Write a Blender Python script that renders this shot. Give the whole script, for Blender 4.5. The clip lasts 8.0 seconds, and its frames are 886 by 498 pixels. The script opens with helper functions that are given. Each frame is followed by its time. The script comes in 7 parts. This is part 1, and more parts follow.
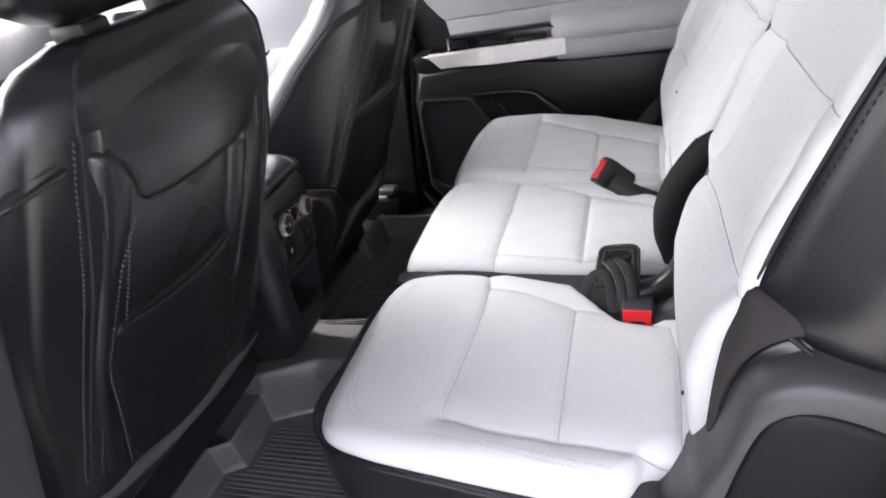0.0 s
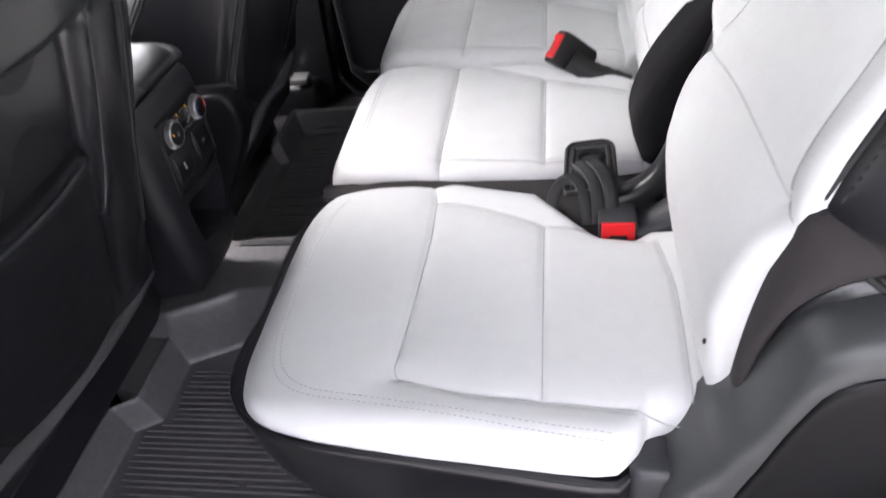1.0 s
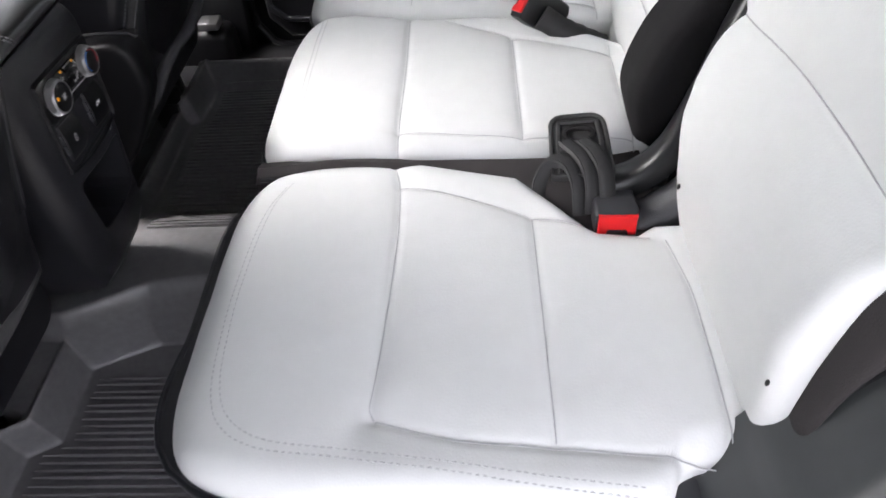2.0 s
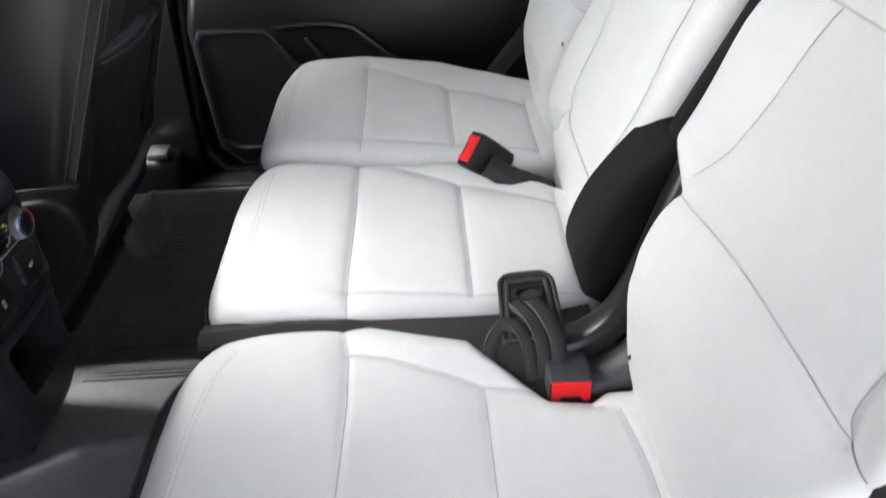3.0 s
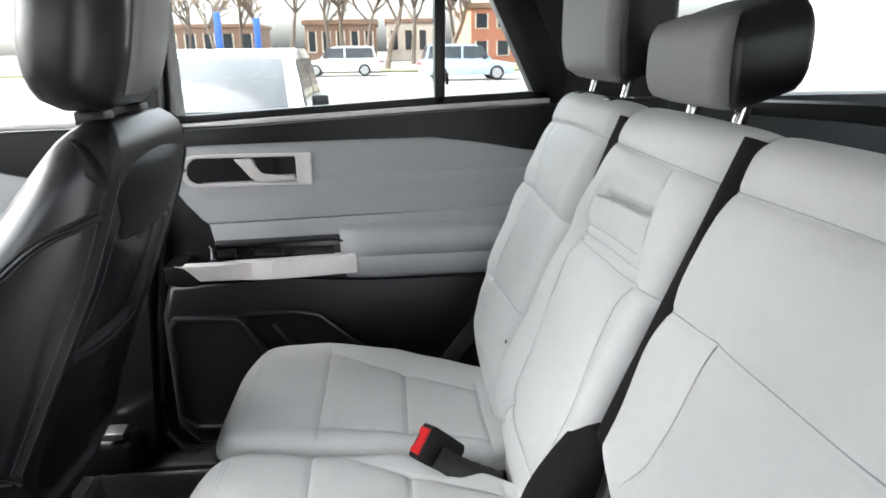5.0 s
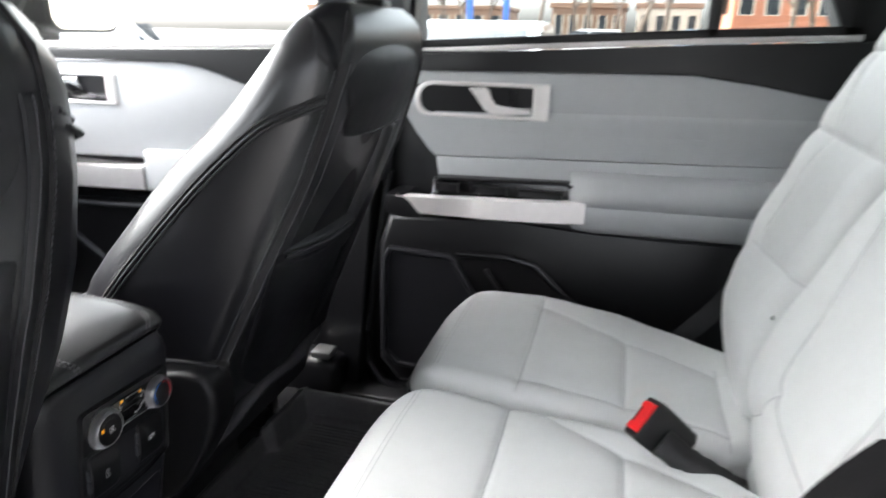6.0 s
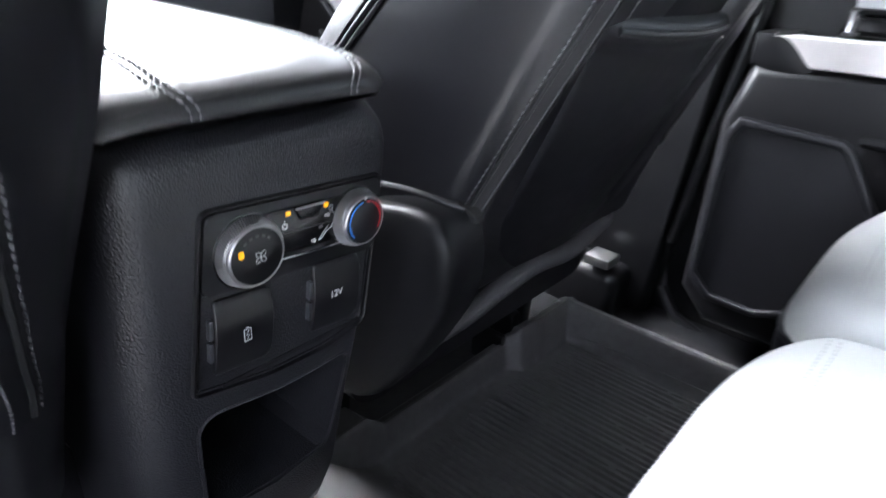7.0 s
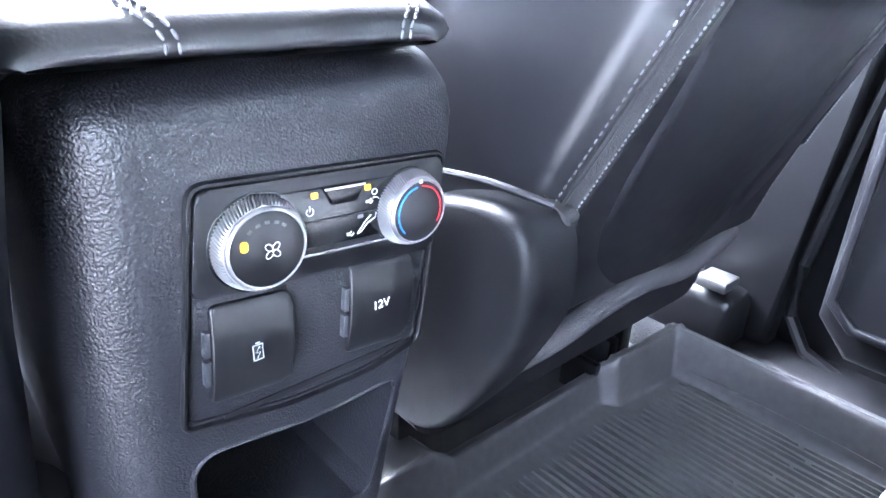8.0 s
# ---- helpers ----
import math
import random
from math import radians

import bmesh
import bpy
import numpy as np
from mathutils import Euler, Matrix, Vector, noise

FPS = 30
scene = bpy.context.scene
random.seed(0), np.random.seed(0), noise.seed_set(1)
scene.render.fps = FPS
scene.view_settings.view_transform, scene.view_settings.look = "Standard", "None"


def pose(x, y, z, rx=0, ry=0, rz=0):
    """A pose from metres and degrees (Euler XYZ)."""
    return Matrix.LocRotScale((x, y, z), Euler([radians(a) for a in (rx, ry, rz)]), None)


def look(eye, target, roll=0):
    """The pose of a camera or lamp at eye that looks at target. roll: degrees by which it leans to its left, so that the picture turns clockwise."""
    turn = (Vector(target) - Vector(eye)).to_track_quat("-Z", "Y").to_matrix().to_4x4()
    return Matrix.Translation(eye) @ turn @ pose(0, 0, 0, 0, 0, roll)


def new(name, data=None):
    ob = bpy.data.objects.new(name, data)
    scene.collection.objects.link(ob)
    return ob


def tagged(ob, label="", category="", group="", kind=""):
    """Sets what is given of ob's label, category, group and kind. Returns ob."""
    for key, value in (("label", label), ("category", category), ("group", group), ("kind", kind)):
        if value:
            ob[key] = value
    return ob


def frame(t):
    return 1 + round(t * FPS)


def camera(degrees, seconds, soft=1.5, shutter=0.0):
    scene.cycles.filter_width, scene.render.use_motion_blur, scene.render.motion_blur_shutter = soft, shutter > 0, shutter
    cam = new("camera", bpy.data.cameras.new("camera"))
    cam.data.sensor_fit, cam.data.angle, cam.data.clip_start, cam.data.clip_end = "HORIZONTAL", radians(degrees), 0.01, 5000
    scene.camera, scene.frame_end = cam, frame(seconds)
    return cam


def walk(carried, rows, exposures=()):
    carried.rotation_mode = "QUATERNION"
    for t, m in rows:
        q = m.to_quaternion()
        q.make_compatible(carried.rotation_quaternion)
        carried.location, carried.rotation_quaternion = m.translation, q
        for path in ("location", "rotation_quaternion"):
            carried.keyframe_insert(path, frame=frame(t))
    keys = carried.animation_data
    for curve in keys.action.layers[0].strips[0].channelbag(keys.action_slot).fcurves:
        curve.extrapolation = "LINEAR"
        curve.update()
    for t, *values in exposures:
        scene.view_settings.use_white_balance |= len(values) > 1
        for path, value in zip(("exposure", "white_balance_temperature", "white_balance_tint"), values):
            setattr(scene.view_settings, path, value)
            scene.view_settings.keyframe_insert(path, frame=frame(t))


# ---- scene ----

cam = camera(69.0, 8.0, shutter=0.4)
PATH = [
    (0, (0.103, 0.021, 1.001), (-0.492, 1.642, -0.008), -10.9),
    (0.5, (0.054, 0.082, 0.973), (-0.365, 1.657, -0.187), -10.7),
    (1, (0.035, 0.18, 0.937), (-0.337, 1.626, -0.394), -11.1),
    (1.2, (0.01, 0.208, 0.916), (-0.327, 1.602, -0.479), -10.8),
    (2.3, (-0.045, 0.322, 0.894), (-0.083, 1.674, -0.579), -3.2),
    (2.5, (-0.038, 0.335, 0.906), (-0.052, 1.74, -0.517), -2.9),
    (3, (-0.03, 0.362, 0.941), (0.005, 1.898, -0.339), -2.4),
    (3.5, (-0.02, 0.369, 0.955), (0.07, 2.043, -0.135), -2.3),
    (4, (-0.009, 0.369, 0.986), (0.167, 2.156, 0.105), -1.2),
    (4.2, (-0.011, 0.364, 1.002), (0.201, 2.177, 0.185), -0.7),
    (5.3, (-0.001, 0.332, 1.007), (0.064, 2.25, 0.444), 0.0),
    (5.5, (-0.002, 0.353, 0.981), (-0.125, 2.267, 0.414), -0.3),
    (6, (-0.028, 0.443, 0.895), (-0.522, 2.273, 0.259), 1.2),
    (6.2, (-0.046, 0.489, 0.867), (-0.692, 2.253, 0.176), 1.7),
    (6.5, (-0.146, 0.583, 0.796), (-0.992, 2.233, 0.046), 3.2),
    (7, (-0.224, 0.715, 0.668), (-1.353, 2.122, -0.196), 3.6),
    (7.5, (-0.276, 0.781, 0.629), (-1.571, 2.038, -0.232), 3.5),
    (8, (-0.271, 0.787, 0.621), (-1.624, 2.001, -0.213), 2.0),
]
EXPOSURES = [(0.0, 3.92, 6400, 21), (1.0, 4.02, 6480, 19), (2.5, 3.97, 6480, 15), (4.0, 3.85, 6400, 13), (5.5, 3.63, 6400, 12), (6.5, 4.15, 6400, 13), (7.0, 4.8, 5950, 13), (7.5, 6.6, 5150, 16), (8.0, 7.05, 5300, 16)]
walk(cam, [(t, look(eye, target, roll)) for t, eye, target, roll in PATH], EXPOSURES)

# ---- light: an overcast day ----
SUN_UP, SUN_ROUND = radians(50), radians(-78)
world = bpy.data.worlds.new("overcast_sky")
scene.world = world
world.use_nodes = True
wn, wl = world.node_tree.nodes, world.node_tree.links
sky = wn.new("ShaderNodeTexSky")
sky.sky_type, sky.sun_disc, sky.sun_elevation, sky.sun_rotation = "NISHITA", False, SUN_UP, SUN_ROUND
sky.air_density, sky.dust_density, sky.ozone_density = 1.0, 6.0, 1.0
haze = wn.new("ShaderNodeHueSaturation")
haze.inputs["Saturation"].default_value, haze.inputs["Value"].default_value = 0.22, 1.0
wl.new(sky.outputs[0], haze.inputs["Color"])
wl.new(haze.outputs[0], wn["Background"].inputs["Color"])
wn["Background"].inputs["Strength"].default_value = 0.15
lamp = bpy.data.lights.new("sun", "SUN")
lamp.energy, lamp.angle, lamp.color = 0.7, radians(60), (1.0, 0.97, 0.93)
sun = new("sun", lamp)
sun.matrix_world = look((math.sin(SUN_ROUND) * 30, math.cos(SUN_ROUND) * 30, 30 * math.tan(SUN_UP)), (0, 0, 0))

# ---- materials ----
def material(name, colour, rough=0.5, metal=0.0, grain=0.0, grain_size=0.002, cells=False, tint=0.06, patch=0.15,
             soft=0.0, soft_size=0.03, coat=0.0, emit=0.0, spec=0.5, rough_vary=0.12):
    """A surface with fine relief (grain), broad relief (soft) and two scales of variation of colour and gloss."""
    m = bpy.data.materials.new(name)
    m.use_nodes = True
    n, l = m.node_tree.nodes, m.node_tree.links
    p = n["Principled BSDF"]
    p.inputs["Metallic"].default_value = metal
    p.inputs["Specular IOR Level"].default_value = spec
    p.inputs["Coat Weight"].default_value = coat
    co = n.new("ShaderNodeTexCoord")
    big = n.new("ShaderNodeTexNoise")
    big.inputs["Scale"].default_value, big.inputs["Detail"].default_value = 1 / patch, 4
    small = n.new("ShaderNodeTexNoise")
    small.inputs["Scale"].default_value, small.inputs["Detail"].default_value = 8 / patch, 6
    l.new(co.outputs["Object"], big.inputs["Vector"])
    l.new(co.outputs["Object"], small.inputs["Vector"])
    both = n.new("ShaderNodeMath")
    both.operation = "ADD"
    l.new(big.outputs["Fac"], both.inputs[0])
    l.new(small.outputs["Fac"], both.inputs[1])
    ramp = n.new("ShaderNodeMapRange")
    ramp.inputs["From Min"].default_value, ramp.inputs["From Max"].default_value = 0.6, 1.4
    ramp.inputs["To Min"].default_value, ramp.inputs["To Max"].default_value = 1 - tint, 1 + tint
    l.new(both.outputs[0], ramp.inputs["Value"])
    mul = n.new("ShaderNodeVectorMath")
    mul.operation = "SCALE"
    mul.inputs[0].default_value = colour[:3]
    l.new(ramp.outputs[0], mul.inputs["Scale"])
    l.new(mul.outputs[0], p.inputs["Base Color"])
    rr = n.new("ShaderNodeMapRange")
    rr.inputs["From Min"].default_value, rr.inputs["From Max"].default_value = 0.6, 1.4
    rr.inputs["To Min"].default_value, rr.inputs["To Max"].default_value = rough * (1 - rough_vary), min(1, rough * (1 + rough_vary))
    l.new(both.outputs[0], rr.inputs["Value"])
    l.new(rr.outputs[0], p.inputs["Roughness"])
    last = None
    if soft:
        wide = n.new("ShaderNodeTexNoise")
        wide.inputs["Scale"].default_value, wide.inputs["Detail"].default_value = 1 / soft_size, 2
        l.new(co.outputs["Object"], wide.inputs["Vector"])
        last = n.new("ShaderNodeBump")
        last.inputs["Strength"].default_value, last.inputs["Distance"].default_value = 1.0, soft
        l.new(wide.outputs["Fac"], last.inputs["Height"])
    if grain:
        if cells:
            fine = n.new("ShaderNodeTexVoronoi")
            fine.feature = "SMOOTH_F1"
            out = fine.outputs["Distance"]
        else:
            fine = n.new("ShaderNodeTexNoise")
            fine.inputs["Detail"].default_value = 3
            out = fine.outputs["Fac"]
        fine.inputs["Scale"].default_value = 1 / grain_size
        l.new(co.outputs["Object"], fine.inputs["Vector"])
        b = n.new("ShaderNodeBump")
        b.inputs["Strength"].default_value, b.inputs["Distance"].default_value = 1.0, grain
        l.new(out, b.inputs["Height"])
        if last:
            l.new(last.outputs[0], b.inputs["Normal"])
        last = b
    if last:
        l.new(last.outputs[0], p.inputs["Normal"])
    if emit:
        p.inputs["Emission Color"].default_value = (*colour[:3], 1)
        p.inputs["Emission Strength"].default_value = emit
    return m


def glass_material(name, tint):
    m = bpy.data.materials.new(name)
    m.use_nodes = True
    n, l = m.node_tree.nodes, m.node_tree.links
    n.remove(n["Principled BSDF"])
    clear, shine, mix, edge = (n.new(k) for k in ("ShaderNodeBsdfTransparent", "ShaderNodeBsdfGlossy", "ShaderNodeMixShader", "ShaderNodeLayerWeight"))
    power, fres = n.new("ShaderNodeMath"), n.new("ShaderNodeMath")
    clear.inputs["Color"].default_value = (*tint, 1)
    shine.inputs["Roughness"].default_value = 0.02
    edge.inputs["Blend"].default_value = 0.5
    power.operation, fres.operation = "POWER", "MULTIPLY_ADD"
    power.inputs[1].default_value, fres.inputs[1].default_value, fres.inputs[2].default_value = 5.0, 0.7, 0.03
    l.new(edge.outputs["Facing"], power.inputs[0])
    l.new(power.outputs[0], fres.inputs[0])
    l.new(fres.outputs[0], mix.inputs[0])
    l.new(clear.outputs[0], mix.inputs[1])
    l.new(shine.outputs[0], mix.inputs[2])
    l.new(mix.outputs[0], n["Material Output"].inputs["Surface"])
    return m


# grey that holds shade on the rear headrests and a reflection on the front ones
HEAD_SHADING = material("headrest_shade_and_sheen", (0.24, 0.24, 0.235), 0.5, grain=0.00012, grain_size=0.0016, cells=True, tint=0.05)
WHITE = material("light_grey_leather", (0.63, 0.635, 0.63), 0.5, grain=0.00012, grain_size=0.0016, cells=True, tint=0.03, soft=0.0005, soft_size=0.05)
WHITE_SEAM = material("light_grey_seam", (0.42, 0.42, 0.43), 0.7, tint=0.1, patch=0.02)
BLACK = material("black_leather", (0.0072, 0.0072, 0.0092), 0.31, spec=0.66, grain=0.00003, grain_size=0.0014, cells=True, tint=0.12, rough_vary=0.05)
BLACK_SEAM = material("black_seam", (0.009, 0.009, 0.01), 0.7, tint=0.1, patch=0.02)
THREAD = material("pale_thread", (0.14, 0.14, 0.145), 0.7, tint=0.15, patch=0.01)
PALE_THREAD = material("light_thread", (0.13, 0.13, 0.14), 0.7, tint=0.15, patch=0.01)
ZIP = material("grey_zip_tape", (0.020, 0.0195, 0.0205), 0.8, grain=0.0006, grain_size=0.0012, tint=0.2, patch=0.02)
DARK_THREAD = material("grey_thread", (0.06, 0.06, 0.065), 0.7, tint=0.15, patch=0.01)
LID = material("worn_black_leather", (0.0075, 0.0075, 0.0085), 0.32, spec=0.7, grain=0.00009, grain_size=0.0014, cells=True, tint=0.12, rough_vary=0.05)
PLASTIC = material("black_grained_plastic", (0.011, 0.011, 0.0135), 0.38, grain=0.00034, grain_size=0.0011, cells=True, tint=0.12)
SMOOTH = material("smooth_black_plastic", (0.0052, 0.0052, 0.0062), 0.38, spec=0.42, grain=0.00001, grain_size=0.001, tint=0.1)
GLOSS = material("gloss_black_plastic", (0.006, 0.006, 0.007), 0.24, tint=0.1)
GREY_PLASTIC = material("dark_grey_plastic", (0.030, 0.031, 0.035), 0.5, grain=0.0002, grain_size=0.0015, cells=True, tint=0.1)
FELT = material("black_felt", (0.011, 0.0103, 0.011), 0.95, grain=0.0005, grain_size=0.0012, tint=0.2, spec=0.2)
CARPET = material("black_carpet", (0.008, 0.008, 0.009), 1.0, grain=0.002, grain_size=0.003, tint=0.3, spec=0.1)
RUBBER = material("black_rubber", (0.098, 0.096, 0.098), 0.38, spec=0.6, grain=0.0002, grain_size=0.0015, tint=0.2, patch=0.08)
WEB = material("black_webbing", (0.016, 0.0155, 0.016), 0.62, grain=0.0004, grain_size=0.0012, tint=0.15)
GAPCLOTH = material("dark_brown_grey_fabric", (0.034, 0.030, 0.031), 0.85, grain=0.0004, grain_size=0.0012, tint=0.15, spec=0.3)
HOUSING = material("grey_moulded_plastic", (0.044, 0.047, 0.048), 0.40, grain=0.00004, grain_size=0.0012, tint=0.1)
PANELBLACK = material("matt_black_vinyl", (0.0055, 0.0055, 0.0072), 0.48, spec=0.34, grain=0.00002, grain_size=0.0014, tint=0.12)
COVER = material("grained_matt_black_plastic", (0.0050, 0.0050, 0.0060), 0.46, spec=0.22, grain=0.00012, grain_size=0.0011, cells=True, tint=0.12)
HEM = material("dark_grey_fabric", (0.05, 0.049, 0.051), 0.85, grain=0.0005, grain_size=0.0014, tint=0.2, patch=0.03)
SILVER = material("satin_silver", (0.80, 0.77, 0.755), 0.38, metal=0.35, grain=0.00003, grain_size=0.0008, tint=0.05)
CHROME = material("chrome", (0.86, 0.86, 0.87), 0.1, metal=1.0, tint=0.03)
STEEL = material("bare_steel", (0.5, 0.5, 0.5), 0.35, metal=1.0, tint=0.1)
RED = material("red_plastic", (0.75, 0.012, 0.015), 0.35, tint=0.04)
AMBER = material("amber_light", (1.0, 0.40, 0.0), 0.5, emit=0.014)
KNURL = material("knurled_silver", (0.36, 0.355, 0.355), 0.34, metal=0.85, grain=0.00003, grain_size=0.0008, tint=0.08, patch=0.02)
PRINT = material("white_print", (0.62, 0.62, 0.62), 0.6, tint=0.02)
DIM_PRINT = material("dim_grey_print", (0.05, 0.05, 0.05), 0.6, tint=0.02)
BLUE_PRINT = material("blue_print", (0.03, 0.22, 0.75), 0.5, tint=0.02)
RED_PRINT = material("red_print", (0.6, 0.02, 0.03), 0.5, tint=0.02)
LINER = material("grey_headliner", (0.58, 0.58, 0.57), 0.95, grain=0.0004, grain_size=0.002, tint=0.06)
DOORSKIN = material("grey_door_vinyl", (0.43, 0.44, 0.447), 0.5, grain=0.00016, grain_size=0.0016, cells=True, tint=0.03, soft=0.0008, soft_size=0.08)
GLASS = glass_material("window_glass", (0.95, 0.97, 0.96))
REARGLASS = glass_material("grey_tinted_glass", (0.74, 0.77, 0.76))

# ---- building helpers ----
def thing(name, at, label, category, group="", kind=""):
    e = new(name)
    e.location = at
    e.empty_display_size = 0.05
    return tagged(e, label, category, group, kind)


def under(ob, parent, label=""):
    if parent:
        ob.parent = parent
        if parent.type == "EMPTY":
            ob.matrix_parent_inverse = Matrix.Translation(-Vector(parent.location))
    if label:
        ob["label"] = label
    return ob


def part(name, bm, mat, parent=None, label="", smooth=True, angle=40):
    """Links a bmesh as one mesh object under a thing or a part."""
    me = bpy.data.meshes.new(name)
    bmesh.ops.recalc_face_normals(bm, faces=bm.faces)
    for e in bm.edges:
        e.smooth = len(e.link_faces) != 2 or e.calc_face_angle(0) < radians(angle)
    for f in bm.faces:
        f.smooth = smooth
    bm.to_mesh(me)
    bm.free()
    me.materials.append(mat)
    return under(new(name, me), parent, label)


def raw(name, verts, faces, mat, parent=None, label="", smooth=True):
    """The same from lists, for fine grids."""
    me = bpy.data.meshes.new(name)
    me.from_pydata([tuple(map(float, v)) for v in verts], [], faces)
    me.polygons.foreach_set("use_smooth", [smooth] * len(me.polygons))
    me.materials.append(mat)
    me.update()
    return under(new(name, me), parent, label)


def box(bm, lo, hi, r=0.0, seg=2, m=None):
    """A box, its edges rounded by r, into bm."""
    lo, hi = Vector(lo), Vector(hi)
    made = bmesh.ops.create_cube(bm, size=1.0)["verts"]
    for v in made:
        v.co = Vector([(a + b) / 2 + c * (b - a) for a, b, c in zip(lo, hi, v.co)])
    if r:
        edges = list({e for v in made for e in v.link_edges})
        made = [v for v in bmesh.ops.bevel(bm, geom=edges, offset=r, segments=seg, profile=0.5, affect="EDGES")["verts"]]
        seen, todo = set(made), list(made)
        while todo:
            for e in todo.pop().link_edges:
                for v in e.verts:
                    if v not in seen:
                        seen.add(v)
                        todo.append(v)
        made = list(seen)
    if m:
        bmesh.ops.transform(bm, matrix=m, verts=made)
    return made


def boxes(name, rows, mat, parent=None, label="", r=0.0, seg=2, m=None):
    bm = bmesh.new()
    for lo, hi in rows:
        box(bm, lo, hi, r, seg, m)
    return part(name, bm, mat, parent, label)


def loft(bm, loops, cap=True, closed=True):
    """Skins rings of equal length, one to the next."""
    rings = [[bm.verts.new(p) for p in loop] for loop in loops]
    k = len(rings[0])
    for a, b in zip(rings, rings[1:]):
        for i in range(k if closed else k - 1):
            j = (i + 1) % k
            bm.faces.new((a[i], a[j], b[j], b[i]))
    if cap and closed:
        bm.faces.new(rings[0][::-1])
        bm.faces.new(rings[-1])
    return rings


def rounded(a0, a1, b0, b1, r, n=5):
    """A rectangle with round corners as points (a, b), counter-clockwise. r may be four radii."""
    rs = r if isinstance(r, (tuple, list)) else (r,) * 4
    pts = []
    for (ca, cb, start), q in zip(((a1, b1, 0), (a0, b1, 90), (a0, b0, 180), (a1, b0, 270)), rs):
        sa, sb = (1 if ca == a1 else -1), (1 if cb == b1 else -1)
        for i in range(n):
            w = radians(start + 90 * i / (n - 1))
            pts.append((ca - sa * q + q * math.cos(w), cb - sb * q + q * math.sin(w)))
    return pts


def smooth_line(pts, step):
    """A smooth curve through points (any dimension), resampled at even steps."""
    p = np.array(pts, float)
    if len(p) > 2:
        q = np.vstack([2 * p[0] - p[1], p, 2 * p[-1] - p[-2]])
        out = []
        for i in range(1, len(q) - 2):
            for s in np.linspace(0, 1, 12, endpoint=False):
                out.append(0.5 * ((2 * q[i]) + (q[i + 1] - q[i - 1]) * s + (2 * q[i - 1] - 5 * q[i] + 4 * q[i + 1] - q[i + 2]) * s**2
                                  + (3 * q[i] - q[i - 1] - 3 * q[i + 1] + q[i + 2]) * s**3))
        p = np.array(out + [p[-1]])
    run = np.r_[0, np.cumsum(np.linalg.norm(np.diff(p, axis=0), axis=1))]
    n = max(2, int(round(run[-1] / step)) + 1)
    at = np.linspace(0, run[-1], n)
    return np.stack([np.interp(at, run, p[:, k]) for k in range(p.shape[1])], 1)


def tube(bm, pts, r, n=8, flat=1.0, up=(0, 0, 1), taper=None):
    """A tube along 3D points; flat: its height over its width."""
    pts = [Vector(p) for p in pts]
    loops, ref = [], Vector(up)
    for i, p in enumerate(pts):
        d = (pts[min(i + 1, len(pts) - 1)] - pts[max(i - 1, 0)]).normalized()
        side = d.cross(ref)
        side = side.normalized() if side.length > 1e-4 else d.orthogonal().normalized()
        top = side.cross(d).normalized()
        q = r * (taper[i] if taper else 1)
        loops.append([p + side * q * math.cos(2 * math.pi * k / n) + top * q * flat * math.sin(2 * math.pi * k / n) for k in range(n)])
    loft(bm, loops)


def slab(bm, outline, h0, h1, m, bevel=0.0, seg=2):
    """A plate: an outline (a, b) between heights h0 and h1 in the frame m, its upper edge rounded."""
    low = [bm.verts.new(m @ Vector((a, b, h0))) for a, b in outline]
    high = [bm.verts.new(m @ Vector((a, b, h1))) for a, b in outline]
    k = len(low)
    bm.faces.new(low[::-1])
    top = bm.faces.new(high)
    for i in range(k):
        bm.faces.new((low[i], low[(i + 1) % k], high[(i + 1) % k], high[i]))
    if bevel:
        bmesh.ops.bevel(bm, geom=list(top.edges), offset=bevel, segments=seg, profile=0.5, affect="EDGES")


def plate(name, outline, h0, h1, m, mat, parent=None, label="", bevel=0.0, seg=2, angle=40):
    bm = bmesh.new()
    slab(bm, outline, h0, h1, m, bevel, seg)
    return part(name, bm, mat, parent, label, angle=angle)


def ring_plate(name, outer, inner, h0, h1, m, mat, parent=None, label=""):
    """A frame between two outlines of equal length."""
    bm = bmesh.new()
    rows = []
    d = min((h1 - h0) * 0.3, 0.003)
    between = lambda k: [(a + (c - a) * k, b + (e - b) * k) for (a, b), (c, e) in zip(outer, inner)]
    for o, h in ((outer, h0), (outer, h1 - d), (between(0.12), h1 - d * 0.3), (between(0.3), h1), (between(0.7), h1), (between(0.88), h1 - d * 0.3), (inner, h1 - d), (inner, h0)):
        rows.append([m @ Vector((a, b, h)) for a, b in o])
    loft(bm, rows + [rows[0]], cap=False)
    bmesh.ops.remove_doubles(bm, verts=bm.verts, dist=1e-6)
    return part(name, bm, mat, parent, label, angle=30)


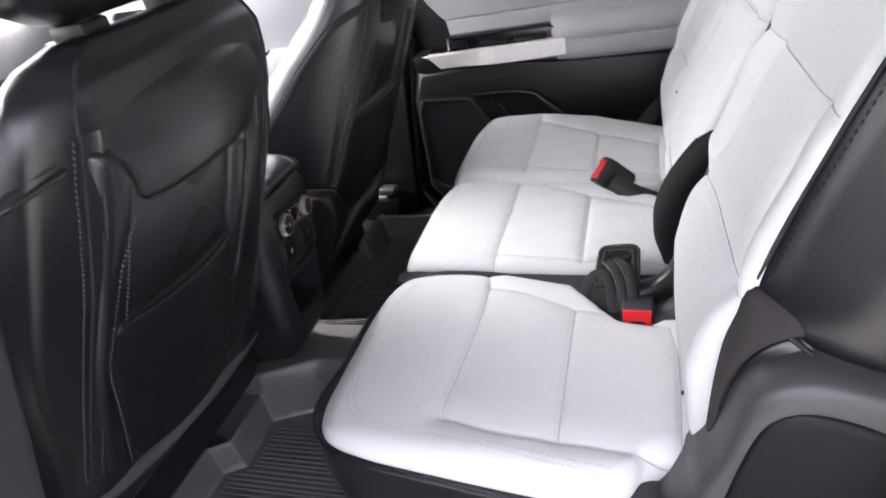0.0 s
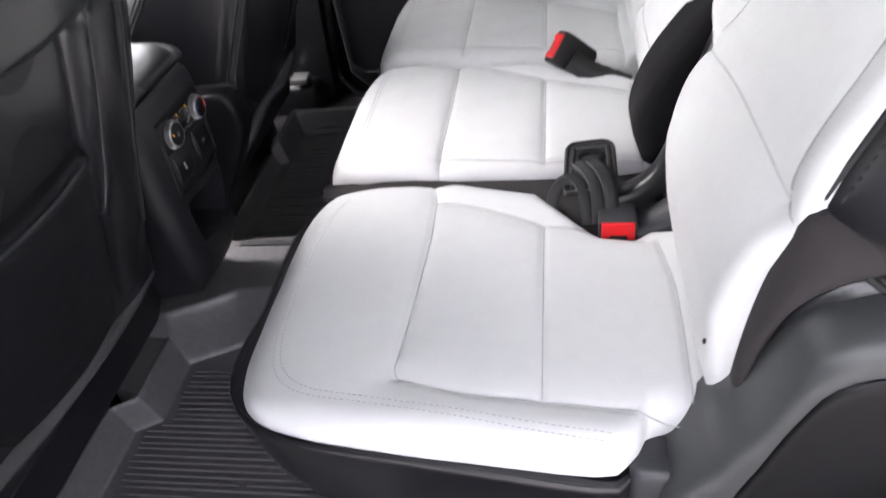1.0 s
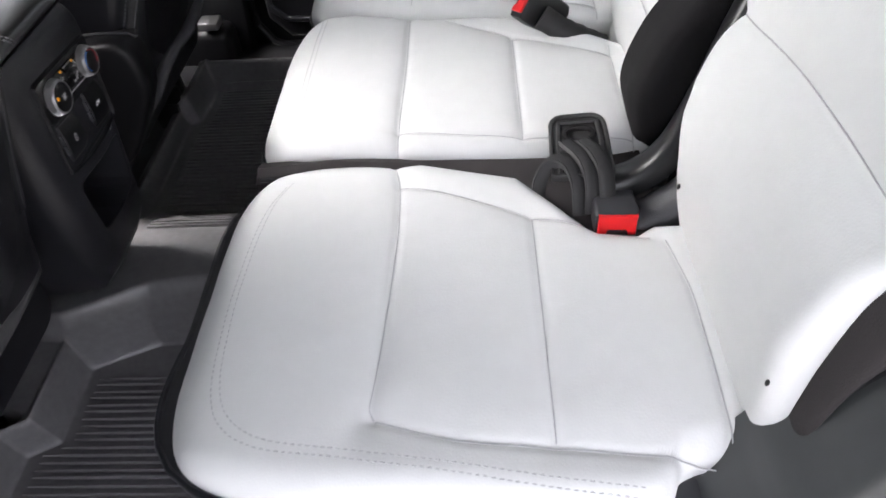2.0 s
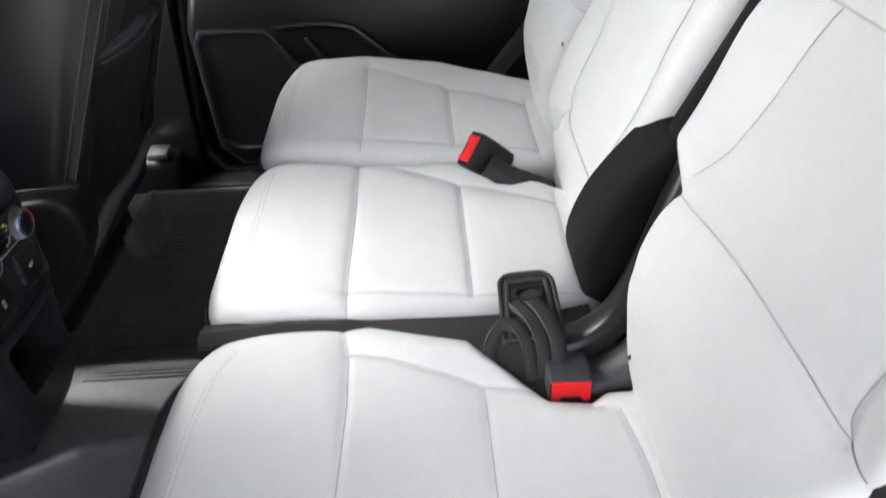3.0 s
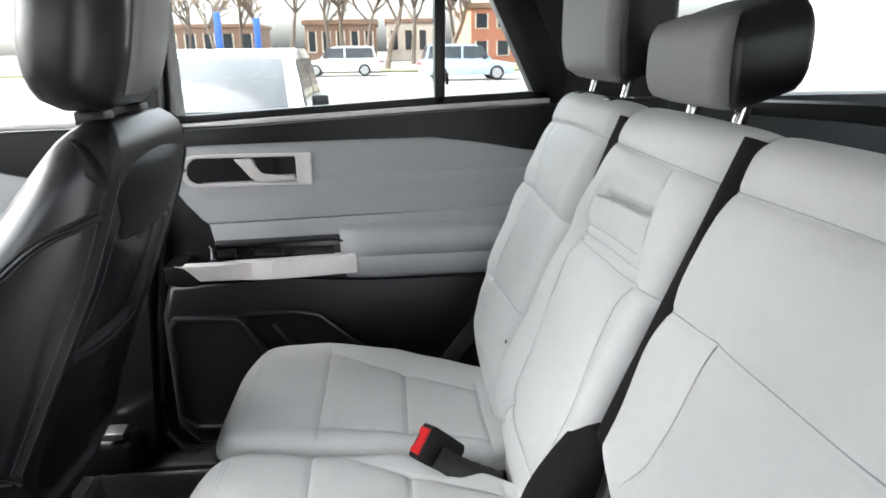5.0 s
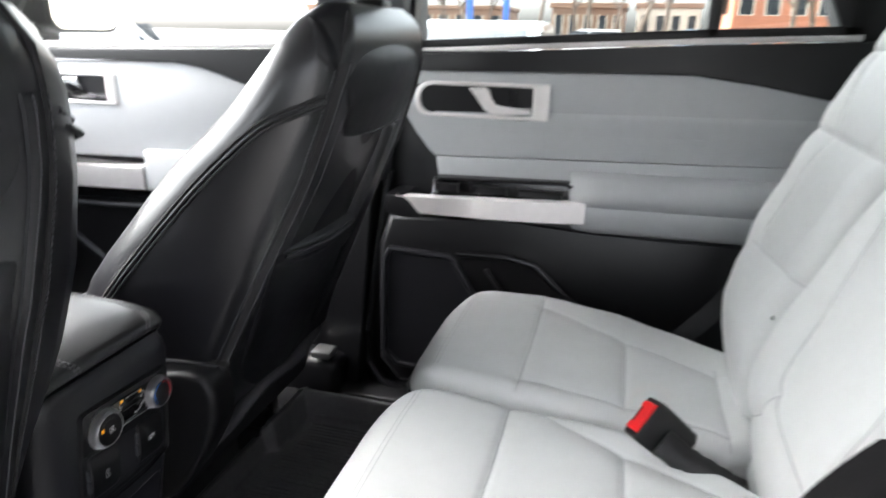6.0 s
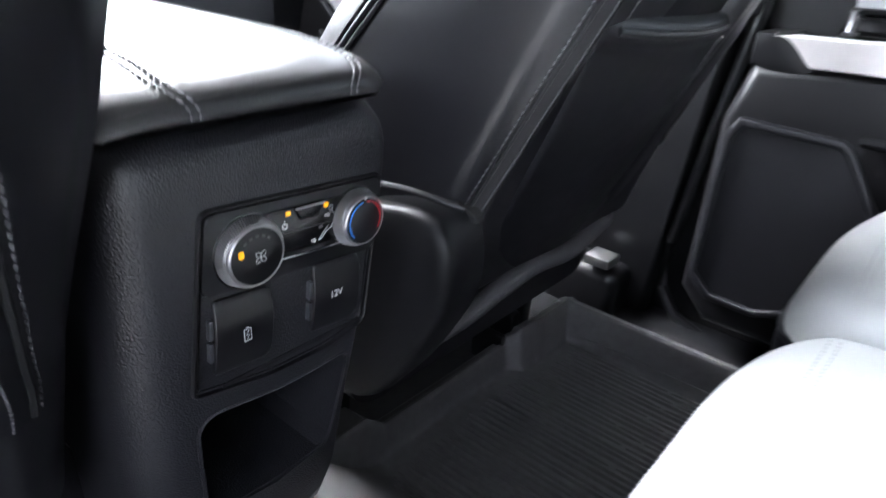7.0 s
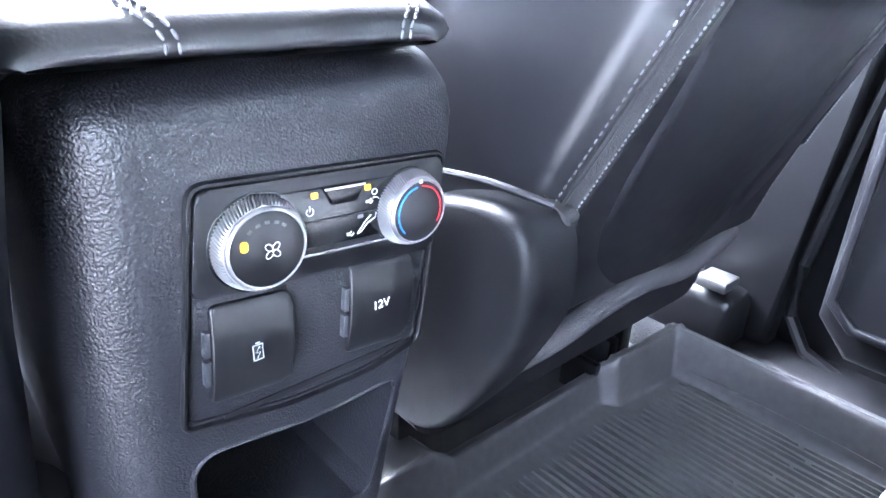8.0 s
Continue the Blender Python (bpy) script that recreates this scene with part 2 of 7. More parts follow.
def stitches(name, lines, mat, parent, length=0.004, gap=0.0025, r=0.0006, label=""):
    """Rows of short threads along 3D lines, joined."""
    verts, faces = [], []
    for line in lines:
        pts = smooth_line(line, length + gap)
        for a, b in zip(pts, pts[1:]):
            d = b - a
            far = np.linalg.norm(d)
            if far < 1e-6:
                continue
            d = d / far
            s = np.cross(d, (0.3, 0.5, 0.81))
            s /= np.linalg.norm(s)
            u = np.cross(s, d)
            p, q = a, a + d * length
            k = len(verts)
            for e, w in ((p, 0.5), (p + d * length * 0.25, 1), (q - d * length * 0.25, 1), (q, 0.5)):
                for c in range(5):
                    an = 2 * math.pi * c / 5
                    verts.append(e + (s * math.cos(an) + u * math.sin(an)) * r * w)
            for ring in range(3):
                for c in range(5):
                    faces.append((k + ring * 5 + c, k + ring * 5 + (c + 1) % 5, k + ring * 5 + 5 + (c + 1) % 5, k + ring * 5 + 5 + c))
            faces += [tuple(k + c for c in range(4, -1, -1)), tuple(k + 15 + c for c in range(5))]
    return tagged(raw(name, verts, faces, mat, parent, label), kind="stuff")


def text_part(name, words, size, m, mat, parent, depth=0.0003):
    cu = bpy.data.curves.new(name, "FONT")
    cu.body, cu.size, cu.extrude, cu.align_x, cu.align_y = words, size, depth, "CENTER", "CENTER"
    tmp = bpy.data.objects.new(name, cu)
    scene.collection.objects.link(tmp)
    me = bpy.data.meshes.new_from_object(tmp.evaluated_get(bpy.context.evaluated_depsgraph_get()))
    bpy.data.objects.remove(tmp)
    bpy.data.curves.remove(cu)
    me.transform(m)
    me.materials.clear()
    me.materials.append(mat)
    me.name = name
    return under(new(name, me), parent)


def near_line(a, b, line):
    """Distance in the plane from arrays a, b to a line of points."""
    best = np.full(a.shape, 9.0)
    for (x0, y0), (x1, y1) in zip(line, line[1:]):
        dx, dy = x1 - x0, y1 - y0
        t = np.clip(((a - x0) * dx + (b - y0) * dy) / (dx * dx + dy * dy + 1e-12), 0, 1)
        best = np.minimum(best, np.hypot(a - x0 - t * dx, b - y0 - t * dy))
    return best


class Pad:
    """An upholstered pad: a plan between a0 and a1, with edges lo(a) and hi(a), a crowned top with seams pressed in, and rounded sides."""

    def __init__(self, m, a0, a1, lo, hi, thick, r=0.03, r_lo=None, r_hi=None, corner=0.1, seams=(), groove=(0.0028, 0.004), valley=(0.0045, 0.019),
                 crown=0.006, shape=None, step=0.0030, ends=(None, None)):
        self.m, self.a0, self.a1, self.lo, self.hi, self.thick = m, a0, a1, lo, hi, thick
        self.r = (ends[0] or r, ends[1] or r, r_lo or r, r_hi or r)
        self.corner, self.seams, self.groove, self.valley, self.crown, self.shape, self.step = corner, seams, groove, valley, crown, shape, step

    def plan(self, s, t):
        k = self.corner
        s2, t2 = s * np.sqrt(1 - k * t**6), t * np.sqrt(1 - k * s**6)
        a = (self.a0 + self.a1) / 2 + s2 * (self.a1 - self.a0) / 2
        lo, hi = self.lo(a), self.hi(a)
        return a, (lo + hi) / 2 + t2 * (hi - lo) / 2

    def height(self, a, b, ea=None, eb=None):
        """The top over the base plane at (a, b)."""
        lo, hi = self.lo(a), self.hi(a)
        s, t = (2 * a - self.a0 - self.a1) / (self.a1 - self.a0), (2 * b - lo - hi) / (hi - lo)
        h = self.crown * (1 - np.clip(s, -1, 1) ** 2) * 0.5 + self.crown * (1 - np.clip(t, -1, 1) ** 2) * 0.5
        if self.shape:
            h = h + self.shape(a, b)
        for line in self.seams:
            d = near_line(a, b, line)
            h = h - self.groove[0] * np.exp(-((d / self.groove[1]) ** 2)) - self.valley[0] * np.exp(-((d / self.valley[1]) ** 2))
        drop = 0
        for near, r in ((ea if ea is not None else a - self.a0, self.r[0]), (self.a1 - a, self.r[1]), (eb if eb is not None else b - lo, self.r[2]), (hi - b, self.r[3])):
            q = np.clip(near, 0, r)
            one = r - np.sqrt(np.maximum(0, r * r - (r - q) ** 2))
            drop = drop + one - drop * one / max(self.r)
        return self.thick + h - drop

    def at(self, a, b, over=0.0):
        a, b = np.asarray(a, float), np.asarray(b, float)
        h = self.height(a, b) + over
        return [self.m @ Vector((x, y, z)) for x, y, z in zip(a.ravel(), b.ravel(), np.ravel(h))]

    def line(self, pts, over=0.0, step=0.006):
        p = smooth_line(pts, step)
        return self.at(p[:, 0], p[:, 1], over)

    def build(self, name, mat, parent, label="", skirt=True, tuck=0.008):
        na, nb = int((self.a1 - self.a0) / self.step), int((self.hi(self.a0 * 0.5 + self.a1 * 0.5) - self.lo(self.a0 * 0.5 + self.a1 * 0.5)) / self.step)
        ease = lambda n: np.sin(np.linspace(-math.pi / 2, math.pi / 2, n)) * 0.35 + np.linspace(-1, 1, n) * 0.65
        s, t = np.meshgrid(ease(na), ease(nb), indexing="ij")
        a, b = self.plan(s, t)
        # distances to the rim follow the grid, so that round corners stay round
        half_a, mid = (self.a1 - self.a0) / 2, (self.hi(a) - self.lo(a)) / 2
        h = self.rim_height(a, b, (1 + s) * half_a, (1 - s) * half_a, (1 + t) * mid, (1 - t) * mid)
        pts = [self.m @ Vector((x, y, z)) for x, y, z in zip(a.ravel(), b.ravel(), h.ravel())]
        idx = np.arange(na * nb).reshape(na, nb)
        q = np.stack([idx[:-1, :-1], idx[1:, :-1], idx[1:, 1:], idx[:-1, 1:]], -1).reshape(-1, 4)
        faces = [tuple(map(int, f)) for f in q]
        rim = [int(i) for i in np.r_[idx[:, 0], idx[-1, 1:], idx[-2::-1, -1], idx[0, -2:0:-1]]]
        ca, cb, fa, fb = a.mean(), b.mean(), a.ravel(), b.ravel()
        base = len(pts)
        for i in rim:
            x, y = float(fa[i]), float(fb[i])
            x, y = x + (ca - x) * tuck / half_a, y + (cb - y) * tuck / 0.17
            pts.append(self.m @ Vector((x, y, 0)))
        k = len(rim)
        for i in range(k):
            j = (i + 1) % k
            faces.append((rim[j], rim[i], base + i, base + j))
        faces.append(tuple(base + i for i in range(k)))
        return raw(name, pts, faces, mat, parent, label)

    def rim_height(self, a, b, e0, e1, e2, e3):
        h = self.crown * (1 - ((2 * a - self.a0 - self.a1) / (self.a1 - self.a0)) ** 2) * 0.5
        lo, hi = self.lo(a), self.hi(a)
        h = h + self.crown * (1 - np.clip((2 * b - lo - hi) / (hi - lo), -1, 1) ** 2) * 0.5
        if self.shape:
            h = h + self.shape(a, b)
        for line in self.seams:
            d = near_line(a, b, line)
            h = h - self.groove[0] * np.exp(-((d / self.groove[1]) ** 2)) - self.valley[0] * np.exp(-((d / self.valley[1]) ** 2))
        drop = 0
        for near, r in zip((e0, e1, e2, e3), self.r):
            q = np.clip(near, 0, r)
            one = r - np.sqrt(np.maximum(0, r * r - (r - q) ** 2))
            drop = drop + one - drop * one / max(self.r)
        return self.thick + h - drop


def curve_of(pairs):
    """A function that runs straight between the pairs (a, value)."""
    xs, ys = np.array([p[0] for p in pairs]), np.array([p[1] for p in pairs])
    return lambda a: np.interp(a, xs, ys)


def seam_tubes(name, pad, mat, parent, r=0.0006, lines=None):
    bm = bmesh.new()
    for line in lines or pad.seams:
        tube(bm, pad.line(line, 0.0007, 0.004), r, 5)
    return tagged(part(name, bm, mat, parent), kind="stuff")

# ---- the car's shell ----
SIDE_FAR = Matrix(((1, 0, 0, 0), (0, 0, -1, 1.70), (0, 1, 0, 0), (0, 0, 0, 1)))  # (along the car, up, towards the cabin) on the far side
SIDE_NEAR = Matrix(((1, 0, 0, 0), (0, 0, 1, 0.17), (0, 1, 0, 0), (0, 0, 0, 1)))
ROOF_Z, SILL_Z, GROUND_Z = 1.30, 0.89, -0.46


def shell_wall(name, m, near):
    """A body side: sill, pillars and roof rail round the door and window openings."""
    bm = bmesh.new()
    rows = [((-1.95, -0.02), (1.75, 0.075 if near else 0.098)), ((-1.95, 1.19), (1.75, ROOF_Z + 0.02)), ((0.60, 0.075), (1.75, 0.90)), ((-1.95, 0.075), (-1.66, 0.84))]
    for (a0, b0), (a1, b1) in rows:
        slab(bm, [(a0, b0), (a1, b0), (a1, b1), (a0, b1)], -0.16, -0.055, m, 0.006)
    slab(bm, [(-0.60, 0.075), (-0.50, 0.075), (-0.455, 0.60), (-0.455, 1.19), (-0.56, 1.19), (-0.60, 0.6)] if not near else
         [(-0.74, 0.075), (-0.69, 0.075), (-0.68, 0.60), (-0.62, 1.19), (-0.68, 1.19), (-0.74, 0.6)], -0.16, -0.05, m, 0.006)
    slab(bm, [(0.335, 0.90), (0.62, 0.90), (0.55, 1.19), (0.20, 1.19)], -0.16, -0.055, m, 0.006)
    slab(bm, [(1.40, 0.90), (1.75, 0.90), (1.62, 1.19), (1.30, 1.19)], -0.16, -0.055, m, 0.006)
    slab(bm, [(-1.95, 0.84), (-1.66, 0.84), (-1.22, 1.19), (-1.45, 1.19)], -0.16, -0.055, m, 0.006)
    if not near:
        slab(bm, [(0.29, 0.098), (0.60, 0.098), (0.60, 0.372), (0.30, 0.098)], -0.085, -0.02, m)
    return tagged(part(name, bm, GREY_PLASTIC), "dark grey plastic trim of the car's side and pillars", "car interior", kind="structure")


shell_wall("wall_far", SIDE_FAR, False)
shell_wall("wall_near", SIDE_NEAR, True)

floor = boxes("floor", [((-1.95, 0.17, -0.05), (1.75, 1.70, 0.10)), ((-1.95, 0.823, 0.101), (-0.63, 0.985, 0.236)), ((-1.95, 1.508, 0.101), (0.2, 1.60, 0.125))], CARPET, r=0.005)
tagged(floor, "black carpeted floor of the car under the rubber mats", "car floor", kind="structure")
roof = boxes("ceiling", [((-1.30, 0.02, ROOF_Z), (1.70, 1.85, ROOF_Z + 0.05))], LINER, r=0.02)
tagged(roof, "pale grey fabric headliner of the car", "ceiling", kind="structure")

# body ends: scuttle with the windscreen, tailgate with its window
bm = bmesh.new()
box(bm, (-2.02, 0.02, -0.2), (-1.93, 1.85, 0.86), 0.01)
box(bm, (1.72, 0.02, -0.2), (1.80, 1.85, 0.92), 0.01)
box(bm, (1.60, 0.02, 1.19), (1.72, 1.85, 1.34), 0.01)
tagged(part("wall_ends", bm, GREY_PLASTIC), "dark grey bulkhead and tailgate trim of the car", "car interior", kind="structure")


def pane(name, corners, mat, label):
    bm = bmesh.new()
    c = [Vector(p) for p in corners]
    nrm = (c[1] - c[0]).cross(c[2] - c[0]).normalized() * 0.004
    loft(bm, [[p - nrm / 2 for p in c], [p + nrm / 2 for p in c]])
    ob = tagged(part(name, bm, mat, smooth=False), label, "window", kind="structure")
    ob.visible_shadow = mat is not GLASS
    return ob


pane("window_1", [(-1.96, 0.14, 0.84), (-1.96, 1.73, 0.84), (-1.30, 1.66, 1.31), (-1.30, 0.21, 1.31)], GLASS, "clear curved windscreen glass")
pane("window_2", [(1.76, 0.14, 0.90), (1.76, 1.73, 0.90), (1.66, 1.70, 1.22), (1.66, 0.17, 1.22)], REARGLASS, "grey tinted tailgate glass")
pane("window_3", [(0.60, 1.775, 0.88), (1.45, 1.775, 0.88), (1.35, 1.765, 1.21), (0.53, 1.765, 1.21)], REARGLASS, "grey tinted side glass beside the luggage space")
pane("window_4", [(0.60, 0.095, 0.88), (1.45, 0.095, 0.88), (1.35, 0.105, 1.21), (0.53, 0.105, 1.21)], REARGLASS, "grey tinted side glass beside the luggage space")
pane("window_5", [(-1.66, 0.095, 0.84), (-0.66, 0.095, 0.87), (-0.62, 0.105, 1.21), (-1.25, 0.105, 1.21)], GLASS, "clear glass of the driver's door")


# dashboard, closing the cabin in front
dash = thing("dashboard", (-1.75, 0.93, 0.4), "black dashboard with a soft rounded top", "dashboard")
bm = bmesh.new()
loft(bm, [[(x, y, z) for x, z in ((-1.93, 0.30), (-1.52, 0.30), (-1.44, 0.55), (-1.46, 0.72), (-1.55, 0.80), (-1.75, 0.84), (-1.93, 0.85))] for y in (0.18, 0.5, 0.95, 1.4, 1.69)])
bmesh.ops.bevel(bm, geom=[e for e in bm.edges if e.is_manifold and e.calc_face_angle(0) > 0.3], offset=0.02, segments=2, affect="EDGES")
part("body", bm, SMOOTH, dash)
boxes("glovebox", [((-1.475, 1.15, 0.42), (-1.43, 1.60, 0.62))], GREY_PLASTIC, dash, "dark grey glovebox lid", r=0.012)
boxes("vent", [((-1.50, 1.50, 0.70), (-1.455, 1.63, 0.76))], GLOSS, dash, r=0.01)
boxes("trim_strip", [((-1.478, 1.10, 0.655), (-1.44, 1.66, 0.675))], SILVER, dash, "satin silver trim strip", r=0.006)

# third row: low folded seat backs behind the second row
third = thing("folded_rear_seat", (1.1, 0.93, 0.45), "black folded third-row seat in the luggage space", "seat")
bm = bmesh.new()
box(bm, (0.62, 0.32, 0.10), (1.62, 1.55, 0.56), 0.03, 3)
part("seat_back", bm, FELT, third)

# ---- second-row seats ----
BACK_A = Vector((0.40, 0, 1)).normalized()
BACK_N = Vector((-1, 0, 0.40)).normalized()


def frame_of(o, a, b, h):
    m = Matrix.Identity(4)
    for k, v in enumerate((a, b, h)):
        for r in range(3):
            m[r][k] = v[r]
    m.translation = o
    return m


BACK_SINK = 0.10
BACK = frame_of(Vector((0.115, 0, 0.47)) - BACK_N * BACK_SINK, BACK_A, Vector((0, 1, 0)), BACK_N)
CUSH_Z, CUSH_T = 0.452, 0.054
CUSHION = frame_of(Vector((0, 0, CUSH_Z - CUSH_T)), Vector((1, 0, 0)), Vector((0, 1, 0)), Vector((0, 0, 1)))


def gauss(d, w):
    return np.exp(-((d / w) ** 2))


def rear_seat(kind, label, y, lo, hi, inset, back_lo, back_hi, back_seams, tall_bolster, headrest):
    """One place of the bench: cushion on a black base, and a backrest in the bench's common plane."""
    seat = thing("rear_seat", (0.0, y, 0.06), label, "car seat", "second-row seats")
    (i0, i1, i2), (o0, o1, o2) = inset  # the inset's near and far edge at the front, middle and back seam
    seams = [[(-0.127, i0 - 0.03), (-0.127, i0), (-0.125, (i0 + o0) / 2), (-0.127, o0), (-0.127, o0 + 0.02)],
             [(0.012, i1), (0.012, o1)], [(0.134, i2 - 0.02), (0.131, (i2 + o2) / 2), (0.134, o2 + 0.02)],
             [(-0.127, i0), (0.012, i1), (0.134, i2)], [(-0.127, o0), (0.012, o1), (0.134, o2)]]
    if kind == "near":  # the front seam runs out over the far edge and turns sharply into the near one
        seams[0] = [(-0.129, 0.838), (-0.120, 0.797), (-0.117, 0.733), (-0.119, 0.668), (-0.122, 0.611), (-0.126, 0.560), (-0.128, 0.542), (-0.124, 0.532)]
        seams[2] = [(0.133, 0.712), (0.141, 0.658), (0.142, 0.609), (0.140, 0.537), (0.139, 0.497)]
        seams[3] = [(-0.124, 0.532), (-0.090, 0.521), (-0.054, 0.513), (0.012, 0.508), (0.07, 0.502), (0.138, 0.499)]
        seams[4] = [(-0.120, 0.797), (-0.079, 0.785), (-0.03, 0.765), (0.012, 0.746), (0.066, 0.733), (0.12, 0.715)]

    def shape(a, b):
        # bolsters stand a little higher than the inset, and the front rolls over
        near = np.interp(a, (-0.127, 0.012, 0.134), (i0, i1, i2))
        far = np.interp(a, (-0.127, 0.012, 0.134), (o0, o1, o2))
        side = np.clip(np.maximum(near - b, b - far) / 0.05, 0, 1)
        fore = np.clip((-0.127 - a) / 0.08, 0, 1)
        wave = 0.0004 * np.sin(a * 61 + b * 23) + 0.0003 * np.sin(b * 87 - a * 31)
        return (0.0015 if kind == "near" else 0.003) * side + (0.001 if kind == "near" else 0.003) * fore - 0.02 * np.clip((-0.2 - a) / 0.12, 0, 1) ** 2 + wave

    pad = Pad(CUSHION, {"near": -0.312, "middle": -0.304, "far": -0.298}[kind], 0.195, lo, hi, CUSH_T, r=0.03, corner=0.24 if kind == "near" else 0.2, seams=seams, shape=shape, ends=(0.055, 0.03), crown=0.004, valley=(0.0025, 0.016), groove=(0.0026, 0.0034))
    cush = pad.build("cushion", WHITE, seat)
    seam_tubes("seam", pad, WHITE_SEAM, cush)
    front = [(-0.246, float(lo(-0.246)) + 0.035), (-0.248, y - 0.06), (-0.248, y + 0.06), (-0.246, float(hi(-0.246)) - 0.03)]
    if kind == "near":  # a double row that turns the corner and follows the near edge
        front = [(-0.235, 0.800), (-0.250, 0.765), (-0.258, 0.70), (-0.260, 0.628), (-0.254, 0.563), (-0.238, 0.530), (-0.205, 0.511), (-0.143, 0.503), (-0.081, 0.495), (-0.022, 0.486), (0.033, 0.478), (0.068, 0.474)]
    runs = [pad.line([(a + d, b + d * (kind == "near")) for a, b in front], 0.0002) for d in (-0.003, 0.003)]
    stitches("stitching", runs, WHITE_SEAM, cush, 0.0035, 0.0022, 0.0005)
    # base below the cushion, in black leather, with a piping between
    pipe = curve_of([(-0.31, 0.430), (-0.21, 0.433), (-0.12, 0.424), (0.03, 0.400), (0.10, 0.392)]) if kind == "near" else curve_of([(-0.3, 0.404), (0.2, 0.404)])
    rim_st = [(-1, 1 - 2 * k / 20) for k in range(20)] + [(-1 + 2 * k / 20, -1) for k in range(20)] + [(1, -1 + 2 * k / 20) for k in range(20)] + [(1 - 2 * k / 20, 1) for k in range(20)]
    base_loops = []
    for z, grow in ((0.20, -0.045), (0.26, -0.02), (0.35, 0.0), (-0.012, 0.004), (-0.003, 0.004), (0.0, 0.002), (-0.002, -0.012)):
        loop = []
        for p, q in rim_st:
            a, b = (float(v) for v in pad.plan(np.array(float(p)), np.array(float(q))))
            far = math.hypot(a + 0.06, (b - y) * 1.5)
            out = grow - 0.014 * min(1, max(0, (-0.16 - a) / 0.12)) * min(1, max(0, (b - float(lo(a)) - 0.03) / 0.10))  # the cushion overhangs its base at the front
            loop.append((a + (a + 0.06) / far * out, b + (b - y) * 1.5 / far * out, z if z > 0.1 else float(pipe(a)) + z))
        base_loops.append(loop)
    bm = bmesh.new()
    loft(bm, base_loops)
    part("cushion_base", bm, BLACK, seat, "black leather skirt under the cushion")
    bm = bmesh.new()
    rim = base_loops[5]
    tube(bm, rim + rim[:1], 0.0028, 6)
    part("piping", bm, BLACK, seat)
    # backrest
    bseams = back_seams

    def bshape(a, b):
        mid = (back_lo(a) + back_hi(a)) / 2
        half = (back_hi(a) - back_lo(a)) / 2
        t = np.abs(b - mid) / half
        lump = 0.006 * gauss(a - 0.12, 0.06) - 0.012 * np.clip((a - 0.42) / 0.09, 0, 1) ** 2 - 0.05 * np.clip((0.085 - a) / 0.10, 0, 1) ** 1.4
        out = lump + tall_bolster * np.clip((t - 0.55) / 0.4, 0, 1) * np.interp(a, (0.1, 0.2, 0.36, 0.42), (0, 1, 1, 0))
        out = out + 0.001 * np.sin(a * 57 - b * 33)
        if kind == "middle":
            # grip recess above the armrest's lip: a slope that ends in a slit
            slot = 0.389 + 0.0625 * (1.104 - b) - 0.8 * np.clip(b - 1.10, 0, 1)
            wide = np.clip((0.083 - np.abs(b - 1.043)) / 0.010, 0, 1)
            into = a - slot
            out = out - wide * np.clip(into / 0.0035, 0, 1) * (0.013 * np.clip(1 - into / 0.038, 0, 1) ** 1.2 + 0.022 * np.clip(1 - into / 0.011, 0, 1))
            out = out + 0.005 * (into < 0) * np.clip(1 + into / 0.03, 0, 1) * np.clip((0.080 - np.abs(b - 1.043)) / 0.02, 0, 1)
        return out

    bp = Pad(BACK, -0.05, 0.515, back_lo, back_hi, BACK_SINK, r=0.03, r_lo=0.016 if kind == "near" else None, r_hi=0.014 if kind == "near" else None, corner=0.02, seams=bseams, shape=bshape, ends=(0.03, 0.030), crown=0.006, step=0.0022 if kind == "middle" else 0.0030)
    back = bp.build("backrest", WHITE, seat)
    seam_tubes("seam", bp, WHITE_SEAM, back)
    if headrest:
        hx, hz, wide, tall = headrest
        rest = thing("headrest", (hx, y, hz - tall / 2), "headrest with pale leather front, greyed for its shade, and black back on chrome posts", "headrest", "second-row headrests")
        bm = bmesh.new()
        loops = []
        for k in range(15):
            u = -1 + 2 * k / 14
            s = (1 - abs(u) ** 2.6) ** (1 / 2.6) if abs(u) < 1 else 0.12
            s = max(s, 0.12)
            loops.append([(hx + 0.012 + p * (0.5 + 0.5 * s), y + q * (0.72 + 0.28 * s) , hz + u * tall / 2 + p * 0.18) for p, q in rounded(-0.043, 0.040, -wide / 2, wide / 2, (0.03, 0.03, 0.012, 0.012), 6)])
        loft(bm, loops)
        part("shell", bm, BLACK, rest, "black leather back and sides")
        # front pad: pale leather, its backlit shade put into the colour
        bm = bmesh.new()
        loops = []
        for k in range(15):
            u = -1 + 2 * k / 14
            s = max((1 - abs(u) ** 3) ** (1 / 3), 0.1) if abs(u) < 1 else 0.1
            loops.append([(hx + p * (0.4 + 0.6 * s), y + q * (0.78 + 0.22 * s), hz + u * tall / 2 * 0.96 + p * 0.18) for p, q in rounded(-0.047, -0.024, -wide / 2 + 0.003, wide / 2 - 0.003, 0.010, 6)])
        loft(bm, loops)
        part("front_pad", bm, HEAD_SHADING, rest, "pale leather front pad with its shade in the grey colour")
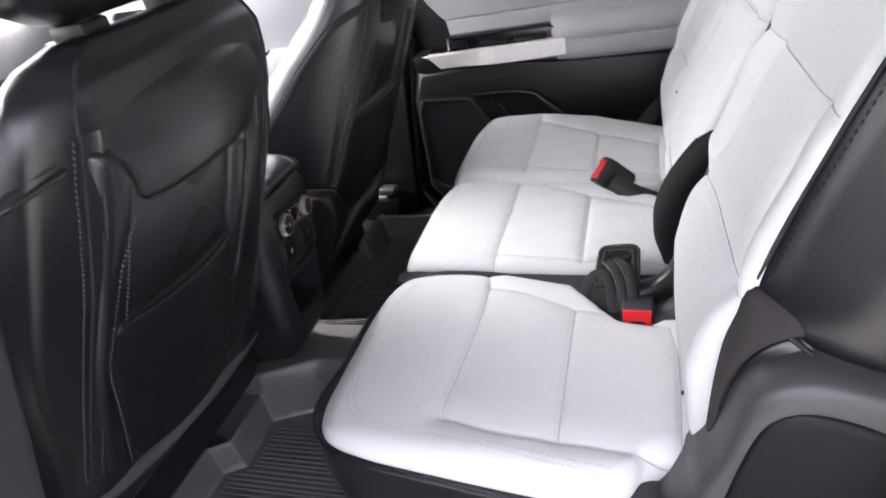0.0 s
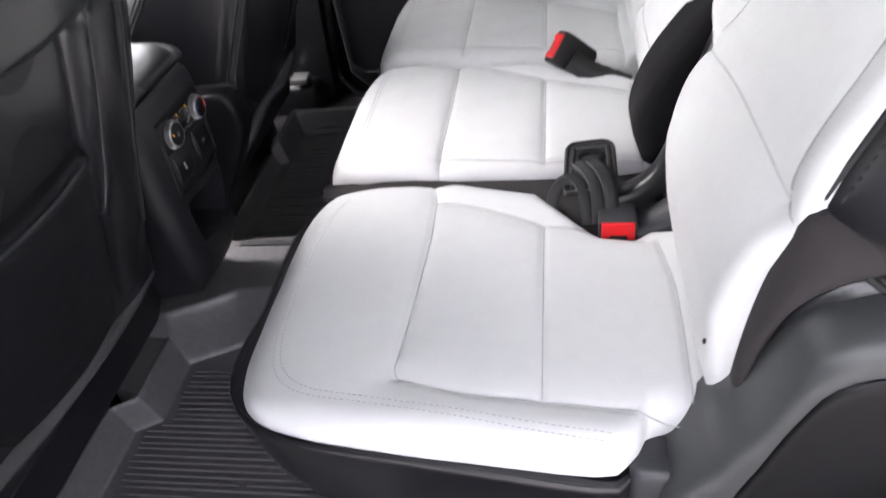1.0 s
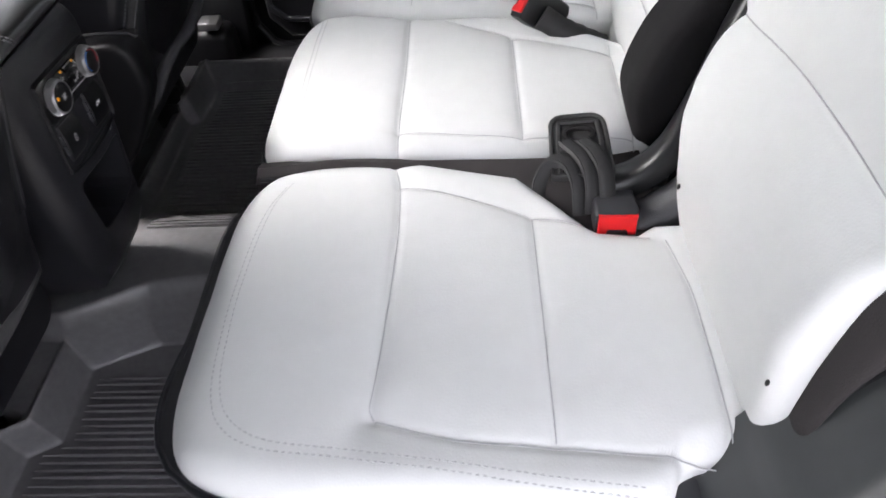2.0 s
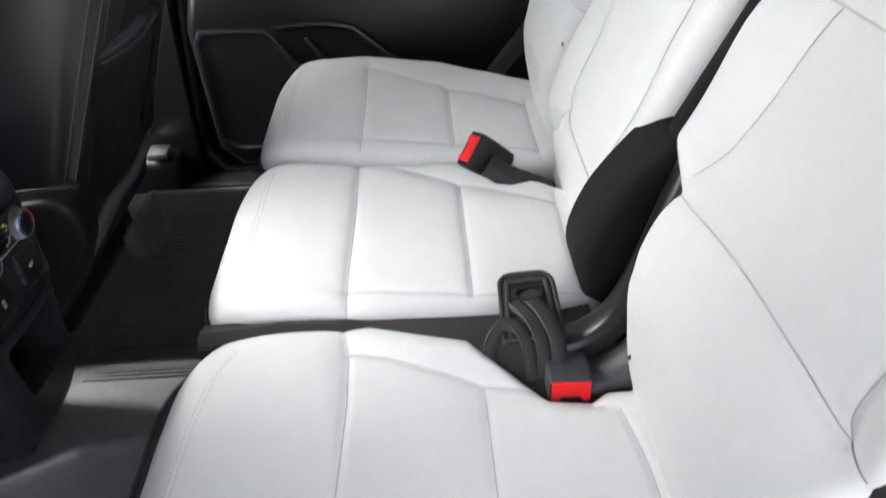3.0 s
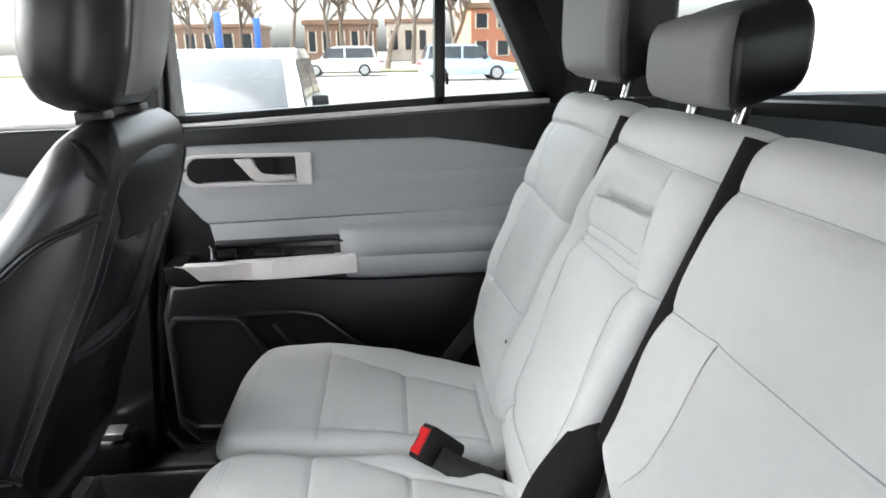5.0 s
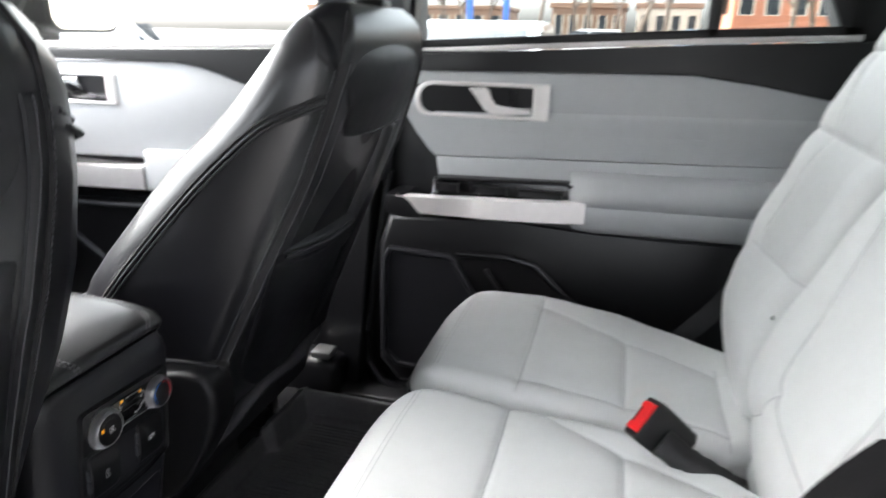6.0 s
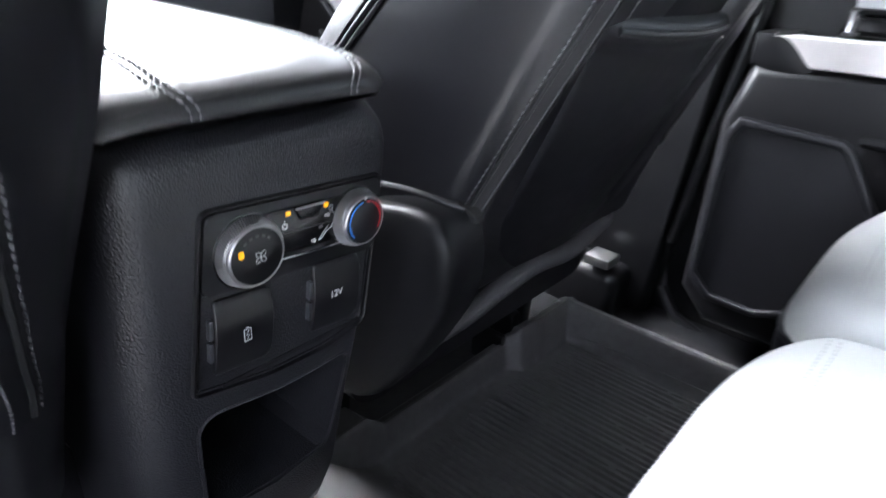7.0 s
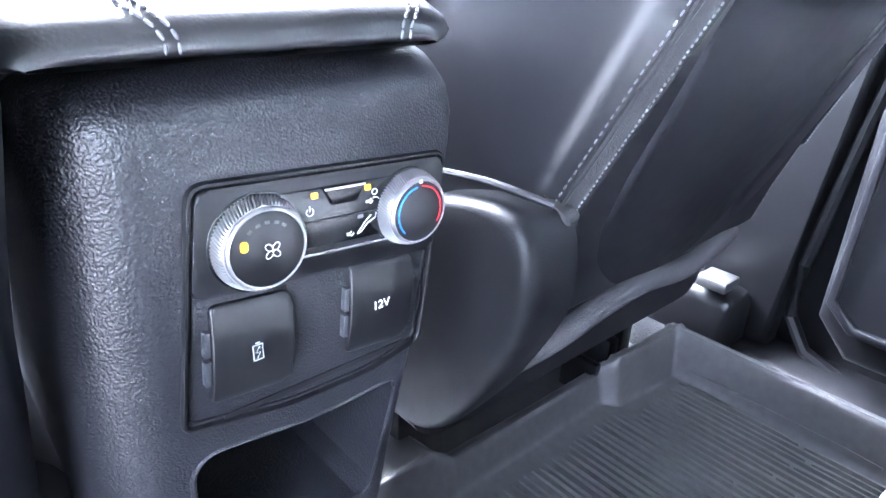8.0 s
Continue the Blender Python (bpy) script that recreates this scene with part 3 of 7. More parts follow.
        for d in (-1, 1):
            bm = bmesh.new()
            tube(bm, [(hx - 0.015, y + d * wide * 0.3, hz - tall / 2 - 0.09), (hx + 0.015, y + d * wide * 0.3, hz - tall / 2 + 0.03)], 0.007, 12, up=(0, 1, 0))
            part("post", bm, CHROME, rest, "chrome post")
            bm = bmesh.new()
            box(bm, (hx - 0.028, y + d * wide * 0.3 - 0.016, hz - tall / 2 - 0.045), (hx + 0.008, y + d * wide * 0.3 + 0.016, hz - tall / 2 - 0.028), 0.004)
            part("guide", bm, SMOOTH, rest)
    return seat, pad, bp


near_lo = curve_of([(-0.32, 0.492), (-0.27, 0.478), (-0.2, 0.470), (0.06, 0.458), (0.080, 0.460), (0.092, 0.474), (0.100, 0.490), (0.115, 0.497), (0.18, 0.499)])
near_hi = curve_of([(-0.32, 0.830), (-0.25, 0.842), (-0.1, 0.842), (0.0, 0.815), (0.05, 0.758), (0.072, 0.738), (0.112, 0.734), (0.128, 0.746), (0.18, 0.752)])
near_back_seams = [[(0.178, 0.526), (0.184, 0.60), (0.183, 0.68), (0.172, 0.775), (0.17, 0.82)], [(0.347, 0.540), (0.344, 0.63), (0.343, 0.74), (0.338, 0.86)],
                   [(0.456, 0.550), (0.458, 0.68), (0.454, 0.86)], [(0.340, 0.775), (0.297, 0.771), (0.263, 0.768), (0.226, 0.773), (0.188, 0.792)], [(0.353, 0.583), (0.27, 0.566), (0.20, 0.56), (0.18, 0.55)]]
near_seat, near_pad, near_back = rear_seat(
    "near", "pale grey leather outer rear seat beside the open door", 0.65, near_lo, near_hi, ((0.527, 0.512, 0.50), (0.822, 0.745, 0.705)),
    curve_of([(-0.06, 0.505), (0.03, 0.506), (0.08, 0.513), (0.14, 0.520), (0.195, 0.518), (0.24, 0.526), (0.40, 0.532), (0.52, 0.55)]), curve_of([(-0.06, 0.745), (0.05, 0.765), (0.11, 0.79), (0.17, 0.797), (0.20, 0.840), (0.30, 0.850), (0.40, 0.853), (0.52, 0.860)]),
    near_back_seams, 0.004, None)
mid_back_seams = [[(0.455, 0.86), (0.455, 1.0), (0.456, 1.17)], [(0.323, 1.133), (0.207, 1.108), (0.13, 1.088), (0.101, 1.078), (0.090, 1.05), (0.085, 1.0), (0.080, 0.93)], [(0.080, 0.918), (0.154, 0.924), (0.247, 0.941), (0.323, 0.951)],
                  [(0.325, 1.133), (0.328, 1.032), (0.329, 0.943)], [(0.336, 1.133), (0.342, 1.032), (0.344, 0.950)], [(0.349, 1.123), (0.355, 1.031), (0.357, 0.962)], [(0.336, 0.865), (0.331, 0.940)],
                  [(0.331, 0.942), (0.36, 0.948), (0.40, 0.961), (0.45, 0.974)], [(0.325, 1.133), (0.349, 1.123), (0.375, 1.124)], [(0.105, 1.07), (0.06, 1.10), (0.03, 1.15)]]
mid_seat, mid_pad, mid_back = rear_seat(
    "middle", "pale grey leather middle rear seat with a fold-down armrest", 1.015, curve_of([(-0.32, 0.862), (-0.2, 0.856), (0.05, 0.852), (0.18, 0.86)]),
    curve_of([(-0.32, 1.165), (-0.25, 1.178), (0.0, 1.15), (0.06, 1.125), (0.18, 1.06)]), ((0.888, 0.873, 0.87), (1.165, 1.086, 1.035)),
    curve_of([(-0.06, 0.880), (0.10, 0.882), (0.2, 0.885), (0.35, 0.884), (0.52, 0.874)]), curve_of([(-0.06, 1.16), (0.06, 1.176), (0.2, 1.18), (0.35, 1.17), (0.52, 1.16)]), mid_back_seams, 0.004, (0.347, 1.0, 0.172, 0.094))
far_back_seams = [[(0.456, 1.17), (0.455, 1.34), (0.445, 1.52)], [(0.331, 1.17), (0.331, 1.28), (0.333, 1.40), (0.333, 1.46)], [(0.182, 1.17), (0.17, 1.30), (0.16, 1.42)],
                  [(0.44, 1.44), (0.331, 1.40), (0.24, 1.41), (0.165, 1.40)]]
far_seat, far_pad, far_back = rear_seat(
    "far", "pale grey leather outer rear seat beside the closed door", 1.35, curve_of([(-0.32, 1.20), (-0.25, 1.188), (0.0, 1.165), (0.18, 1.13)]),
    curve_of([(-0.32, 1.50), (-0.25, 1.525), (-0.13, 1.535), (0.0, 1.49), (0.12, 1.42), (0.18, 1.39)]), ((1.222, 1.192, 1.165), (1.478, 1.375, 1.305)),
    curve_of([(-0.06, 1.195), (0.2, 1.185), (0.35, 1.178), (0.52, 1.18)]), curve_of([(-0.06, 1.33), (0.03, 1.385), (0.09, 1.415), (0.174, 1.462), (0.35, 1.475), (0.52, 1.50)]), far_back_seams, 0.008, (0.345, 1.06, 0.25, 0.19))

# ---- front seats ----
REAR_A = Vector((0.155, 0, 0.343)).normalized()
REAR_N = Vector((REAR_A.z, 0, -REAR_A.x))
SEAT_X = curve_of([(0.10, -0.68), (0.20, -0.66), (0.30, -0.61), (0.345, -0.556), (0.37, -0.536), (0.40, -0.528), (0.477, -0.50), (0.58, -0.452), (0.65, -0.418), (0.724, -0.382), (0.80, -0.352), (0.85, -0.336), (0.885, -0.33), (0.91, -0.335), (0.925, -0.35)])
SEAT_F = curve_of([(0.10, -0.80), (0.20, -0.79), (0.30, -0.775), (0.477, -0.735), (0.58, -0.678), (0.654, -0.612), (0.724, -0.552), (0.803, -0.466), (0.848, -0.43), (0.882, -0.405), (0.91, -0.385), (0.925, -0.37)])
SEAT_W = curve_of([(0.10, 0.19), (0.25, 0.21), (0.477, 0.226), (0.60, 0.228), (0.72, 0.218), (0.80, 0.200), (0.85, 0.186), (0.885, 0.170), (0.91, 0.148), (0.925, 0.115)])
SEAT_R = curve_of([(0.10, 0.19), (0.30, 0.208), (0.477, 0.205), (0.60, 0.185), (0.70, 0.172), (0.82, 0.165), (0.885, 0.152), (0.91, 0.135), (0.925, 0.10)])  # half width at the rear seam


def front_seat(label, yc, s, flare):
    """A front seat seen from behind; s: +1 where the console lies towards smaller y; flare: how far the bolsters stand out."""

    def skin(b, d, z):
        """A point of the backrest: b across, d from its front to its back."""
        xr, xf = float(SEAT_X(z)), float(SEAT_F(z))
        w, r, deep = float(SEAT_W(z)) + flare * float(np.clip((z - 0.5) / 0.15, 0, 1)), float(SEAT_R(z)), xr - xf
        q = (d / deep) ** 1.5 if not flare else max(0, min(1, (d - deep + 0.036) / 0.036))
        wide = b / w
        b *= 1 - (1 - r / w) * q
        return Vector((xf + d + 0.003 * (1 - wide ** 2) * (d / deep) - (0.05 * (1 - wide ** 2) if d < deep * 0.3 else 0), yc + b, z))

    def corner_line(e, u, zs, lift):
        """A line up the rear corner on side e, u metres round it towards the side, lifted off the leather."""
        out = []
        for z in zs:
            w, deep = float(SEAT_W(z)) + flare * float(np.clip((z - 0.5) / 0.15, 0, 1)), float(SEAT_X(z)) - float(SEAT_F(z))
            r = min(0.03, deep * 0.4)
            half = r * math.pi / 4
            if abs(u) <= half:
                t = math.pi / 4 - u / r
                b, d = w - r + (r + lift) * math.cos(t), deep - r + (r + lift) * math.sin(t)
            elif u > 0:
                b, d = w + lift, deep - r - (u - half)
            else:
                b, d = w - r + (u + half), deep + lift
            out.append(tuple(skin(e * b, d, z)))
        return out

    seat = thing("front_seat", (-0.7, yc, 0.06), label, "car seat", "front seats")
    bm = bmesh.new()
    loops = []
    zs = [0.34 if s < 0 else 0.322, 0.37, 0.41, 0.45, 0.49, 0.53, 0.57, 0.61, 0.65, 0.69, 0.73, 0.77, 0.80, 0.83, 0.855, 0.875, 0.892, 0.905, 0.915, 0.922, 0.926]
    for z in zs:
        w = float(SEAT_W(z)) + flare * float(np.clip((z - 0.5) / 0.15, 0, 1))
        deep = float(SEAT_X(z)) - float(SEAT_F(z))
        # back face with firm corners, rounded bolsters in front
        ring = rounded(-w, w, 0, deep, (min(0.03, deep * 0.4), min(0.03, deep * 0.4), min(0.06, deep * 0.45), min(0.06, deep * 0.45)), 7)
        loops.append([skin(b, d, z) for b, d in ring])
    loft(bm, loops)
    back = part("backrest", bm, BLACK, seat, angle=70)
    # rear cover: panel, raised strips and map pocket, in the plane of the back
    m = frame_of(Vector((-0.5, yc, 0.477)) - REAR_N * 0.055, REAR_A, Vector((0, -s, 0)), REAR_N)
    # here b runs from the door side (minus) to the console side (plus)
    mirrored = lambda lo, hi: (lo, hi) if s < 0 else (lambda a: -hi(a), lambda a: -lo(a))
    across = lambda pts: [(a, b if s < 0 else -b) for a, b in pts]
    seam_at = across([(0.407, -0.162), (0.387, -0.130), (0.360, -0.111), (0.338, -0.106), (0.326, -0.095)])
    cap = Pad(m, 0.318, 0.448, *mirrored(curve_of([(0.318, -0.098), (0.338, -0.108), (0.36, -0.113), (0.387, -0.135), (0.402, -0.155), (0.415, -0.168), (0.46, -0.160)]), curve_of([(0.318, 0.150), (0.34, 0.160), (0.40, 0.164), (0.46, 0.155)])), 0.0685, r=0.008, corner=0.02,
              crown=0.002, step=0.005, ends=(0.010, 0.03), shape=lambda a, b: -0.020 * (b / 0.16) ** 2 - 0.030 * np.clip((a - 0.37) / 0.08, 0, 1) ** 2)
    cap.build("rear_cap", BLACK if s < 0 else PANELBLACK, seat)
    sink = Pad(m, -0.13, 0.335, *mirrored(curve_of([(-0.13, -0.15), (0.156, -0.155), (0.335, -0.12)]), curve_of([(-0.13, 0.145), (0.3, 0.10)])), 0.0585, r=0.01, crown=0.003, step=0.008,
               shape=lambda a, b: -0.016 * (b / 0.16) ** 2, corner=0.02)
    sink.build("rear_panel", PANELBLACK, seat, "smooth black back panel")
    top = 0.198 if s < 0 else 0.165
    pocket = Pad(m, -0.12, top, *mirrored(curve_of([(-0.12, -0.132), (0.07, -0.148), (0.156, -0.160), (0.2, -0.149)]), curve_of([(-0.12, 0.105), (0.1, 0.070), (0.2, 0.060)])), 0.065, r=0.006, crown=0.010, step=0.005, corner=0.03,
                 shape=lambda a, b: -0.016 * (b / 0.16) ** 2 + 0.006 * np.clip((a + 0.05) / 0.2, 0, 1) + 0.004 * gauss(a - top + 0.012, 0.007))
    bag = pocket.build("map_pocket", PANELBLACK, seat, "black leather map pocket")
    bm = bmesh.new()
    tube(bm, pocket.line(across([(top - 0.006, v) for v in (-0.143, -0.10, -0.05, 0.0, 0.045)]), 0.001), 0.0032, 8)
    part("pocket_edge", bm, BLACK, bag, "rolled leather edge")
    soft = lambda a, b: -0.018 * (b / 0.18) ** 2
    left = Pad(m, -0.12, 0.40, *mirrored(curve_of([(-0.12, -0.196), (0.07, -0.190), (0.225, -0.176), (0.34, -0.166), (0.40, -0.160)] if s < 0 else [(-0.12, -0.176), (0.40, -0.160)]),
                                         curve_of([(-0.12, -0.128), (-0.05, -0.136), (0.069, -0.151), (0.128, -0.161), (0.156, -0.162), (0.211, -0.150), (0.269, -0.137), (0.328, -0.110), (0.36, -0.108), (0.40, -0.130)])), 0.068 if s < 0 else 0.0625, r=0.010, crown=0.012 if s < 0 else 0.004, step=0.005, corner=0.03, shape=soft)
    left.build("side_strip", BLACK, seat)
    right = Pad(m, 0.095, 0.322, *mirrored(curve_of([(0.09, 0.070), (0.12, 0.060), (0.33, 0.055)]), curve_of([(0.09, 0.078), (0.12, 0.090), (0.2, 0.092), (0.33, 0.096)])), 0.0695, r=0.009, crown=0.008, step=0.005, corner=0.05, shape=soft)
    right.build("side_strip", BLACK, seat)
    outer_strip = Pad(m, -0.12, 0.32, *mirrored(curve_of([(-0.12, 0.104), (0.09, 0.082), (0.13, 0.096), (0.32, 0.100)]), curve_of([(-0.12, 0.190), (0.07, 0.184), (0.225, 0.164), (0.32, 0.156)])), 0.068, r=0.010, crown=0.008, step=0.005, corner=0.05, shape=soft)
    outer_strip.build("side_strip", BLACK, seat)
    # pale threads along the strips, the panel and the pocket
    pale = [left.line(across([(0.322, -0.118), (0.269, -0.142), (0.211, -0.155), (0.156, -0.1665), (0.128, -0.166), (0.069, -0.156), (-0.051, -0.141), (-0.10, -0.136)]), 0.0006),
            right.line(across([(0.30, 0.0895), (0.20, 0.0865), (0.13, 0.084), (0.105, 0.078)]), 0.0006)]
    bm = bmesh.new()
    tube(bm, cap.line(seam_at + across([(0.324, -0.06), (0.324, 0.0), (0.324, 0.06), (0.324, 0.10)]), 0.0008), 0.0016, 6)
    part("cap_seam", bm, BLACK_SEAM, seat)
    # lower hem
    bm = bmesh.new()
    if s < 0:
        hem = [m @ Vector((-0.100 - 0.16 * b, b, 0.064 - 0.012 * (b / 0.18) ** 2)) for b in np.linspace(-0.20, 0.195, 24)]
    else:
        hem = [(-0.532 - 0.035 * (b / 0.2) ** 4, yc - b, 0.358 - 0.045 * max(0.0, (b - 0.09) / 0.1) ** 1.5 + 0.004 * math.sin(b * 40)) for b in np.linspace(-0.205, 0.205, 28)]
    tube(bm, hem, 0.014 if s < 0 else 0.010, 10)
    part("hem", bm, HEM, seat, "soft dark grey fabric hem")
    # seams and pale stitching along the bolsters
    runs, lines, zips, beads = pale, [], [], []
    for e in (-1, 1):
        zs = np.linspace(0.46, 0.86, 44)
        lines.append(corner_line(e, -0.004, zs, 0.0008))
        zips.append(e)
        runs += [corner_line(e, 0.0005, zs, 0.0009), corner_line(e, -0.052, np.linspace(0.62, 0.80, 18), 0.0012)]
        lines.append(corner_line(e, -0.003, np.linspace(0.86, 0.915, 10), 0.0006))
        curve = [(-0.66, 0.54), (-0.60, 0.61), (-0.534, 0.683), (-0.473, 0.745), (-0.42, 0.79), (-0.375, 0.81), (-0.35, 0.82)]
        arc = []
        for x, z in smooth_line([(x, z + (0.022 if flare else 0)) for x, z in curve], 0.01):
            w = float(SEAT_W(z)) + flare * float(np.clip((z - 0.5) / 0.15, 0, 1))
            arc.append(tuple(skin(e * (w + 0.0006), x - float(SEAT_F(z)), z)))
        if not flare:
            beads.append(arc)
        lines += [[(x - 0.003, y, z + 0.0045) for x, y, z in arc], [(x + 0.003, y, z - 0.0045) for x, y, z in arc]]
        if flare:
            runs += [[(x - 0.004, y, z + 0.006) for x, y, z in arc]]
    bm = bmesh.new()
    for line in lines:
        tube(bm, line, 0.0022, 6)
    tagged(part("seam", bm, BLACK_SEAM, seat), kind="stuff")
    for arc in beads:
        bm = bmesh.new()
        tube(bm, arc, 0.0028, 8)
        part("piping", bm, BLACK, seat)
    stitches("stitching", runs, PALE_THREAD, seat, 0.0036, 0.0022, 0.0007)
    for e in zips:
        zs = np.linspace(0.46, 0.86, 44)
        bm = bmesh.new()
        tape = [corner_line(e, u, zs, h) for u, h in ((-0.005, 0.0004), (-0.007, 0.0016), (-0.012, 0.0018), (-0.0145, 0.0032), (-0.017, 0.0018), (-0.022, 0.0016), (-0.024, 0.0004))]
        loft(bm, [[p[k] for p in tape] for k in range(len(zs))], closed=False)
        part("zip_tape", bm, BLACK if flare else ZIP, seat, "fabric zip tape")
        stitches("zip_teeth", [corner_line(e, -0.0145, zs, 0.0036)], DARK_THREAD if flare else PALE_THREAD, seat, 0.0022, 0.0012, 0.0008)
    # seat cushion, recliner cover, rails
    bm = bmesh.new()
    loops = []
    for u in np.linspace(0, 1, 9):
        x = -0.60 - 0.52 * u
        top = 0.40 - 0.015 * math.cos(u * 6) + (-0.05 * max(0, u - 0.8) / 0.2)
        loops.append([(x, yc + q, p) for p, q in rounded(0.24, top, -0.235, 0.235, 0.04, 6)])
    loft(bm, loops)
    part("cushion", bm, BLACK, seat)
    bm = bmesh.new()
    edge = [(-0.62, 0.45), (-0.584, 0.472), (-0.540, 0.484), (-0.513, 0.486), (-0.494, 0.480), (-0.483, 0.456), (-0.485, 0.412), (-0.508, 0.363), (-0.536, 0.317), (-0.562, 0.288), (-0.590, 0.274), (-0.63, 0.275), (-0.70, 0.285), (-0.80, 0.31), (-0.86, 0.36), (-0.80, 0.42), (-0.70, 0.43)]
    ring = smooth_line(edge + edge[:1], 0.012)[:-1]
    cx, cz = ring.mean(0)
    y0 = yc - s * 0.212
    rows = []
    for out, shrink in ((-0.02, 0.97), (0.0, 0.985), (0.018, 0.995), (0.025, 0.99), (0.0285, 0.977), (0.0305, 0.955), (0.0315, 0.92), (0.032, 0.8), (0.031, 0.5)):
        rows.append([(cx + (x - cx) * shrink, y0 - s * out * (1 if s > 0 else 0.3), cz + (z - cz) * shrink) for x, z in ring])
    loft(bm, rows)
    if s > 0:
        part("recliner_cover", bm, COVER, seat, "rounded black plastic recliner cover", angle=60)
        bm = bmesh.new()
        tube(bm, smooth_line([(-0.60, 1.062, 0.486), (-0.557, 1.055, 0.4935), (-0.531, 1.055, 0.496), (-0.506, 1.057, 0.4955), (-0.488, 1.066, 0.491)], 0.006), 0.0026, 8)
        part("leather_edge", bm, PANELBLACK, seat, "rolled leather edge")
        plate("cloth_tongue", [(0.004, 0.203), (0.004, 0.190), (-0.021, 0.176), (-0.074, 0.158), (-0.10, 0.149), (-0.10, 0.180), (-0.04, 0.196)], 0.04, 0.0640, m, ZIP, seat, "dark fabric tongue", bevel=0.004, seg=3)
    for e in (-1, 1):
        bm = bmesh.new()
        box(bm, (-1.15, yc + e * 0.19 - 0.018, 0.099), (-0.705, yc + e * 0.19 + 0.018, 0.145), 0.004)
        box(bm, (-0.80, yc + e * 0.19 - 0.012, 0.099), (-0.66, yc + e * 0.19 + 0.012, 0.26), 0.004)
        part("rail", bm, SMOOTH, seat)
    # headrest on two posts
    rest = thing("headrest", (-0.36, yc, 0.93), "black leather front headrest with a grey painted reflection on its back, on chrome posts", "headrest", "front headrests")
    bm = bmesh.new()
    loops = []
    for k in range(17):
        u = -1 + 2 * k / 16
        q = max((1 - abs(u) ** 2.3) ** (1 / 2.3), 0.12) if abs(u) < 1 else 0.12
        loops.append([(-0.362 + 0.02 * u + p * (0.35 + 0.65 * q), yc + w * (0.66 + 0.34 * q), 1.046 + u * 0.108) for p, w in rounded(-0.085, 0.045, -0.130, 0.130, 0.055, 9)])
    loft(bm, loops)
    part("pad", bm, BLACK, rest)
    # grey inset on the back: a reflection on black leather, given as colour
    bm = bmesh.new()
    loops = []
    for k in range(13):
        u = -1 + 2 * k / 12
        q = max((1 - abs(u) ** 3) ** (1 / 3), 0.2) if abs(u) < 1 else 0.2
        loops.append([(-0.327 + 0.02 * u + p * q, yc + w * (0.7 + 0.3 * q), 1.046 + u * 0.092) for p, w in rounded(-0.01, 0.020, -0.060, 0.060, 0.015, 5)])
    loft(bm, loops)
    part("back_sheen", bm, HEAD_SHADING, rest, "grey panel standing for a reflection on the black leather")
    for e in (-1, 1):
        bm = bmesh.new()
        tube(bm, [(-0.385, yc + e * 0.065, 0.89), (-0.365, yc + e * 0.065, 0.98)], 0.007, 12, up=(0, 1, 0))
        part("post", bm, CHROME, rest, "chrome post")
        bm = bmesh.new()
        box(bm, (-0.40, yc + e * 0.065 - 0.018, 0.918), (-0.362, yc + e * 0.065 + 0.018, 0.937), 0.004)
        part("guide", bm, SMOOTH, rest)
    return seat


front_seat("black leather front passenger seat with stitched bolsters", 1.288, 1, 0.0)
front_seat("black leather driver's seat with a map pocket on its back", 0.582, -1, 0.022)

# ---- centre console ----
CX = -0.50
FACE = frame_of(Vector((CX, 0, 0)), Vector((0, 1, 0)), Vector((0, 0, 1)), Vector((1, 0, 0)))  # (across, up, towards the rear)
console = thing("centre_console", (-0.8, 0.93, 0.02), "black grained-plastic centre console with rear climate controls", "car console")


def carved(ob, bm_cut):
    """Cuts a shape out of a part, for good."""
    me = bpy.data.meshes.new("cut")
    bmesh.ops.recalc_face_normals(bm_cut, faces=bm_cut.faces)
    bm_cut.to_mesh(me)
    bm_cut.free()
    tool = bpy.data.objects.new("cut", me)
    scene.collection.objects.link(tool)
    mod = ob.modifiers.new("cut", "BOOLEAN")
    mod.operation, mod.object, mod.solver = "DIFFERENCE", tool, "EXACT"
    made = bpy.data.meshes.new_from_object(ob.evaluated_get(bpy.context.evaluated_depsgraph_get()))
    ob.modifiers.clear()
    made.name = ob.data.name
    ob.data = made
    bpy.data.objects.remove(tool)
    return ob


bm = bmesh.new()
loops = []
outline = ((0.818, 0.50), (0.818, 0.545), (0.819, 0.566), (0.823, 0.575), (0.831, 0.581), (0.845, 0.584), (0.88, 0.585), (0.95, 0.585), (0.982, 0.584), (0.995, 0.580), (1.002, 0.571), (1.004, 0.56), (1.003, 0.54), (0.996, 0.50), (0.985, 0.45), (0.968, 0.39), (0.957, 0.345), (0.952, 0.325),
           (0.940, 0.308), (0.915, 0.300), (0.86, 0.298), (0.828, 0.304), (0.818, 0.325), (0.817, 0.40))
turns = [(CX - 0.040 * (1 - math.cos(radians(w))), 1 - math.sin(radians(w))) for w in (0, 12, 24, 36, 48, 60, 72, 82, 90)] + [(-0.60, -0.08), (-0.8, -0.1), (-1.3, -0.1), (-1.5, 0)]
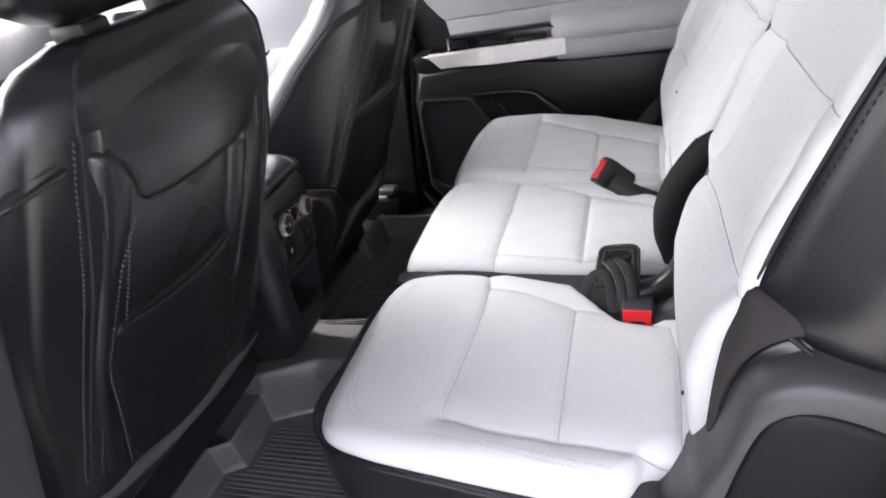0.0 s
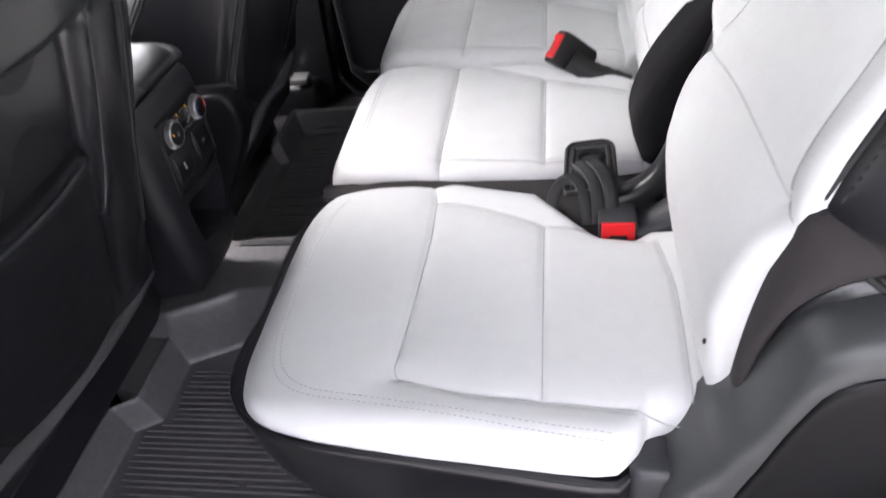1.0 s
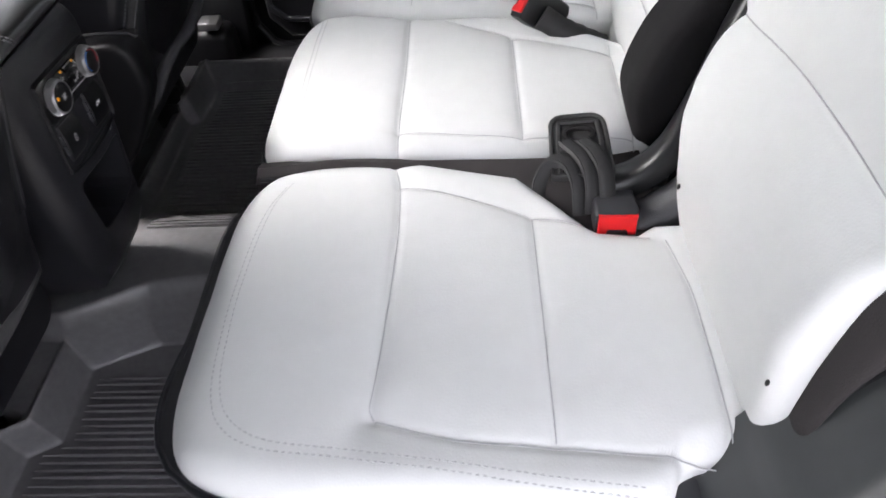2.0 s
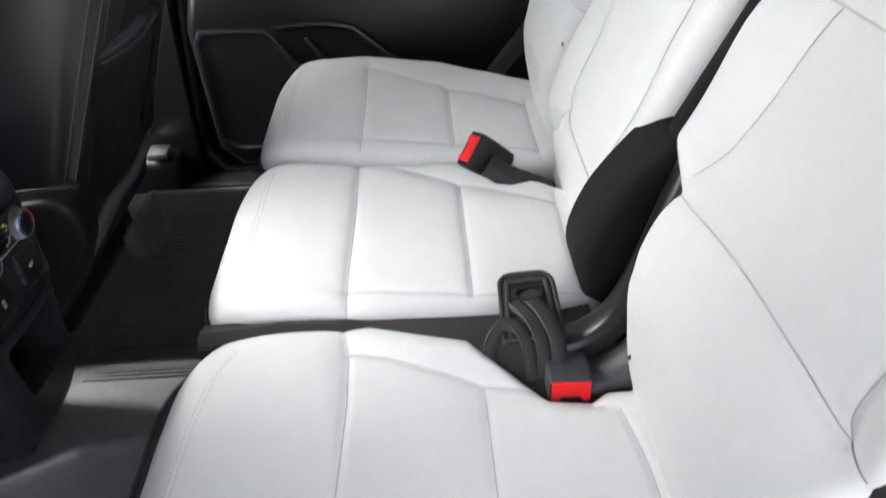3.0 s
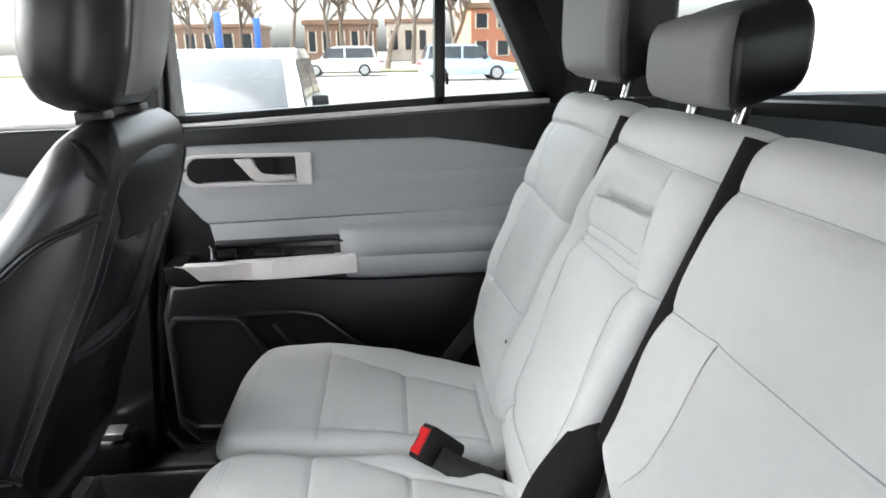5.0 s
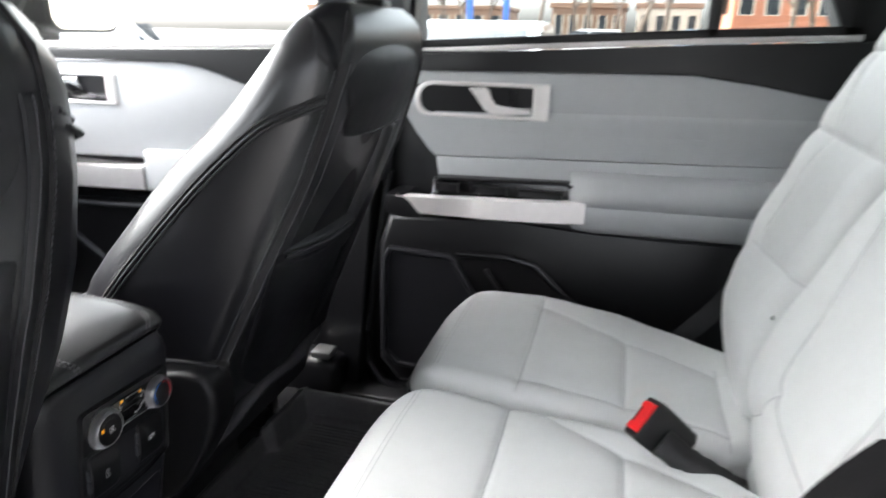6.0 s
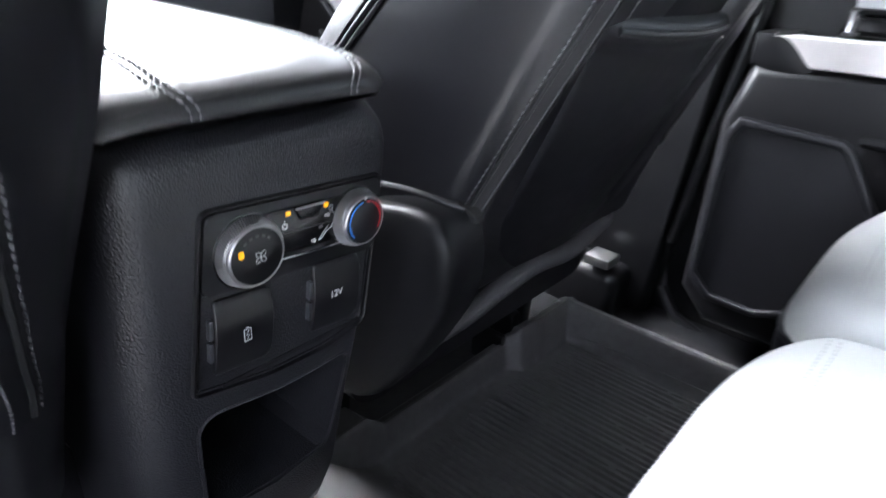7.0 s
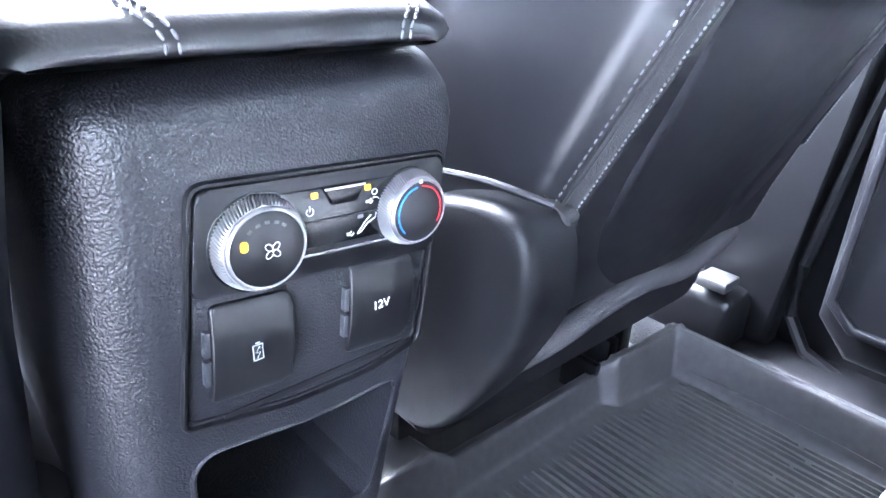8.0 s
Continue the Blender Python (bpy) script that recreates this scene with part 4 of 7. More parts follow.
for x, k in turns:
    left, right, top, low = 0.040 * k, 0.012 * k, 0.022 * max(0, k), float(np.interp(x, (-0.60, CX - 0.03, CX - 0.009, CX), (0.055, 0.043, 0.018, 0)))
    ring = []
    for y, z in outline:
        wl, wr = max(0, (0.9 - y) / 0.09), max(0, (y - 0.9) / 0.1)
        ring.append((x, y + left * min(1, wl) - right * min(1, wr), z - top * min(1, max(0, (z - 0.53) / 0.05)) - low * min(1, max(0, (0.345 - z) / 0.03))))
    loops.append(ring)
loft(bm, loops)
body = part("body", bm, PLASTIC, console, angle=35)
bm = bmesh.new()
cubby = [(0.850, 0.350), (0.856, 0.343), (0.90, 0.338), (0.935, 0.343), (0.944, 0.351), (0.951, 0.372), (0.958, 0.396), (0.9605, 0.408), (0.957, 0.4125), (0.93, 0.4115), (0.905, 0.412), (0.870, 0.4165), (0.859, 0.4165), (0.852, 0.411), (0.850, 0.40)]
slab(bm, cubby, -0.10, 0.02, FACE)
carved(body, bm)
bm = bmesh.new()
slab(bm, [(0.905 + (a - 0.905) * 1.02, 0.38 + (b - 0.38) * 1.02) for a, b in cubby], -0.104, -0.097, FACE)
part("cubby_back", bm, SMOOTH, console)
bm = bmesh.new()
rim = smooth_line([(a, b, 0.0) for a, b in cubby + cubby[:1]], 0.003)
tube(bm, [FACE @ Vector((a, b, -0.001 - 0.004 * max(0, (0.345 - b) / 0.01))) for a, b, _ in rim], 0.0016, 6)
part("cubby_rim", bm, PLASTIC, console)

# lid of the armrest: black leather with two stitched seams
lid = thing("armrest", (-0.72, 0.90, 0.585), "black leather armrest lid with pale double stitching on the console", "armrest")
bm = bmesh.new()
loops = []
LID_Y = ((0.806, 0.0), (0.800, 0.10), (0.798, 0.24), (0.802, 0.50), (0.811, 0.76), (0.825, 0.91), (0.842, 0.975), (0.849, 0.985), (0.853, 0.955), (0.857, 0.99), (0.88, 1.0), (0.92, 1.01), (0.95, 1.0), (0.967, 0.975), (0.9725, 0.955), (0.977, 0.90), (0.985, 0.78), (0.992, 0.55), (0.995, 0.28), (0.993, 0.10), (0.987, 0.0))
lid_run = [(-0.4868, 0.10), (-0.4866, 0.25), (-0.4880, 0.42), (-0.4905, 0.53), (-0.4950, 0.64), (-0.502, 0.735), (-0.512, 0.86), (-0.525, 0.965), (-0.54, 1.035), (-0.56, 1.085), (-0.59, 1.115), (-0.63, 1.135), (-0.72, 1.16), (-0.82, 1.15), (-0.92, 1.1), (-0.98, 1.0), (-1.0, 0.4)]
LID_LOW, LID_TALL = 0.586, 0.0245


def lid_y(y, x):
    """The lid's outline, drawn in round the front corners."""
    near = min(0.030, max(0.0012, -0.4855 - x))
    inset = 0.030 - math.sqrt(0.030 ** 2 - (0.030 - near) ** 2)
    return 0.8975 + (y - 0.8975) * (0.0985 - inset) / 0.0985


# the leather rolls over the front edge, and its underside is tucked in
loops.append([(-0.494, lid_y(y, -0.489), LID_LOW + 0.0005) for y, v in LID_Y])
for x, k in lid_run:
    loops.append([(x, lid_y(y, x), LID_LOW + LID_TALL * v * k) for y, v in LID_Y])
loft(bm, loops)
part("cover", bm, LID, lid, angle=75)
runs = []
for y, v in ((0.8500, 0.985), (0.8558, 0.99), (0.9700, 0.965), (0.9755, 0.920)):
    runs.append([(x, lid_y(y, x), LID_LOW + LID_TALL * v * k + 0.0004) for x, k in lid_run[:-2]])
stitches("stitching", runs, THREAD, lid, 0.0036, 0.0011, 0.0008)
bm = bmesh.new()
box(bm, (-0.98, 0.815, 0.574), (-0.548, 0.982, 0.590), 0.003)
part("lid_base", bm, SMOOTH, lid)

# rear control panel
def round_poly(corners, n=6):
    """A closed outline from corners (a, b, radius)."""
    out, k = [], len(corners)
    for i, (a, b, r) in enumerate(corners):
        p, q, c = Vector(corners[i - 1][:2]), Vector(corners[(i + 1) % k][:2]), Vector((a, b))
        u, v = (p - c).normalized(), (q - c).normalized()
        half = u.angle(v) / 2
        reach = min(r / max(1e-6, math.tan(half)), (p - c).length * 0.48, (q - c).length * 0.48)
        start, end = c + u * reach, c + v * reach
        for t in np.linspace(0, 1, n):
            out.append(tuple(start * (1 - t) ** 2 + c * 2 * t * (1 - t) + end * t * t))
    return out


BEZEL = material("satin_black_plastic", (0.0052, 0.0052, 0.0062), 0.36, spec=0.38, grain=0.00001, grain_size=0.001, tint=0.08)
bezel_out = round_poly([(0.8640, 0.5415, 0.008), (0.8485, 0.4350, 0.004), (0.897, 0.4255, 0.10), (0.945, 0.4245, 0.10), (0.9755, 0.4315, 0.008), (0.9900, 0.5345, 0.006)])
mid = (0.919, 0.484)
shrink = lambda k, pts=bezel_out: [(mid[0] + (y - mid[0]) * k, mid[1] + (z - mid[1]) * k) for y, z in pts]
panel = thing("climate_panel", (CX, 0.92, 0.43), "black rear climate and power panel set in the console", "control panel")
ring_plate("bezel", bezel_out, shrink(0.972), -0.004, 0.0027, FACE, BEZEL, panel)
ring_plate("inner_lip", shrink(0.950), shrink(0.932), -0.004, 0.0010, FACE, BEZEL, panel)
plate("backing", shrink(0.975), -0.010, -0.0025, FACE, SMOOTH, panel)
upper = round_poly([(0.8668, 0.5385, 0.006), (0.8600, 0.4945, 0.004), (0.9815, 0.4845, 0.004), (0.9880, 0.5320, 0.004)])
plate("upper_plate", upper, -0.004, 0.0030, FACE, BEZEL, panel, bevel=0.0016, seg=3)
strip = plate("control_strip", [(0.900, 0.5045), (0.955, 0.5005), (0.957, 0.528), (0.900, 0.531)], 0.001, 0.0040, FACE, GLOSS, panel, bevel=0.0008)
bm = bmesh.new()
tube(bm, [FACE @ Vector((0.902, 0.5012, 0.0036)), FACE @ Vector((0.953, 0.4975, 0.0036))], 0.0008, 6)
part("trim_line", bm, CHROME, panel, "thin chrome line")
bm = bmesh.new()
tube(bm, [FACE @ Vector((0.902, 0.5165, 0.0041)), FACE @ Vector((0.956, 0.5135, 0.0041))], 0.0003, 4)
part("split_line", bm, SMOOTH, panel)
sw = plate("rocker_switch", [(0.9235, 0.5215), (0.936, 0.5208), (0.940, 0.529), (0.9195, 0.530)], 0.003, 0.006, FACE, GLOSS, panel, bevel=0.001)
plate("switch_lip", [(0.9196, 0.5289), (0.9398, 0.5279), (0.9400, 0.5288), (0.9195, 0.5298)], 0.006, 0.0064, FACE, KNURL, sw, "bright upper lip")
for y, z in ((0.9155, 0.5272), (0.9425, 0.5255)):
    plate("indicator_light", rounded(y - 0.0015, y + 0.0015, z - 0.0013, z + 0.0013, 0.0005, 3), 0.003, 0.0046, FACE, AMBER, panel, "glowing amber lamp")


def arc(cy, cz, r, a0, a1, h, n=16, flat=FACE):
    return [flat @ Vector((cy + r * math.cos(radians(a0 + (a1 - a0) * k / n)), cz + r * math.sin(radians(a0 + (a1 - a0) * k / n)), h)) for k in range(n + 1)]


def mark(name, lines, r, mat, parent, label=""):
    bm = bmesh.new()
    for line in lines:
        tube(bm, line, r, 5)
    return part(name, bm, mat, parent, label)


P = lambda y, z, h=0.0042: FACE @ Vector((y - 0.002 * (y > 0.93), z - 0.0015 * (y > 0.93), h))
mark("power_symbol", [arc(0.913, 0.5203, 0.0017, 125, 415, 0.0042), [P(0.913, 0.5207), P(0.913, 0.5232)]], 0.00022, PRINT, strip)
mark("airflow_symbol", [arc(0.9462, 0.5227, 0.0014, 0, 360, 0.0042), arc(0.9462, 0.5173, 0.0028, 30, 110, 0.0042), [P(0.9435, 0.5208), P(0.9458, 0.5206), P(0.9458, 0.5215), P(0.9472, 0.5200), P(0.9458, 0.5190), P(0.9458, 0.5197), P(0.9435, 0.5199), P(0.9435, 0.5208)]], 0.0002, PRINT, strip)
mark("airflow_symbol", [[P(0.9385, 0.5062), P(0.9405, 0.5065), P(0.9440, 0.5100), P(0.9485, 0.5118), P(0.9490, 0.5140)], [P(0.9385, 0.5062), P(0.9430, 0.5112), P(0.9460, 0.5135)],
                        [P(0.9330, 0.5075), P(0.9352, 0.5074), P(0.9352, 0.5082), P(0.9366, 0.5068), P(0.9352, 0.5057), P(0.9352, 0.5064), P(0.9330, 0.5065), P(0.9330, 0.5075)]], 0.0002, PRINT, strip)
plate("dark_lamp", rounded(0.9368, 0.9398, 0.5117, 0.5135, 0.0004, 3), 0.003, 0.0043, FACE, DIM_PRINT, strip)


def knob(cy, cz, label, size, deep):
    k = thing("control_knob", (CX, cy, cz), label, "knob", "climate knobs")
    m = FACE @ Matrix.Translation((cy, cz, 0)) @ Matrix.Diagonal((0.89 * size, 0.89 * size, deep, 1))
    circle = lambda r, h, n=72: [m @ Vector((0.9 * r * math.cos(2 * math.pi * i / n), 0.9 * r * math.sin(2 * math.pi * i / n), h)) for i in range(n)]
    bm = bmesh.new()
    loft(bm, [circle(0.0245, 0.001), circle(0.0245, 0.0045), circle(0.0236, 0.0055)])
    part("collar", bm, GLOSS, k)
    bm = bmesh.new()
    n, rows = 240, []
    for r, h, tooth in ((0.0210, 0.003, 0), (0.0211, 0.0045, 1), (0.0204, 0.009, 1), (0.0194, 0.0140, 1), (0.0183, 0.0155, 0)):
        rows.append([m @ Vector(((r - 0.0015 * tooth * ((i + int(h * 700)) % 3 == 0)) * math.cos(2 * math.pi * (i + h * 500) / n), (r - 0.0015 * tooth * ((i + int(h * 700)) % 3 == 0)) * math.sin(2 * math.pi * (i + h * 500) / n), h)) for i in range(n)])
    loft(bm, rows)
    part("grip_ring", bm, KNURL, k, "knurled satin silver grip ring", angle=8)
    bm = bmesh.new()
    loft(bm, [circle(0.0200, 0.0150), circle(0.0199, 0.0168), circle(0.0195, 0.0180), circle(0.0188, 0.0187), circle(0.0183, 0.0186), circle(0.0182, 0.0165)], cap=False)
    part("bright_rim", bm, KNURL, k, "smooth satin silver rim")
    bm = bmesh.new()
    loft(bm, [circle(0.0182, 0.0165), circle(0.0181, 0.0181), circle(0.0174, 0.0185)])
    face = part("face", bm, SMOOTH, k)
    return k, face, m


fan, face, m = knob(0.8895, 0.5125, "fan speed knob with a silver knurled ring", 1.10, 0.64)
plate("indicator_light", [(y, z) for y, z in rounded(-0.0118, -0.0086, 0.0015, 0.0060, 0.0012, 4)], 0.0184, 0.0191, m, AMBER, fan, "glowing amber lamp")
blades = []
for q in range(4):
    w0 = math.pi / 4 + q * math.pi / 2
    loop = []
    for i in range(15):
        w = 2 * math.pi * i / 14
        lx, ly = 0.0022 + 0.0019 * math.cos(w), 0.0013 * math.sin(w)
        loop.append(m @ Vector((0.0018 + lx * math.cos(w0) - ly * math.sin(w0), -0.0008 + lx * math.sin(w0) + ly * math.cos(w0), 0.0188)))
    blades.append(loop)
mark("fan_symbol", blades, 0.00019, PRINT, face)
for w in (128, 108, 88, 68, 50):
    c, s_ = math.cos(radians(w)), math.sin(radians(w))
    plate("speed_mark", [(0.0118 * c + u * -s_ * 0.0010 + v * c * 0.0007, 0.0118 * s_ + u * c * 0.0010 + v * s_ * 0.0007) for u, v in ((-1, -1), (1, -1), (1, 1), (-1, 1))], 0.0184, 0.0188, m, DIM_PRINT, face)
heat, face, m = knob(0.9660, 0.5110, "temperature knob with a blue and a red arc", 1.0, 0.68)
mark("cold_arc", [[m @ Vector((0.0140 * math.cos(radians(w)), 0.0140 * math.sin(radians(w)), 0.0186)) for w in range(98, 226, 6)]], 0.00045, BLUE_PRINT, face, "blue printed arc")
mark("warm_arc", [[m @ Vector((0.0140 * math.cos(radians(w)), 0.0140 * math.sin(radians(w)), 0.0186)) for w in range(86, -40, -6)]], 0.00045, RED_PRINT, face, "red printed arc")
plate("pointer", [(-0.0009, 0.0158), (0.0009, 0.0158), (0.0009, 0.0178), (-0.0009, 0.0178)], 0.0186, 0.0195, m, PRINT, face)


def socket_cover(y0, y1, z0, z1, label):
    c = thing("socket_cover", (CX, (y0 + y1) / 2, z0), label, "socket cover", "power sockets")
    tilt = FACE @ Matrix.Translation(((y0 + y1) / 2, (z0 + z1) / 2, 0)) @ Matrix.Rotation(radians(-5), 4, "Z")
    w, t = (y1 - y0) / 2, (z1 - z0) / 2
    corners = rounded(-w, w, -t, t, (0.006, 0.003, 0.003, 0.006), 7)
    outline = []
    for (a0, b0), (a1, b1) in zip(corners, corners[1:] + corners[:1]):
        n = max(1, int(math.hypot(a1 - a0, b1 - b0) / 0.003))
        outline += [(a0 + (a1 - a0) * i / n, b0 + (b1 - b0) * i / n) for i in range(n)]
    # a flap bowed from top to bottom, its corners rounded
    bow = lambda b: 0.0046 - 0.0030 * (b / t) ** 2
    bm = bmesh.new()
    rows = [[tilt @ Vector((a, b, -0.003)) for a, b in outline]]
    for drop, k in ((0.0011, 1.0), (0.0004, 0.988), (0.0, 0.965), (0.0, 0.85), (0.0, 0.7), (0.0, 0.55), (0.0, 0.4), (0.0, 0.25), (0.0, 0.1)):
        rows.append([tilt @ Vector((a * k, b * k, bow(b * k) - drop)) for a, b in outline])
    loft(bm, rows)
    part("flap", bm, BEZEL, c, angle=38)
    bm = bmesh.new()
    for b0, b1 in ((-0.55 * t, -0.04 * t), (0.04 * t, 0.55 * t)):
        box(bm, (-w - 0.0030, b0, -0.001), (-w - 0.0002, b1, 0.0034), 0.0006, 2, tilt)
    part("hinge", bm, GREY_PLASTIC, c)
    return c


usb = socket_cover(0.8645, 0.9020, 0.4415, 0.4880, "closed black cover with a charging symbol over the USB sockets")
yb, zb, hb = 0.8840, 0.4635, 0.0047
mark("battery_symbol", [[FACE @ Vector((yb + a, zb + b, hb)) for a, b in ((-0.0022, -0.0042), (0.0022, -0.0042), (0.0022, 0.0032), (-0.0022, 0.0032), (-0.0022, -0.0042))],
                        [FACE @ Vector((yb + a, zb + b, hb)) for a, b in ((-0.0009, 0.0042), (0.0009, 0.0042))], [FACE @ Vector((yb + a, zb + b, hb)) for a, b in ((0.0008, 0.0022), (-0.0010, -0.0006), (0.0010, -0.0006), (-0.0006, -0.0034))]], 0.00034, PRINT, usb)
socket12 = socket_cover(0.9315, 0.9690, 0.4395, 0.4865, "closed black cover of the 12 volt socket")
text_part("lettering", "12V", 0.0063, FACE @ Matrix.Translation((0.9490, 0.4640, 0.0046)), PRINT, socket12)
for y0, y1, z0 in ((0.9075, 0.9315, 0.441),):
    plate("ledge", [(y0 - 0.04, z0 - 0.0085), (y1 + 0.04, z0 - 0.0085), (y1 + 0.04, z0 - 0.006), (y0 - 0.04, z0 - 0.006)], -0.003, 0.001, FACE, SMOOTH, panel)

# ---- far rear door ----
door = thing("door_1", (-0.02, 1.72, 0.08), "closed rear car door with pale grey vinyl, black lower panel and silver pull bar", "car door", kind="structure")
D = SIDE_FAR
# the bar and armrest, and the panel below them, stand further into the cabin than the vinyl
proud = lambda k: Matrix.Translation((-0.05, 0.45, 0.90)) @ Matrix.Scale(k, 4) @ Matrix.Translation((0.05, -0.45, -0.90)) @ SIDE_FAR
BAR, LOW = proud(0.970), proud(0.9476)
plate("core", [(-0.60, 0.10), (0.30, 0.10), (0.60, 0.36), (0.60, 0.88), (-0.50, 0.86), (-0.53, 0.60)], -0.085, -0.012, D, SMOOTH, door, bevel=0.004)
plate("upper_trim", [(-0.50, 0.815), (-0.44, 0.832), (0.09, 0.834), (0.20, 0.820), (0.31, 0.800), (0.60, 0.735), (0.60, 0.905), (0.33, 0.893), (0.10, 0.884), (-0.46, 0.852), (-0.50, 0.850)], -0.03, 0.012, D, SMOOTH, door, "matt black upper trim", bevel=0.008, seg=3)
plate("window_strip", [(-0.47, 0.853), (0.10, 0.885), (0.345, 0.895), (0.345, 0.905), (0.10, 0.895), (-0.47, 0.863)], -0.045, -0.014, D, SILVER, door, "pale inner window strip", bevel=0.003)
plate("weather_strip", [(-0.47, 0.863), (0.10, 0.895), (0.345, 0.905), (0.345, 0.920), (0.10, 0.910), (-0.47, 0.878)], -0.06, -0.03, D, SMOOTH, door, bevel=0.002)
# pale vinyl field, in three bands with soft creases
plate("vinyl_panel", [(-0.442, 0.829), (-0.452, 0.80), (-0.450, 0.735), (-0.425, 0.70), (-0.400, 0.668), (-0.388, 0.6585), (0.239, 0.6785), (0.60, 0.688), (0.60, 0.732), (0.31, 0.797), (0.20, 0.817), (0.09, 0.831)], -0.02, 0.004, D, DOORSKIN, door, "pale grey vinyl upper field", bevel=0.004, seg=3)
bm = bmesh.new()
rows = []
for x in np.linspace(-0.39, 0.60, 30):
    z = 0.7415 + 0.02 * (x + 0.39)
    rows.append([D @ Vector((x, z + dz, h)) for dz, h in ((-0.04, 0.003), (-0.02, 0.0055), (-0.004, 0.0075), (0.004, 0.0060), (0.010, 0.003))])
loft(bm, rows, cap=False, closed=False)
part("crease", bm, DOORSKIN, door)
plate("vinyl_band", [(-0.386, 0.6565), (-0.378, 0.610), (-0.10, 0.6115), (0.0, 0.640), (0.60, 0.650), (0.60, 0.6865), (0.239, 0.6765)], -0.02, 0.003, D, DOORSKIN, door, "pale grey vinyl band", bevel=0.003, seg=3)
# armrest, bowed towards the seat
bm = bmesh.new()
rows = []
for x in np.linspace(-0.112, 0.60, 28):
    swell = 0.026 * min(1, (x + 0.125) / 0.05) * (1 - 0.35 * max(0, (x - 0.2) / 0.4))
    lift = 0.012 * (x + 0.1)
    rows.append([BAR @ Vector((x, z + lift, h)) for z, h in ((0.523, -0.06), (0.528, swell * 0.55), (0.540, swell * 0.92), (0.560, swell), (0.576, swell * 1.05), (0.5815, swell * 0.93), (0.587, swell * 1.1), (0.605, swell * 1.12), (0.620, swell * 0.95), (0.632, swell * 0.6), (0.640, 0.003), (0.640, -0.06))])
loft(bm, rows)
part("armrest", bm, DOORSKIN, door, "pale grey padded armrest", angle=60)
bm = bmesh.new()
tube(bm, [BAR @ Vector((x, 0.5215 + 0.012 * (x + 0.1), 0.012)) for x in np.linspace(-0.20, 0.59, 30)], 0.005, 6)
part("edge_strip", bm, GREY_PLASTIC, door)
# pull bar with its switch tray above and hand hole below
bm = bmesh.new()
rows = []
step_to = lambda u, a, b: max(0.0, min(1.0, (u - a) / (b - a)))
for u in np.linspace(0, 1, 73):
    x = -0.462 + 0.384 * u
    top = 0.5755 + 0.0145 * u
    low = 0.5755 - 0.0385 * min(1, u / 0.11) + 0.008 * u
    out = 0.022 + 0.010 * math.sin(math.pi * u)
    # three facets between two slanting creases: the first leans down, the middle one up, the last stands upright
    head = out + 0.006 - 0.008 * step_to(u, 0.24, 0.34) + 0.004 * step_to(u, 0.46, 0.62)
    foot = out + 0.001 + 0.007 * step_to(u, 0.36, 0.46) - 0.004 * step_to(u, 0.60, 0.95)
    rows.append([BAR @ Vector((x, z, h)) for z, h in ((low, foot - 0.018), (low + 0.0006, foot - 0.0025), (low + 0.0025, foot), (top - 0.0025, head), (top - 0.0006, head - 0.0025), (top, head - 0.020))])
loft(bm, rows)
part("pull_bar", bm, SILVER, door, "satin silver pull bar", angle=40)
plate("bar_end", [(-0.485, 0.575), (-0.485, 0.535), (-0.435, 0.522), (-0.405, 0.535), (-0.445, 0.577)], -0.05, 0.028, BAR, SMOOTH, door, bevel=0.004)
plate("switch_tray", [(-0.40, 0.570), (-0.385, 0.612), (-0.30, 0.614), (-0.12, 0.6185), (-0.103, 0.612), (-0.088, 0.592), (-0.088, 0.578)], -0.04, 0.0045, BAR, GLOSS, door, bevel=0.003)
bm = bmesh.new()
tube(bm, [BAR @ Vector(p) for p in ((-0.385, 0.612, 0.006), (-0.30, 0.614, 0.006), (-0.125, 0.6195, 0.006), (-0.105, 0.614, 0.007), (-0.085, 0.592, 0.012))], 0.0035, 6)
part("tray_rim", bm, SMOOTH, door)
for x0, x1 in ((-0.375, -0.335), (-0.30, -0.235), (-0.21, -0.125)):
    bm = bmesh.new()
    box(bm, BAR @ Vector((x0, 0.588, 0.002)), BAR @ Vector((x1, 0.604, 0.011)), 0.003)
    part("window_switch", bm, SMOOTH, door)
bm = bmesh.new()
box(bm, BAR @ Vector((-0.386, 0.585, 0.002)), BAR @ Vector((-0.378, 0.612, 0.016)), 0.003)
part("switch_tip", bm, CHROME, door, "bright switch edge")
plate("hand_hole", [(-0.245, 0.526), (-0.215, 0.507), (-0.20, 0.5045), (-0.09, 0.506), (-0.080, 0.516), (-0.080, 0.546), (-0.235, 0.540)], -0.04, 0.010, BAR, SMOOTH, door, bevel=0.004)
bm = bmesh.new()
tube(bm, [BAR @ Vector(p) for p in ((-0.26, 0.532, 0.010), (-0.24, 0.521, 0.014), (-0.215, 0.5055, 0.016), (-0.19, 0.5025, 0.017), (-0.085, 0.504, 0.018), (-0.074, 0.512, 0.02))], 0.004, 8)
part("hand_hole_rim", bm, GREY_PLASTIC, door)
# handle: bezel, lever
hz = lambda x: 0.002 * (x + 0.3)
out = [(x, z + hz(x)) for x, z in rounded(-0.430, -0.163, 0.737, 0.806, (0.006, 0.034, 0.030, 0.006), 8)]
inn = [(x, z + hz(x)) for x, z in rounded(-0.418, -0.195, 0.745, 0.798, (0.004, 0.027, 0.024, 0.004), 8)]
ring_plate("handle_bezel", out, inn, -0.002, 0.010, D, SILVER, door, "satin silver bezel")
plate("handle_recess", inn, -0.004, 0.0052, D, SMOOTH, door)
